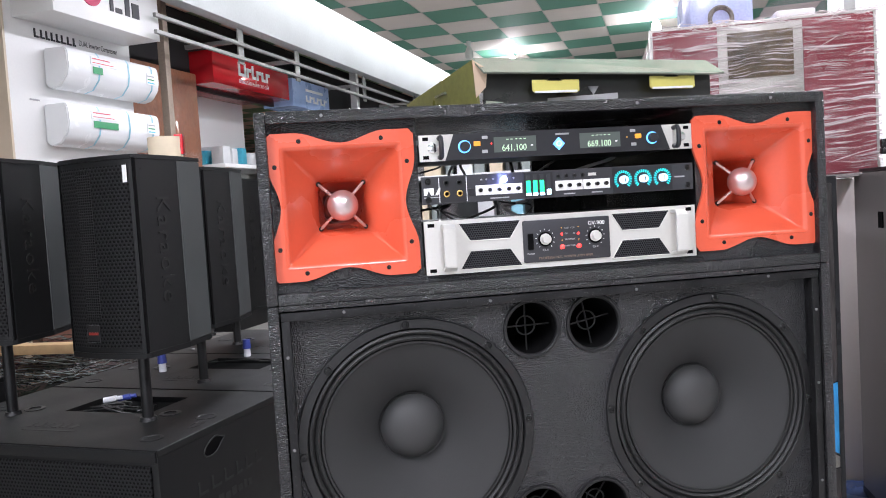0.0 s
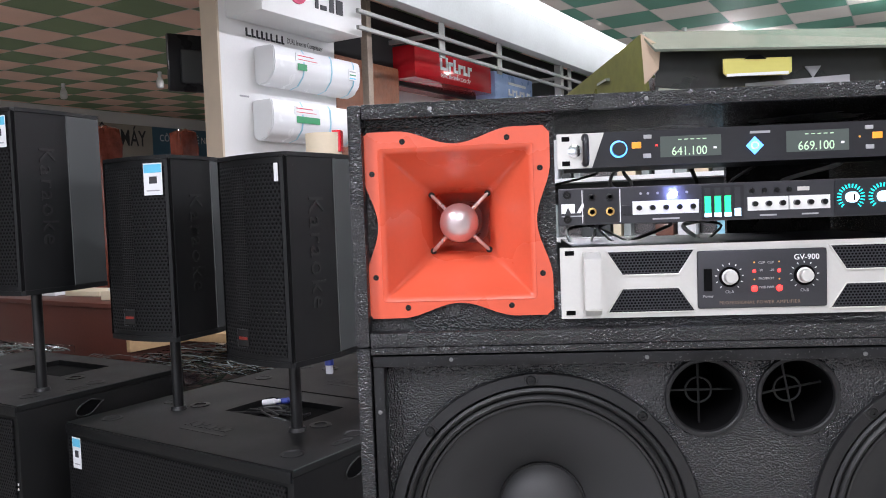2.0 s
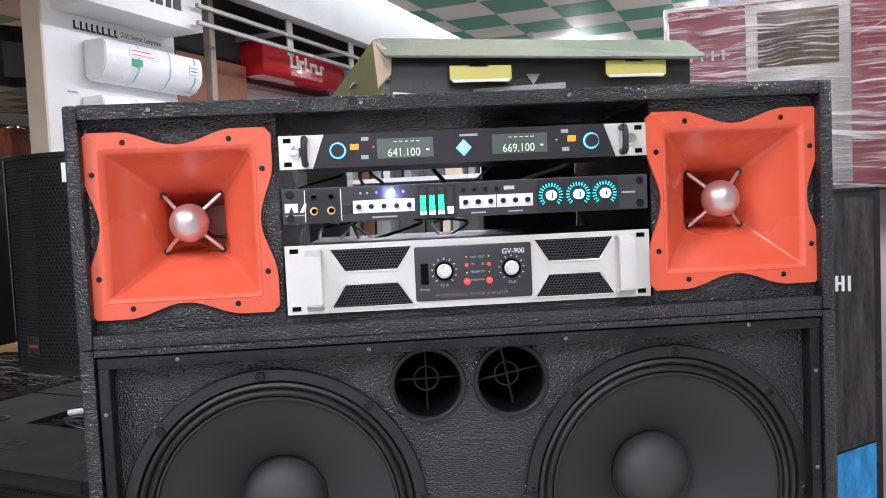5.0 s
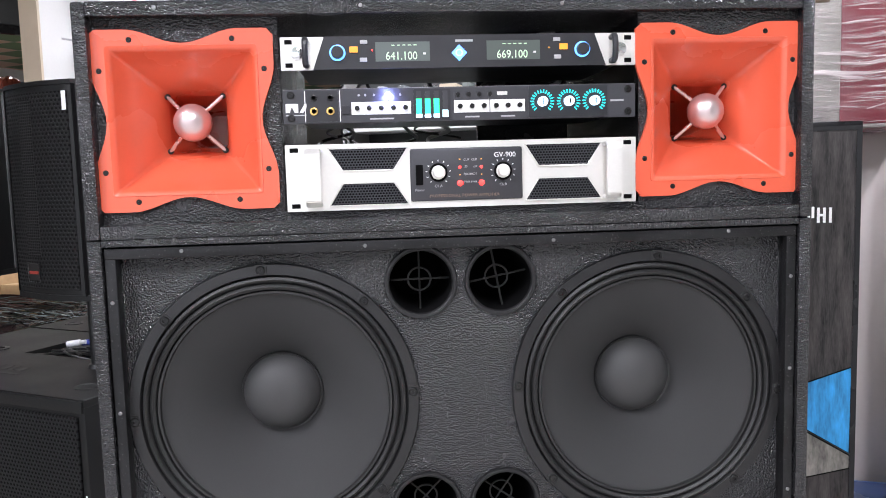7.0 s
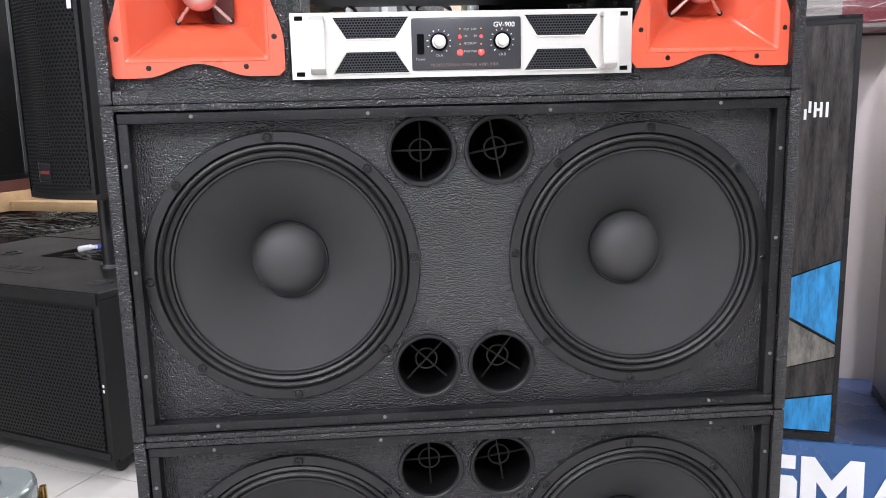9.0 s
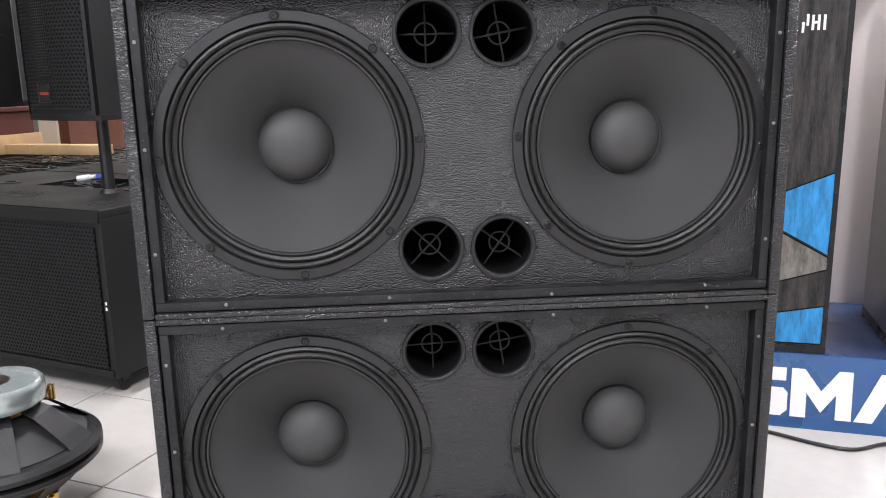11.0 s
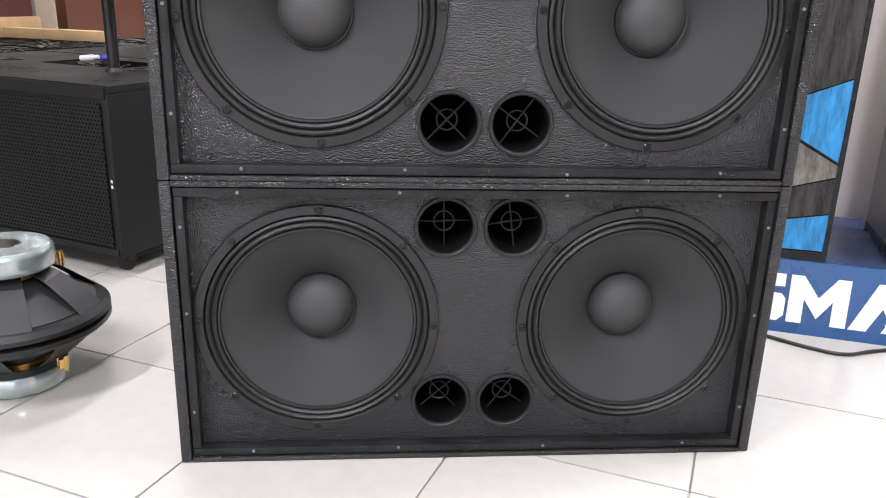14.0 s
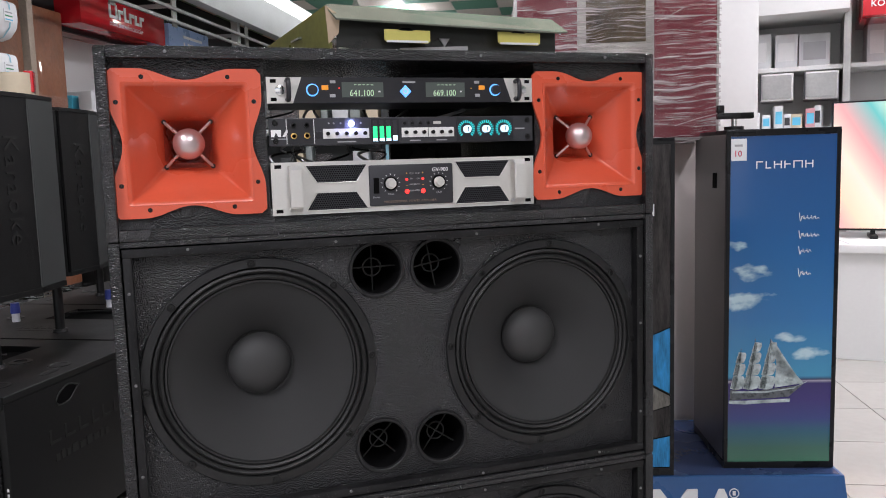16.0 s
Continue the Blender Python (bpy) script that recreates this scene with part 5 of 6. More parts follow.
gr = thing("goods_rack", pose(.75, 4.0, 0, 0, 0, -20), "white goods rack stacked with small boxes behind the cabinets", "rack")
part("back_board", box(B(), -.6, .6, .24, .27, 0, 1.55), SPKSIDE, gr, smooth=False)
for z in (.6, 1.0, 1.28):
    part("shelf_board", box(B(), -.6, .6, -.05, .238, z, z + .02), BOARDW, gr, smooth=False)
for x in (-.6, .57):
    part("upright", box(B(), x, x + .03, -.05, .239, 0, 1.55), STEELBAR, gr, smooth=False)
rr = random.Random(17)
for z in (1.0205, 1.3005):
    x = -.55
    while x < .5:
        w = rr.uniform(.03, .085)
        h = rr.uniform(.05, .2)
        solo("product_box", box(B(), -w / 2, w / 2, -.07, .07, 0, h, bevel=.004), rr.choice((WHITEBOX, CARDBOX, STEELBAR, SPKSIDE, STRAND, BROWNWOOD, WRAP, STRAND, TAPEBLUE)), pose(.75, 4.0, z, 0, 0, -20) @ pose(x + w / 2, .08, 0), "small boxed goods on a white rack", "box", "rack goods")
        x += w + rr.uniform(.004, .03)

# ---- display bays along the far aisle ----
lgb = thing("display_board", ROOM, "white air conditioner display board with overhanging header", "display board")
part("back_panel", box(B(), -.14, 0, -.18, 1.12, 1.5, 3.19, bevel=.004), BOARDW, lgb)
part("base_cabinet", box(B(), -.14, .1, -.18, 1.12, 0, 1.499, bevel=.004), BROWNWOOD, lgb, "dark brown base cabinet")
part("edge_strip", box(B(), -.15, .012, -.2, -.181, 0, 3.19), BEIGE, lgb, "beige edge strip", smooth=False)
hd = part("header", box(B(), .0, .35, -.1, 1.05, 2.6, 3.19, bevel=.004), BOARDW, lgb, "white overhanging header")
part("logo_disc", cyl(B(), (.35, .27, 2.82), (.358, .27, 2.82), .11, n=40), CRIMSON, hd, "crimson disc emblem")
part("logo_ring", tube(B(), [(.36, .27 + .06 * math.cos(a), 2.82 + .06 * math.sin(a)) for a in [2 * math.pi * i / 24 for i in range(19)]], .008, 6), WHITEINK, hd)
bm = B()
for p in ((.47, .505, 2.72, 2.92), (.53, .6, 2.72, 2.755), (.64, .69, 2.72, 2.92), (.72, .80, 2.72, 2.83), (.72, .80, 2.87, 2.92)):
    box(bm, .35, .357, p[0], p[1], p[2], p[3])
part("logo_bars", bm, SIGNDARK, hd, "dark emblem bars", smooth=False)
tb = B()
k = .09
for w in (.06, .05, .05, .05, .05, .06, .06, .04):
    box(tb, .0, .006, k, k + .014, 2.5, 2.56)
    box(tb, .0, .006, k, k + w - .012, 2.5, 2.512)
    k += w
part("title_bars", tb, SIGNDARK, lgb, "dark title strokes", smooth=False)
letters("title_text", "DUAL Inverter Compressor", .06, SIGNDARK, lgb, pose(.004, .53, 2.515, 0, 0, 90), squash=.62)
part("price_bars", bars(B(), 0, 0, (.09,), .012, 0, 0, .004), GREYINK, lgb, m=pose(.004, .0, 2.05, 0, 0, 90), smooth=False)


def air_conditioner(k0, k1, z0, z1, green):
    t = thing("air_conditioner", ROOM @ pose(0.0015, k0, z0, 0, 0, 90), "white wall air conditioner with pale blue tape and labels", "air conditioner", "wall air conditioners")
    w, h = k1 - k0, z1 - z0
    prof = [(0, 0.03), (-.05, 0.0), (-.13, .02), (-.19, .09), (-.205, .16), (-.2, h - .03), (-.18, h), (0, h)]
    bm = B()
    a = [bm.verts.new((0, y, z)) for y, z in prof]
    b = [bm.verts.new((w, y, z)) for y, z in prof]
    bm.faces.new(a), bm.faces.new(b[::-1])
    for i in range(len(prof)):
        j = (i + 1) % len(prof)
        bm.faces.new((a[i], b[i], b[j], a[j]))
    bmesh.ops.recalc_face_normals(bm, faces=bm.faces[:])
    bmesh.ops.bevel(bm, geom=bm.edges[:], offset=.008, segments=2, affect="EDGES")
    part("body", bm, ACWHITE, t)
    part("louvre", box(B(), .05, w - .05, -.17, -.12, .01, .016), GREYINK, t, smooth=False, m=pose(0, 0, .022, -28, 0, 0))
    for x in (.3, .62, .9):
        pts = [(w * x, y * 1.012 - .001, z) for y, z in prof[1:-1]]
        bm = B()
        for (x0, y0, z0_), (x1, y1, z1_) in zip(pts, pts[1:]):
            v = [bm.verts.new(q) for q in ((x0, y0, z0_), (x0 + .018, y0, z0_), (x1 + .018, y1, z1_), (x1, y1, z1_))]
            bm.faces.new(v)
        part("tape", bm, TAPEBLUE, t, "pale blue tape strip")
    part("label", box(B(), w * .22, w * .5, -.2075, -.205, h - .095, h - .035), PAPER, t, smooth=False)
    part("label_bar", box(B(), w * .24, w * .42, -.2085, -.2074, h - .054, h - .047), LABELRED, t, smooth=False)
    part("label_bar", box(B(), w * .24, w * .46, -.2085, -.2074, h - .082, h - .077), LABELRED, t, smooth=False)
    part("label_badge", box(B(), w * .24, w * (.5 if green else .34), -.2088, -.2072, h - .16, h - .11), LABELGREEN, t, smooth=False)
    el = part("end_label", box(B(), w * .84, w * .94, -.2088, -.205, h - .16, h - .07), PAPER, t, smooth=False)
    for k in range(3):
        part("end_label_bar", box(B(), w * .85, w * .93, -.2094, -.2087, h - .15 + .027 * k, h - .14 + .027 * k), (TAGBLUE, LABELGREEN, GREYINK)[k], el, smooth=False)


air_conditioner(.16, 1.2, 2.14, 2.43, False)
air_conditioner(.12, 1.16, 1.73, 2.03, True)

mk_ = thing("red_display_bay", ROOM, "white display bay under a glossy red sign box", "display bay")
sg = part("sign_box", box(B(), -.62, .0, 2.38, 4.0, 2.49, 2.81, bevel=.006), SIGNRED, mk_, "glossy red sign box")
bm = B()
k = 2.86
for i, w in enumerate((.17, .11, .1, .11, .1, .1)):
    box(bm, .0, .008, k, k + .035, 2.62, 2.76 if i in (0, 2) else 2.72)
    box(bm, .0, .008, k + .035, k + w - .02, 2.685 if i % 2 else 2.62, 2.72 if i % 2 else 2.65)
    if i == 0:
        box(bm, .0, .008, k + w - .05, k + w - .02, 2.62, 2.76)
    k += w
part("name_bars", bm, WHITEINK, sg, "white maker's name as plain strokes", smooth=False)
letters("slogan_text", "DÒNG SẢN PHẨM CAO CẤP", .055, WHITEINK, sg, pose(.004, 2.86, 2.545, 0, 0, 90), squash=.9)
part("side_post", box(B(), -.62, -.54, 2.4, 2.46, 0, 2.489), SIGNRED, mk_, smooth=False)
part("back_panel", box(B(), -.7, -.63, 2.4, 4.0, 0, 2.489), BOARDW, mk_, smooth=False)
part("shelf", box(B(), -.62, .0, 2.47, 3.95, 1.66, 1.7, bevel=.004), BOARDW, mk_)
part("counter", box(B(), -.62, .0, 2.47, 3.95, 0, 1.3, bevel=.004), SPKPAINT, mk_)
part("shelf_support", box(B(), -.62, -.58, 2.47, 3.95, 1.3, 1.66), BOARDW, mk_, smooth=False)
rr = random.Random(6)
for i in range(16):
    k = 2.52 + (i % 8) * .17 + rr.uniform(0, .03)
    zz = 1.701
    hh = rr.uniform(.06, .2)
    x = -.08 - .22 * (i // 8)
    solo("product_box", box(B(), -.07, .07, -.06, .06, 0, hh, bevel=.004), TEALBOX if rr.random() < .45 else WHITEBOX, ROOM @ pose(x, k, zz, 0, 0, rr.uniform(-12, 12)), "small teal or white product box on a shelf", "box", "shelf products")
bs = thing("blue_sign", ROOM, "pale blue sign box with a white word", "sign")
part("panel", box(B(), -.4, .0, 4.1, 5.15, 2.44, 2.77, bevel=.005), SIGNBLUE, bs)
bm = B()
k = 4.45
for i in range(6):
    box(bm, 0, .006, k, k + .03, 2.52, 2.6)
    box(bm, 0, .006, k + .03, k + .085, 2.52 + .05 * (i % 2), 2.545 + .05 * (i % 2))
    k += .105
box(bm, 0, .006, 4.45, 4.95, 2.65, 2.68)
part("word_bars", bm, WHITEINK, bs, "white word as plain strokes", smooth=False)
part("post", box(B(), -.3, -.22, 4.55, 4.63, 0, 2.44), STEELBAR, bs, smooth=False)
solo("metal_duct", box(B(), -.5, -.1, 5.4, 9.0, 2.2, 2.5, bevel=.03), STEELBAR, ROOM @ pose(0, 0, .0), "ribbed grey metal duct hung under the rails", "duct")

tvm = pose(-2.53, 6.75, 2.47)
tv = thing("hanging_television", tvm @ pose(.24, 0, -.03, 0, 0, 218), "black television hung from the ceiling, seen from behind", "television")
part("case", box(B(), -.36, .36, -.03, .03, -.23, .23, bevel=.01), BLACKGLOSS, tv)
part("back_hump", box(B(), -.27, .27, .03, .075, -.17, .1, bevel=.02), SPKSIDE, tv)
part("bracket", box(B(), -.04, .04, .075, .11, -.1, .58), CASTING, tv, smooth=False)
part("arm", box(B(), -.09, .09, .076, .1, -.06, .06), CASTING, tv, smooth=False)
part("lead", tube(B(), curve_pts([(.05, .08, -.12), (.08, .13, -.05), (.02, .14, .1), (.06, .12, .3)], 6), .008, 6), CABLEM, tv)

ws = thing("wall_sign", ROOM @ pose(-8.49, 0, 0, 0, 0, 90), "long grey and teal shop sign on the wall", "sign")
part("grey_panel", box(B(), 3.2, 6.085, -.03, 0, 2.3, 2.98), SIGNGREY, ws, smooth=False)
part("teal_panel", box(B(), 6.09, 11.5, -.03, 0, 2.3, 2.98), SIGNTEAL, ws, smooth=False)
letters("sign_text", "ĐIỆN MÁY", .42, SIGNDARK, ws, pose(5.93, -.032, 2.59), align="RIGHT", squash=.66, bold=.005)
letters("sign_text", "CÔNG NGHỆ NHÀ", .19, WHITEINK, ws, pose(6.25, -.032, 2.71), squash=.85)


def film_bale(m, w, h, label):
    rr = random.Random(int(w * 1000))
    bm = B()
    bmesh.ops.create_icosphere(bm, subdivisions=4, radius=1)
    for v in bm.verts:
        p = v.co.copy()
        s = max(abs(p.x), abs(p.y), abs(p.z))
        p = p.lerp(p / s, .93)
        q = 1 + .12 * noise.noise(p * 3.1 + Vector((w, h, 0))) + .05 * noise.noise(p * 11)
        v.co = Vector((p.x * w / 2 * q, p.y * w / 2 * q, h / 2 + p.z * h / 2 * (1 + .02 * noise.noise(p * 4) if p.z > 0 else 1)))
    solo("wrapped_parcel", bm, REDWRAP, m, label, "parcel", "wrapped parcels")


for x, y, w, h in ((-4.145, 8.4, .27, 2.19), (-3.263, 8.4, .21, 2.115)):
    film_bale(pose(x, y, 0, 0, 0, -26), w, h, "tall red-brown parcel wrapped in glossy film")

# ---- dispenser towers on the blue plinth ----
TW = pose(1.53, 1.85, 0, 0, 0, -21.2)
pl = thing("display_plinth", TW, "low blue display plinth with large white emblem shapes", "plinth")
bm = B()
v0 = [(-1.05, -.075), (.345, -.075), (.345, .46), (-1.05, .46)]
v1 = [(-1.05, -.055), (.325, -.055), (.325, .44), (-1.05, .44)]
a = [bm.verts.new((x, y, 0)) for x, y in v0]
b = [bm.verts.new((x, y, .184)) for x, y in v1]
bm.faces.new(a[::-1])
for i in range(4):
    bm.faces.new((a[i], a[(i + 1) % 4], b[(i + 1) % 4], b[i]))
bm.faces.new(b)
part("body", bm, PLINTH, pl, smooth=False)
part("top_sheet", box(B(), -1.04, .316, -.046, .43, .1842, .1855), PLINTHTOP, pl, smooth=False)
slant = pose(0, -.0765, 0, -6.2, 0, 0)


def emblem(pts):
    return part("emblem", prism(B(), pts, -.003, .0), WHITEINK, pl, "large white emblem shape", m=slant, smooth=False)


emblem([(-.336, .03), (-.25, .03), (-.235, .045), (-.235, .088), (-.245, .1), (-.3, .1), (-.3, .118), (-.24, .118), (-.24, .15), (-.325, .15), (-.34, .138), (-.34, .086), (-.328, .074), (-.272, .074), (-.272, .062), (-.336, .062)])
emblem([(-.228, .03), (-.193, .03), (-.193, .092), (-.16, .045), (-.127, .092), (-.127, .03), (-.092, .03), (-.092, .15), (-.122, .15), (-.16, .098), (-.198, .15), (-.228, .15)])
emblem([(-.086, .03), (-.046, .03), (-.016, .09), (.002, .06), (-.012, .03), (.04, .03), (-.004, .12), (-.016, .15), (-.032, .15)])
emblem([(.006, .03), (.014, .03), (.0, .06), (-.006, .05)])
part("emblem_ring", tube(B(), [(.012 + .013 * math.cos(2 * math.pi * i / 20), -.002, .137 + .013 * math.sin(2 * math.pi * i / 20)) for i in range(21)], .0016, 5), WHITEINK, pl, m=slant)
part("emblem_dot", box(B(), .008, .016, -.003, 0, .131, .143), WHITEINK, pl, m=slant, smooth=False)
for x in (-.46, -.6, -.75, -.9):
    emblem([(x, .03), (x + .1, .03), (x + .1, .06), (x + .035, .06), (x + .035, .15), (x, .15)])


def picture_material():
    m = bpy.data.materials.new("printed_seascape")
    m.use_nodes = True
    n, l = m.node_tree.nodes, m.node_tree.links
    b = n["Principled BSDF"]
    tc = n.new("ShaderNodeTexCoord")
    s = n.new("ShaderNodeSeparateXYZ")
    l.new(tc.outputs["Object"], s.inputs[0])
    nz = n.new("ShaderNodeTexNoise")
    nz.inputs["Scale"].default_value, nz.inputs["Detail"].default_value = 16, 9
    mp = n.new("ShaderNodeMapping")
    mp.inputs["Scale"].default_value = (1, 1, 1.9)
    l.new(tc.outputs["Object"], mp.inputs[0])
    l.new(mp.outputs[0], nz.inputs["Vector"])
    r = n.new("ShaderNodeValToRGB")
    e = r.color_ramp.elements
    e[0].position, e[0].color = 0.0, (0.045, 0.17, 0.1, 1)
    e[1].position, e[1].color = 1.0, (0.018, 0.08, 0.24, 1)
    for p, c in ((.05, (.035, .13, .1, 1)), (.1, (.02, .1, .16, 1)), (.14, (.03, .05, .19, 1)), (.2, (.035, .025, .15, 1)), (.252, (.03, .02, .12, 1)), (.258, (.35, .34, .4, 1)), (.262, (.02, .02, .07, 1)), (.272, (.045, .25, .42, 1)), (.45, (.028, .16, .38, 1)), (.72, (.02, .105, .29, 1))):
        q = e.new(p)
        q.color = c
    z = n.new("ShaderNodeMapRange")
    l.new(s.outputs["Z"], z.inputs[0])
    z.inputs[1].default_value, z.inputs[2].default_value = 0.2, 1.165
    l.new(z.outputs[0], r.inputs[0])
    # cloud banks printed at two heights
    total = None
    for zc, hh, xc, ww in ((.772, .024, .075, .055), (.69, .028, .05, .075), (.85, .014, .03, .035), (.578, .014, .175, .055), (.53, .02, .25, .06)):
        def gauss(src, c, w):
            d = n.new("ShaderNodeMath")
            d.operation = "SUBTRACT"
            l.new(src, d.inputs[0])
            d.inputs[1].default_value = c
            q = n.new("ShaderNodeMath")
            q.operation = "DIVIDE"
            l.new(d.outputs[0], q.inputs[0])
            q.inputs[1].default_value = w
            p = n.new("ShaderNodeMath")
            p.operation = "MULTIPLY"
            l.new(q.outputs[0], p.inputs[0])
            l.new(q.outputs[0], p.inputs[1])
            return p.outputs[0]
        add = n.new("ShaderNodeMath")
        add.operation = "ADD"
        l.new(gauss(s.outputs["Z"], zc, hh), add.inputs[0])
        l.new(gauss(s.outputs["X"], xc, ww), add.inputs[1])
        inv = n.new("ShaderNodeMapRange")
        l.new(add.outputs[0], inv.inputs[0])
        inv.inputs[1].default_value, inv.inputs[2].default_value, inv.inputs[3].default_value, inv.inputs[4].default_value = 0, 2.2, (.5 if zc < .95 else .3), 0
        if total is None:
            total = inv.outputs[0]
        else:
            mx = n.new("ShaderNodeMath")
            mx.operation = "MAXIMUM"
            l.new(total, mx.inputs[0])
            l.new(inv.outputs[0], mx.inputs[1])
            total = mx.outputs[0]
    sm = n.new("ShaderNodeMath")
    sm.operation = "ADD"
    l.new(total, sm.inputs[0])
    l.new(nz.outputs[0], sm.inputs[1])
    cm = n.new("ShaderNodeMapRange")
    l.new(sm.outputs[0], cm.inputs[0])
    cm.inputs[1].default_value, cm.inputs[2].default_value, cm.inputs[4].default_value = 0.78, 1.0, 0.9
    mix = n.new("ShaderNodeMix")
    mix.data_type = "RGBA"
    l.new(cm.outputs[0], mix.inputs["Factor"])
    l.new(r.outputs[0], mix.inputs["A"])
    mix.inputs["B"].default_value = (0.5, 0.66, 0.7, 1)
    l.new(mix.outputs["Result"], b.inputs["Base Color"])
    b.inputs["Roughness"].default_value = 0.12
    b.inputs["Coat Weight"].default_value = 0.3
    return m


SEA = picture_material()
SAIL = mk("printed_sail", (0.4, 0.46, 0.47), 0.3, vary=0.6, scale=40, bump=0)
SAILDIM = mk("printed_sail_shade", (0.16, 0.2, 0.2), 0.3, vary=0.6, scale=40, bump=0)
HULL = mk("printed_hull", (0.08, 0.09, 0.1), 0.3, vary=0.5, scale=60, bump=0)
BROWNPRINT = mk("printed_dark_wood", (0.034, 0.03, 0.029), 0.4, vary=1.3, scale=9, fine=70, bump=0, spec=0.25, stretch=(6, 1, 0.8))
BLUEPRINT = mk("printed_blue_water", (0.03, 0.23, 0.5), 0.35, vary=0.6, scale=14, fine=60, bump=0, spec=0.25, stretch=(4, 1, 0.8))
STONEPRINT = mk("printed_grey_stone", (0.15, 0.14, 0.125), 0.4, vary=0.8, scale=14, fine=90, bump=0, spec=0.25, stretch=(3, 1, 1))


def tower(m, w, z0, z1, label):
    t = thing("water_dispenser", m, label, "water dispenser", "tower dispensers")
    d = .34
    part("side_panel", box(B(), .002, .012, .012, d, z0 + .02, z1 - .004), TOWERSIDE, t, "brushed silver-grey side", smooth=False)
    part("side_panel", box(B(), w - .012, w - .002, .012, d, z0 + .02, z1 - .004), TOWERSIDE, t, smooth=False)
    part("body", box(B(), .0125, w - .0125, .013, d - .001, z0 + .02, z1 - .005), TOWERSIDE, t, smooth=False)
    part("foot", box(B(), .001, w - .001, .003, d, z0, z0 + .0195), BLACKGLOSS, t, smooth=False)
    part("top_cap", box(B(), 0, w, .0, d, z1 - .0035, z1 + .008, bevel=.002), BLACKGLOSS, t)
    b = .011
    fr = B()
    box(fr, 0, b, 0, .012, z0, z1)
    box(fr, w - b, w, 0, .012, z0, z1)
    box(fr, b, w - b, 0, .012, z1 - b, z1)
    box(fr, b, w - b, 0, .012, z0, z0 + .018)
    part("door_frame", fr, BLACKGLOSS, t, "black gloss door frame", smooth=False)
    part("side_socket", box(B(), -.001, .003, .1, .135, z1 - .16, z1 - .115), INSIDE, t, "dark finger slot", smooth=False)
    return t


ta = tower(TW, .317, .1865, 1.172, "tall dispenser with a sailing ship picture on its door")
door = part("picture_door", box(B(), .0112, .3058, .002, .0118, .205, 1.1608), SEA, ta, "glossy printed seascape door", smooth=False)
ship = part("ship_hull", prism(B(), [(.016, .392), (.06, .396), (.13, .398), (.185, .402), (.225, .438), (.2, .433), (.12, .424), (.06, .418), (.018, .424)], .0012, .0022), HULL, door, "printed ship hull", smooth=False)
part("hull_band", prism(B(), [(.022, .414), (.12, .414), (.2, .426), (.205, .43), (.12, .419), (.022, .42)], .0008, .0014), SAIL, ship, smooth=False)


def sail(x, z, w, h, lean, mt):
    """A square sail, its foot and leech bellied by the wind."""
    out = []
    for i in range(6):
        q = i / 5
        out.append((x + w * q, z - h * .1 * math.sin(math.pi * q)))
    for i in range(1, 5):
        q = i / 5
        out.append((x + w + lean * q + w * .12 * math.sin(math.pi * q), z + h * q))
    for i in range(6):
        q = 1 - i / 5
        out.append((x + lean + w * .1 + w * .84 * q, z + h - h * .06 * q))
    part("sail", prism(B(), out, .0010, .0019), mt, ship, smooth=False)


for mx, n, w0 in ((.034, 3, .034), (.074, 4, .042), (.118, 4, .04)):
    z = .428
    for k in range(n):
        w, h = w0 * (1 - .16 * k), .041 * (1 - .1 * k)
        sail(mx + .005 * k - w * .5, z, w, h * .94, .006, SAIL)
        sail(mx + .005 * k - w * .5 + .003, z + .002, w * .42, h * .8, .005, SAILDIM)
        z += h
    part("spar", tube(B(), [(mx - .004, .0014, .42), (mx + .014, .0014, z + .008)], .0009, 5), HULL, ship)
for pts in ([(.145, .43), (.228, .442), (.15, .53)], [(.15, .47), (.215, .452), (.146, .56)], [(.14, .52), (.19, .482), (.132, .575)]):
    part("jib", prism(B(), pts, .0010, .0019), SAIL, ship, smooth=False)
part("bowsprit", tube(B(), [(.2, .0012, .43), (.236, .0012, .446)], .0011, 5), SAIL, ship)
part("bow_wave", prism(B(), [(.014, .383), (.06, .380), (.12, .384), (.188, .386), (.19, .396), (.12, .393), (.06, .391), (.014, .392)], .0008, .0018), SAIL, door, smooth=False)
wm = B()
x = .083
for i, w in enumerate((.023, .02, .026, .022, .03, .026)):
    box(wm, x, x + .003, .0009, .002, 1.068, 1.089)
    box(wm, x + .003, x + w - .005, .0009, .002, (1.086, 1.068, 1.078, 1.078, 1.086, 1.078)[i], (1.089, 1.071, 1.081, 1.081, 1.089, 1.081)[i])
    if i in (2, 4, 5):
        box(wm, x + w - .007, x + w - .004, .0009, .002, 1.068, 1.089)
    x += w + .003
part("wordmark", wm, WHITEINK, door, "white wordmark as plain strokes", smooth=False)
lb = part("sticker", box(B(), .0125, .056, .0008, .002, 1.092, 1.154, bevel=.0003), PAPER, door, "white sticker with a red number", smooth=False)
letters("sticker_text", "10", .024, LABELRED, lb, pose(.031, .0004, 1.104), align="CENTER")
part("sticker_line", box(B(), .022, .044, .0004, .0009, 1.132, 1.138), GREYINK, lb, smooth=False)
rr = random.Random(9)
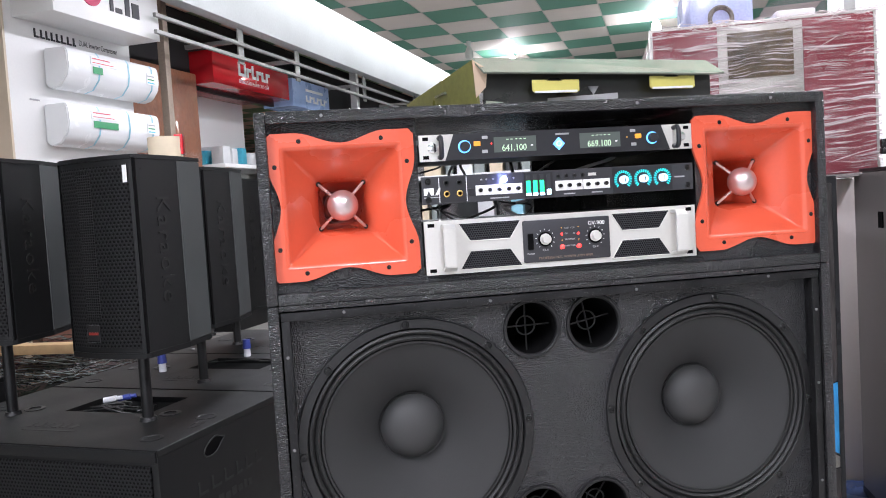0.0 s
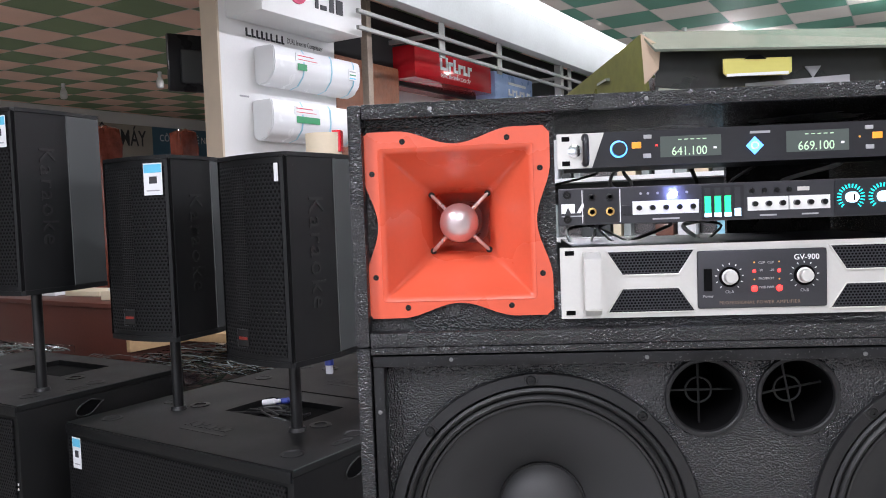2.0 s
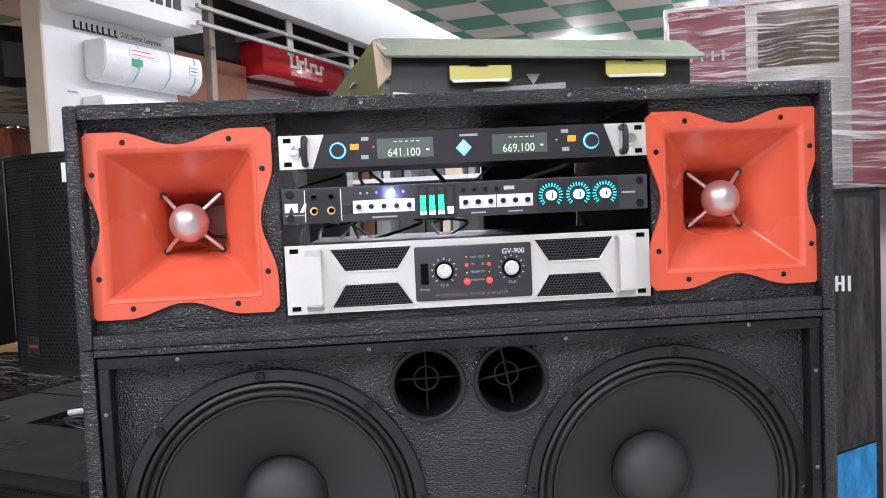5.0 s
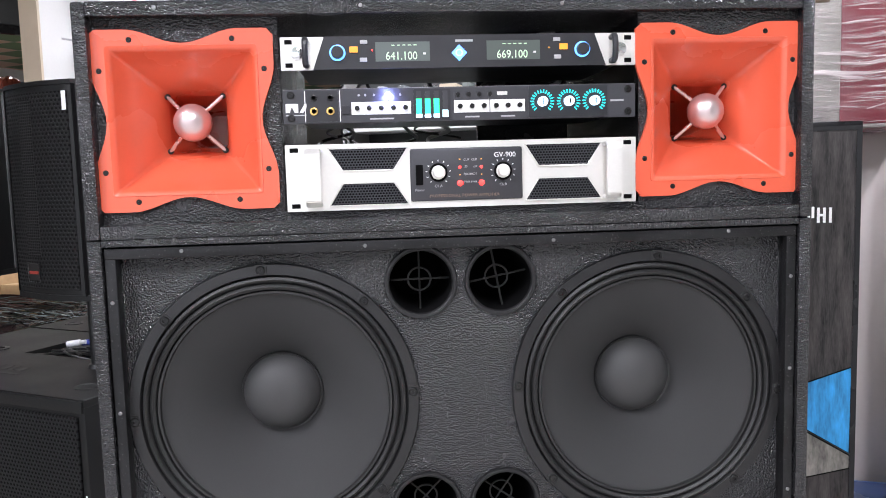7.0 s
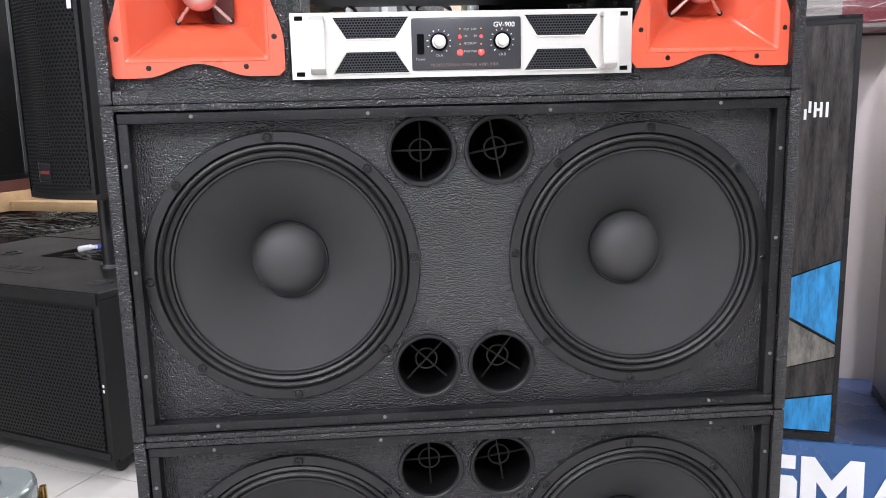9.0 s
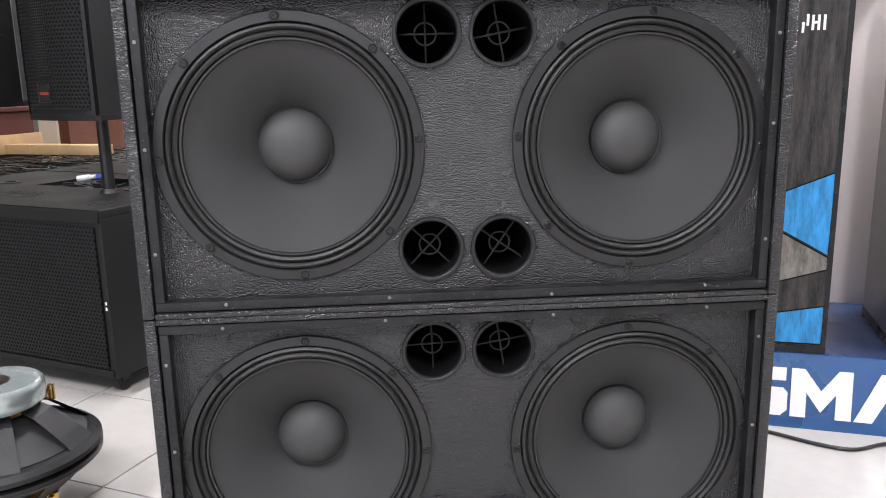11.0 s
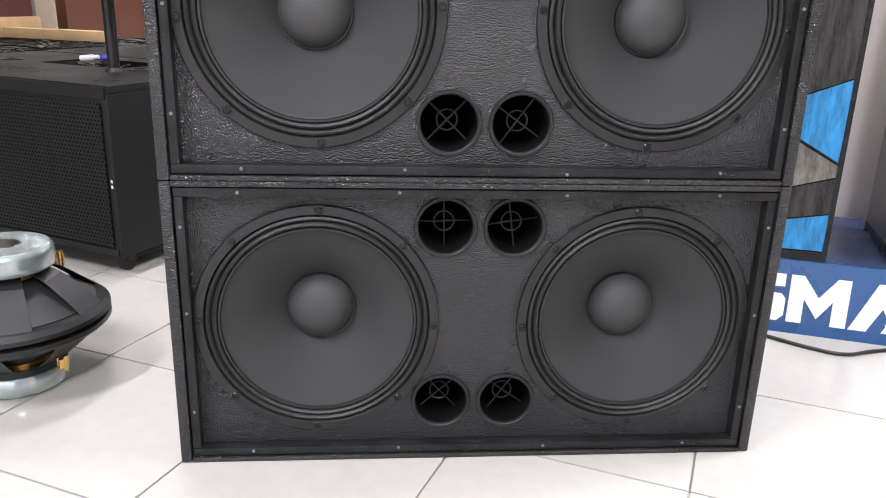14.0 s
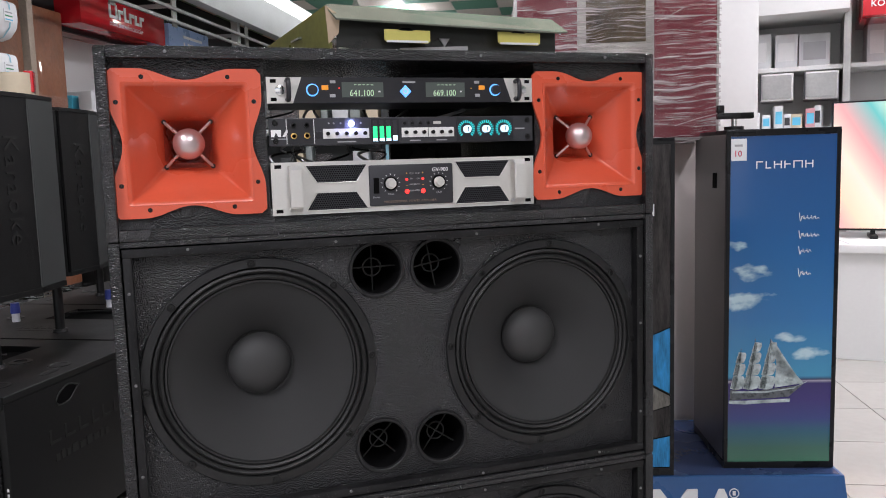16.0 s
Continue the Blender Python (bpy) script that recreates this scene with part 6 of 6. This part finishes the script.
for zc, n in ((.925, 5), (.875, 5), (.83, 3), (.765, 3)):
    x, cal = .205, B()
    for i in range(n):
        tall = .015 if i == 0 else .007
        k = [(x, .0015, zc + tall), (x + .004, .0015, zc - tall * .6), (x + .008, .0015, zc + tall * rr.uniform(.1, .7)), (x + .0125, .0015, zc - .002)]
        tube(cal, curve_pts(k, 4), .0011 if i == 0 else .0008, 5)
        x += .0105 if i else .0125
    part("script_word", cal, WHITEINK, door, "white brush script as plain strokes", smooth=False)

tb2 = tower(pose(1.068, 1.977, 0, 0, 0, -21.2), .32, .1865, 1.155, "tall dispenser with a dark and blue abstract picture")
d2 = part("picture_door", box(B(), .0112, .3088, .002, .0118, .205, 1.1438), BROWNPRINT, tb2, "dark printed picture door", smooth=False)
for pts, mt in (([(.02, .5), (.3085, .625), (.3085, .43), (.18, .5), (.05, .44)], BLUEPRINT), ([(.0115, .42), (.18, .495), (.3085, .425), (.3085, .395), (.2, .36), (.0115, .40)], STONEPRINT), ([(.0115, .206), (.3085, .21), (.3085, .305), (.14, .27), (.0115, .25)], BLUEPRINT), ([(.0115, .33), (.15, .36), (.1, .385), (.0115, .38)], BLUEPRINT)):
    pp = part("printed_patch", prism(B(), pts, .0011, .0021), mt, d2, smooth=False)
    ol = [Vector((x, .0012, z)) for x, z in pts]
    part("outline", tube(B(), ol + ol[:1], .0016, 5), INSIDE, pp)
wm = B()
for x, z0_, z1_ in ((.214, .94, .963), (.223, .955, .98), (.234, .945, .978), (.246, .945, .978), (.258, .945, .978)):
    box(wm, x, x + .0055, .001, .002, z0_, z1_)
box(wm, .2395, .246, .001, .002, .959, .9645)
part("wordmark", wm, WHITEINK, d2, "white wordmark as plain strokes", smooth=False)

fr = thing("refrigerator", TW @ Matrix.Translation((-.5, .5, 0)), "pale grey refrigerator standing behind the towers", "refrigerator")
part("body", box(B(), 0, .72, 0, .55, 0.02, 1.155, bevel=.01), FRIDGE, fr)
part("foot", box(B(), .03, .69, .03, .52, 0, .02), RUBBER, fr, smooth=False)
part("edge_panel", box(B(), .722, .80, -.01, .4, 0, 1.155), TOWERSIDE, fr, smooth=False)

wmach = thing("washing_machine", pose(1.094, 2.328, 1.157, 0, 0, -21.1), "maroon washing machine wrapped in clear stretch film", "washing machine")
part("body", box(B(), 0, .635, .012, .5, .0, .485, bevel=.02), MAROON, wmach)
part("front_trim", box(B(), -.004, .641, .0, .0115, .002, .488, bevel=.005), SILVERTRIM, wmach)
part("front_panel", box(B(), .006, .630, -.006, -.0005, .012, .478, bevel=.005), MAROON, wmach, "maroon glossy front panel")
wf = part("window_frame", box(B(), .195, .435, -.011, -.0065, .02, .474, bevel=.004), SILVERTRIM, wmach, "silver window surround")
part("window_glass", box(B(), .222, .408, -.016, -.0115, .315, .452, bevel=.002), GLASS, wf, "dark bronze window glass")
bar_ = B()
x = .06
for i in range(4):
    box(bar_, x, x + .006, -.0072, -.0058, .345, .37)
    box(bar_, x + .006, x + .02, -.0072, -.0058, .355, .36)
    x += .026
part("wordmark", bar_, GREYINK, wmach, "pale wordmark as plain strokes", smooth=False)


def film_skin(w, h, seed):
    """Stretch film in taut, wrinkled bands."""
    bm = B()
    nx, nz = 60, 90
    vs = []
    for j in range(nz + 1):
        row = []
        for i in range(nx + 1):
            x, z = w * i / nx, h * j / nz
            y = -.022 + .006 * noise.noise((x * 5, z * 26 + x * 7, seed)) + .004 * noise.noise((x * 14, z * 70 - x * 12, seed + 3))
            row.append(bm.verts.new((x, y, z)))
        vs.append(row)
    for j in range(nz):
        for i in range(nx):
            bm.faces.new((vs[j][i], vs[j][i + 1], vs[j + 1][i + 1], vs[j + 1][i]))
    return bm


part("stretch_film", film_skin(.64, .485, 2), CREASED, wmach, "wrinkled clear stretch film", m=pose(-.002, -.003, .002))
# thin pale strands laid on as highlights of the film creases
lo = B()
rr = random.Random(14)
for i in range(26):
    x, z = rr.choice((rr.uniform(0, .17), rr.uniform(.42, .62), rr.uniform(.43, .62), rr.uniform(0, .6))), rr.uniform(.005, .478)
    if .2 < x < .43 and .3 < z < .46:
        continue
    l = min(rr.uniform(.03, .16), .632 - x)
    a = rr.gauss(.04 + .25 * math.sin(z * 21), .1)
    z1 = max(.004, min(.48, z + l * a))
    tube(lo, [(x, -.0285, z), (x + l * .5, -.031, (z + z1) / 2 + rr.uniform(-.003, .003)), (x + l, -.0285, z1)], rr.choice((.0003, .0005, .0008)), 4)
for i in range(60):
    x, z = rr.uniform(0, .62), rr.uniform(.468, .49)
    tube(lo, [(x, -.026, z), (x + .012, -.03, z + rr.uniform(-.012, .01)), (x + rr.uniform(.015, .05), -.024, z + rr.uniform(-.01, .008))], rr.choice((.0008, .0015)), 4)
cr = part("film_creases", lo, FILMEDGE, wmach, "pale strands painting the glints on film creases")
cr["kind"] = "stuff"
pk = thing("packed_bag", pose(1.33, 2.42, 1.644, 0, 0, -15), "lilac printed pack lying on the washing machine", "pack")
part("bag", box(B(), -.05, .16, 0, .2, 0, .16, bevel=.03), mk("lilac_film", (.4, .45, .68), .25, vary=.3, scale=9, bump=.1, coat=.3), pk)
part("printed_ring", tube(B(), [(.05 + .035 * math.cos(2 * math.pi * i / 24), -.002, .05 + .035 * math.sin(2 * math.pi * i / 24)) for i in range(25)], .008, 6), STONEPRINT, pk)
pk2 = thing("packed_bag", pose(1.52, 2.33, 1.644, 0, 0, -21), "clear film bag lying on the washing machine", "pack")
part("bag", box(B(), -.02, .16, 0, .2, 0, .09, bevel=.03), WRAP, pk2)
part("contents", box(B(), .01, .13, .03, .17, .004, .06, bevel=.01), WHITEBOX, pk2)
solo("film_scrap", tube(B(), curve_pts([(1.02, 1.99, 1.165), (1.12, 1.93, 1.2), (1.2, 1.92, 1.19), (1.25, 1.94, 1.165)], 8), .012, 10), WRAP, Matrix(), "crumpled clear film over the tower top", "film")
clip = thing("tripod_clip", TW @ pose(.05, .1, 1.18), "small black clamp standing on the tower", "clamp")
part("base", cyl(B(), (0, 0, 0), (0, 0, .012), .028, n=20), BLACKSCREW, clip)
part("stem", cyl(B(), (0, 0, .012), (0, 0, .05), .008, n=12), CHROME, clip)
part("jaw", box(B(), -.05, .055, -.012, .012, .034, .052, bevel=.004), BLACKSCREW, clip)
part("lever", box(B(), -.05, -.03, -.01, .01, .052, .075, bevel=.004), BLACKSCREW, clip)

solo("white_column", box(B(), -.1, .1, -.1, .1, 0, H, bevel=.006), WALLW, pose(2.32, 2.86, 0, 0, 0, -26), "white square column", "column")

# ---- bright showroom beyond the towers ----
SR = pose(3.73, 4.04, 0, 0, 0, -42)
wsh = thing("display_shelf", SR, "white wall shelf unit crowded with small appliances", "shelf unit")
part("back_panel", box(B(), -.6, 2.6, .5, .56, 0, 2.6), BOARDW, wsh, smooth=False)
part("shelf_board", box(B(), -.6, 2.6, .0, .5, 1.22, 1.26, bevel=.004), BOARDW, wsh)
part("shelf_board", box(B(), -.6, 2.6, .12, .5, 1.62, 1.65, bevel=.004), BOARDW, wsh)
part("plinth_board", box(B(), -.6, 2.6, .05, .5, .0, .5, bevel=.004), BOARDW, wsh)
for x in (-.6, .28, 1.2, 2.56):
    part("upright", box(B(), x, x + .04, .06, .5, .5, 2.4), STEELBAR if x > 0 else BOARDW, wsh, smooth=False)
hb = part("header_sign", box(B(), -.6, .3, -.1, .5, 1.95, 2.4, bevel=.005), BOARDW, wsh, "white header sign")
hbm = B()
for x in (-.2, -.13, -.06, .01):
    box(hbm, x, x + .02, -.104, -.1, 2.06, 2.14)
    box(hbm, x + .02, x + .05, -.104, -.1, 2.06, 2.08)
part("header_bars", hbm, SIGNDARK, hb, "dark emblem strokes", smooth=False)
part("header_disc", cyl(B(), (.1, -.104, 2.18), (.1, -.1, 2.18), .05, n=24), YELLOWTAB, hb)
rs = part("red_header", box(B(), .36, 2.6, -.2, .4, 1.88, 2.4, bevel=.005), SIGNRED, wsh, "red header sign")
letters("header_text", "KOREA TECHNOLOGY", .05, WHITEINK, rs, pose(.4, -.203, 1.93))
rr = random.Random(33)
for row, (zz, y0, hmax) in enumerate(((1.261, .08, .26), (1.651, .16, .24))):
    x = -.5
    while x < 1.7:
        w, hgt = (rr.uniform(.035, .095), rr.uniform(.06, hmax * .6)) if row == 0 else (rr.uniform(.1, .2), rr.uniform(.2, .29))
        if not (.2 < x + w / 2 < .4):
            mt = rr.choice((WHITEBOX, WHITEBOX, PAPER, CARDBOX, STEELBAR, PINKBOX, WHITEBOX)) if row == 0 else rr.choice((WHITEBOX, PAPER, STEELBAR))
            t = thing("small_appliance", SR @ pose(x + w / 2, y0 + .1, zz, 0, 0, rr.uniform(-8, 8)), "small boxed appliance on a white shelf", "appliance", "shelf appliances")
            part("carton", box(B(), -w / 2, w / 2, -.08, .08, 0, hgt, bevel=.006), mt, t)
            part("front_print", box(B(), -w * .36, w * .36, -.0825, -.0802, hgt * .2, hgt * .75), rr.choice((TAGBLUE, GREYINK, SIGNDARK, WHITEINK, CARDBOX)) if row == 0 else rr.choice((GREYINK, WHITEINK, STEELBAR)), t, smooth=False)
        x += w + rr.uniform(.003, .016)
for x in (-.46, -.2, .06):
    t = thing("wall_cabinet", SR @ pose(x, .1, 1.44), "small white glass-fronted display cabinet under a shelf", "cabinet", "hanging display cabinets")
    part("case", box(B(), 0, .2, .02, .3, 0, .172, bevel=.004), BOARDW, t)
    part("door", box(B(), .012, .188, .012, .0195, .012, .16), STEELBAR, t, "glass door", smooth=False)
    part("door_edge", box(B(), .0, .01, .008, .0195, .0, .172), SIGNDARK, t, smooth=False)
hd2 = thing("desk_appliance", SR @ pose(.31, .06, 1.261), "white ventilated appliance with grey louvres", "appliance")
part("case", box(B(), -.08, .1, 0, .2, 0, .14, bevel=.01), ACWHITE, hd2)
for z in (.04, .075, .11):
    part("louvre", box(B(), -.06, .08, -.003, 0, z - .012, z + .004), SPKSIDE, hd2, smooth=False)
tbl = thing("display_table", SR @ pose(.9, -.55, 0), "long white display table", "table")
part("top", box(B(), -.7, 1.6, -.35, .4, .575, .62, bevel=.006), BOARDW, tbl)
part("front_panel", box(B(), -.68, 1.58, -.3, -.27, 0, .575), BOARDW, tbl, smooth=False)
for x in (-.66, 1.52):
    part("leg", box(B(), x, x + .05, .3, .35, 0, .575), BOARDW, tbl, smooth=False)


def stripes():
    m = bpy.data.materials.new("striped_screen_picture")
    m.use_nodes = True
    n, l = m.node_tree.nodes, m.node_tree.links
    b = n["Principled BSDF"]
    tc = n.new("ShaderNodeTexCoord")
    mp = n.new("ShaderNodeMapping")
    mp.inputs["Rotation"].default_value = (0, radians(-58), 0)
    l.new(tc.outputs["Object"], mp.inputs[0])
    s = n.new("ShaderNodeSeparateXYZ")
    l.new(mp.outputs[0], s.inputs[0])
    z = n.new("ShaderNodeMapRange")
    l.new(s.outputs["Z"], z.inputs[0])
    z.inputs[1].default_value, z.inputs[2].default_value = -.5, .75
    r = n.new("ShaderNodeValToRGB")
    r.color_ramp.interpolation = "LINEAR"
    e = r.color_ramp.elements
    e[0].color, e[1].color = (.7, .25, .3, 1), (.75, .6, .35, 1)
    for p, c in ((.12, (.8, .55, .4, 1)), (.22, (.7, .62, .5, 1)), (.32, (.6, .3, .3, 1)), (.42, (.1, .4, .38, 1)), (.52, (.6, .65, .5, 1)), (.62, (.75, .4, .2, 1)), (.75, (.4, .5, .3, 1)), (.88, (.65, .3, .35, 1))):
        e.new(p).color = c
    l.new(z.outputs[0], r.inputs[0])
    l.new(r.outputs[0], b.inputs["Base Color"])
    l.new(r.outputs[0], b.inputs["Emission Color"])
    b.inputs["Emission Strength"].default_value = 0.75
    b.inputs["Roughness"].default_value = 0.2
    return m


scr = thing("television", SR @ pose(.82, -.52, .6205), "large television showing pastel stripes on a white table", "television")
part("case", box(B(), -.62, .62, 0, .05, .04, .76, bevel=.008), BLACKGLOSS, scr)
part("screen", box(B(), -.61, .61, -.003, -.0002, .052, .75), stripes(), scr, smooth=False)
for x in (-.4, .4):
    part("foot", box(B(), x - .02, x + .02, -.08, .12, 0, .02, bevel=.004), BLACKGLOSS, scr)
    part("foot_stem", box(B(), x - .012, x + .012, .01, .035, .02, .045), BLACKGLOSS, scr, smooth=False)
solo("price_card", box(B(), -.16, .16, -.1, .1, 0, .004), PAPER, SR @ pose(.42, -.75, .6205, 0, 0, 12), "white price card on the table", "card")

# ---- on the floor ----
def bare_driver(c):
    """Two bare woofers face to face, magnets out."""
    t = thing("bare_woofer_pair", c, "two bare woofers set face to face on the floor", "woofer")
    UP = pose(0, 0, 0, -90, 0, 0)
    for s in (0, 1):
        flip = UP if s == 0 else pose(0, 0, .335, 90, 0, 0)
        mg = part("magnet", lathe(B(), [(0, 0), (.088, 0), (.095, .006), (.097, .014), (.097, .045), (.094, .05), (.07, .052), (.06, .06)], 48), MAGNET, t, "grey rubber-covered magnet", m=flip)
        part("back_plate", lathe(B(), [(0, -.0008), (.035, -.0008), (.036, .001)], 32), CHROME, mg)
        part("coil", lathe(B(), [(.06, .052), (.066, .054), (.066, .07), (.06, .072)], 40), COPPER, mg)
        part("basket_cone", lathe(B(), [(.068, .07), (.11, .1), (.165, .138)], 64), RUBBER, mg)
        for i in range(6):
            a = radians(20 + 60 * i)
            sp = B()
            ca, sa = math.cos(a), math.sin(a)
            pr_ = [(.062, .052), (.1, .072), (.15, .118), (.182, .152)]
            vs = []
            for r, d in pr_:
                w = .022 + .02 * (r / .18)
                vs.append([sp.verts.new((r * ca - q * sa, -d - k, r * sa + q * ca)) for q, k in ((-w, 0), (w, 0), (w * .8, .006), (-w * .8, .006))])
            for p, q in zip(vs, vs[1:]):
                for j in range(4):
                    sp.faces.new((p[j], p[(j + 1) % 4], q[(j + 1) % 4], q[j]))
            bmesh.ops.recalc_face_normals(sp, faces=sp.faces[:])
            part("basket_spoke", sp, CASTING, mg, smooth=False)
        part("rim", lathe(B(), [(.165, .14), (.182, .142), (.192, .152), (.1925, .162), (.18, .1665), (.16, .1665), (.16, .15), (.165, .14)], 72), CASTING, mg)
        for a in (-25, 155):
            tm = B()
            ca, sa = math.cos(radians(a)), math.sin(radians(a))
            cyl(tm, (.108 * ca, -.04, .108 * sa), (.108 * ca, -.075, .108 * sa), .007, n=12)
            cyl(tm, (.108 * ca + .012 * sa, -.05, .108 * sa - .012 * ca), (.108 * ca + .012 * sa, -.072, .108 * sa - .012 * ca), .006, n=12)
            box(tm, .098 * ca - .006, .098 * ca + .006, -.07, -.05, .098 * sa - .006, .098 * sa + .006)
            part("terminal", tm, GOLD, mg, "gilt spring terminal")
    return t


bare_driver(pose(-.458, 1.652, 0, 0, 0, 12) @ Matrix.Diagonal((.97, .97, .88, 1)))
solo("floor_cable", tube(B(), curve_pts([(.9, 1.9, .005), (1.05, 1.93, .005), (1.2, 1.855, .005), (1.3, 1.765, .005), (1.37, 1.724, .005), (1.45, 1.74, .005), (1.54, 1.745, .005), (1.66, 1.70, .005), (1.8, 1.64, .005), (2.05, 1.62, .005)], 8), .0045, 8), CABLEM, Matrix(), "thin black cable lying across the tiles", "cable")

# floor tiles, each one set in its joint
TS, GAP = 0.413, 0.0022
bm = box(B(), GAP, TS - GAP, GAP, TS - GAP, -.0065, 0.0)
tile_me = mesh_of(bm, "tile", TILE)
near = set()
for i in range(-3, 17):
    for j in range(-4, 12):
        x, y = 1.923 + TS * i, -4.356 + TS * j
        w = ROOM @ Vector((x, y, 0))
        if -1.6 < w.x < 4.6 and .9 < w.y < 5.2 and len(near) < 290:
            near.add((i, j))
            o = new("tile", tile_me)
            o.parent = floor
            o.matrix_basis = pose(x, y, 0)
verts, faces = [], []
for i in range(-25, 20):
    for j in range(-20, 40):
        x, y = 1.923 + TS * i, -4.356 + TS * j
        if (i, j) in near or not (XL < x < XR - TS and YN < y < YF - TS):
            continue
        b0 = len(verts)
        a, b, c, d = x + GAP, x + TS - GAP, y + GAP, y + TS - GAP
        verts += [(a, c, 0), (b, c, 0), (b, d, 0), (a, d, 0), (a, c, -.006), (b, c, -.006), (b, d, -.006), (a, d, -.006)]
        faces += [(b0, b0 + 1, b0 + 2, b0 + 3), (b0, b0 + 4, b0 + 5, b0 + 1), (b0 + 1, b0 + 5, b0 + 6, b0 + 2), (b0 + 2, b0 + 6, b0 + 7, b0 + 3), (b0 + 3, b0 + 7, b0 + 4, b0)]
me = bpy.data.meshes.new("far_tiles")
me.from_pydata(verts, [], faces)
me.materials.append(TILE)
ft = new("far_tiles", me)
ft.parent = floor
tagged(ft, kind="stuff")
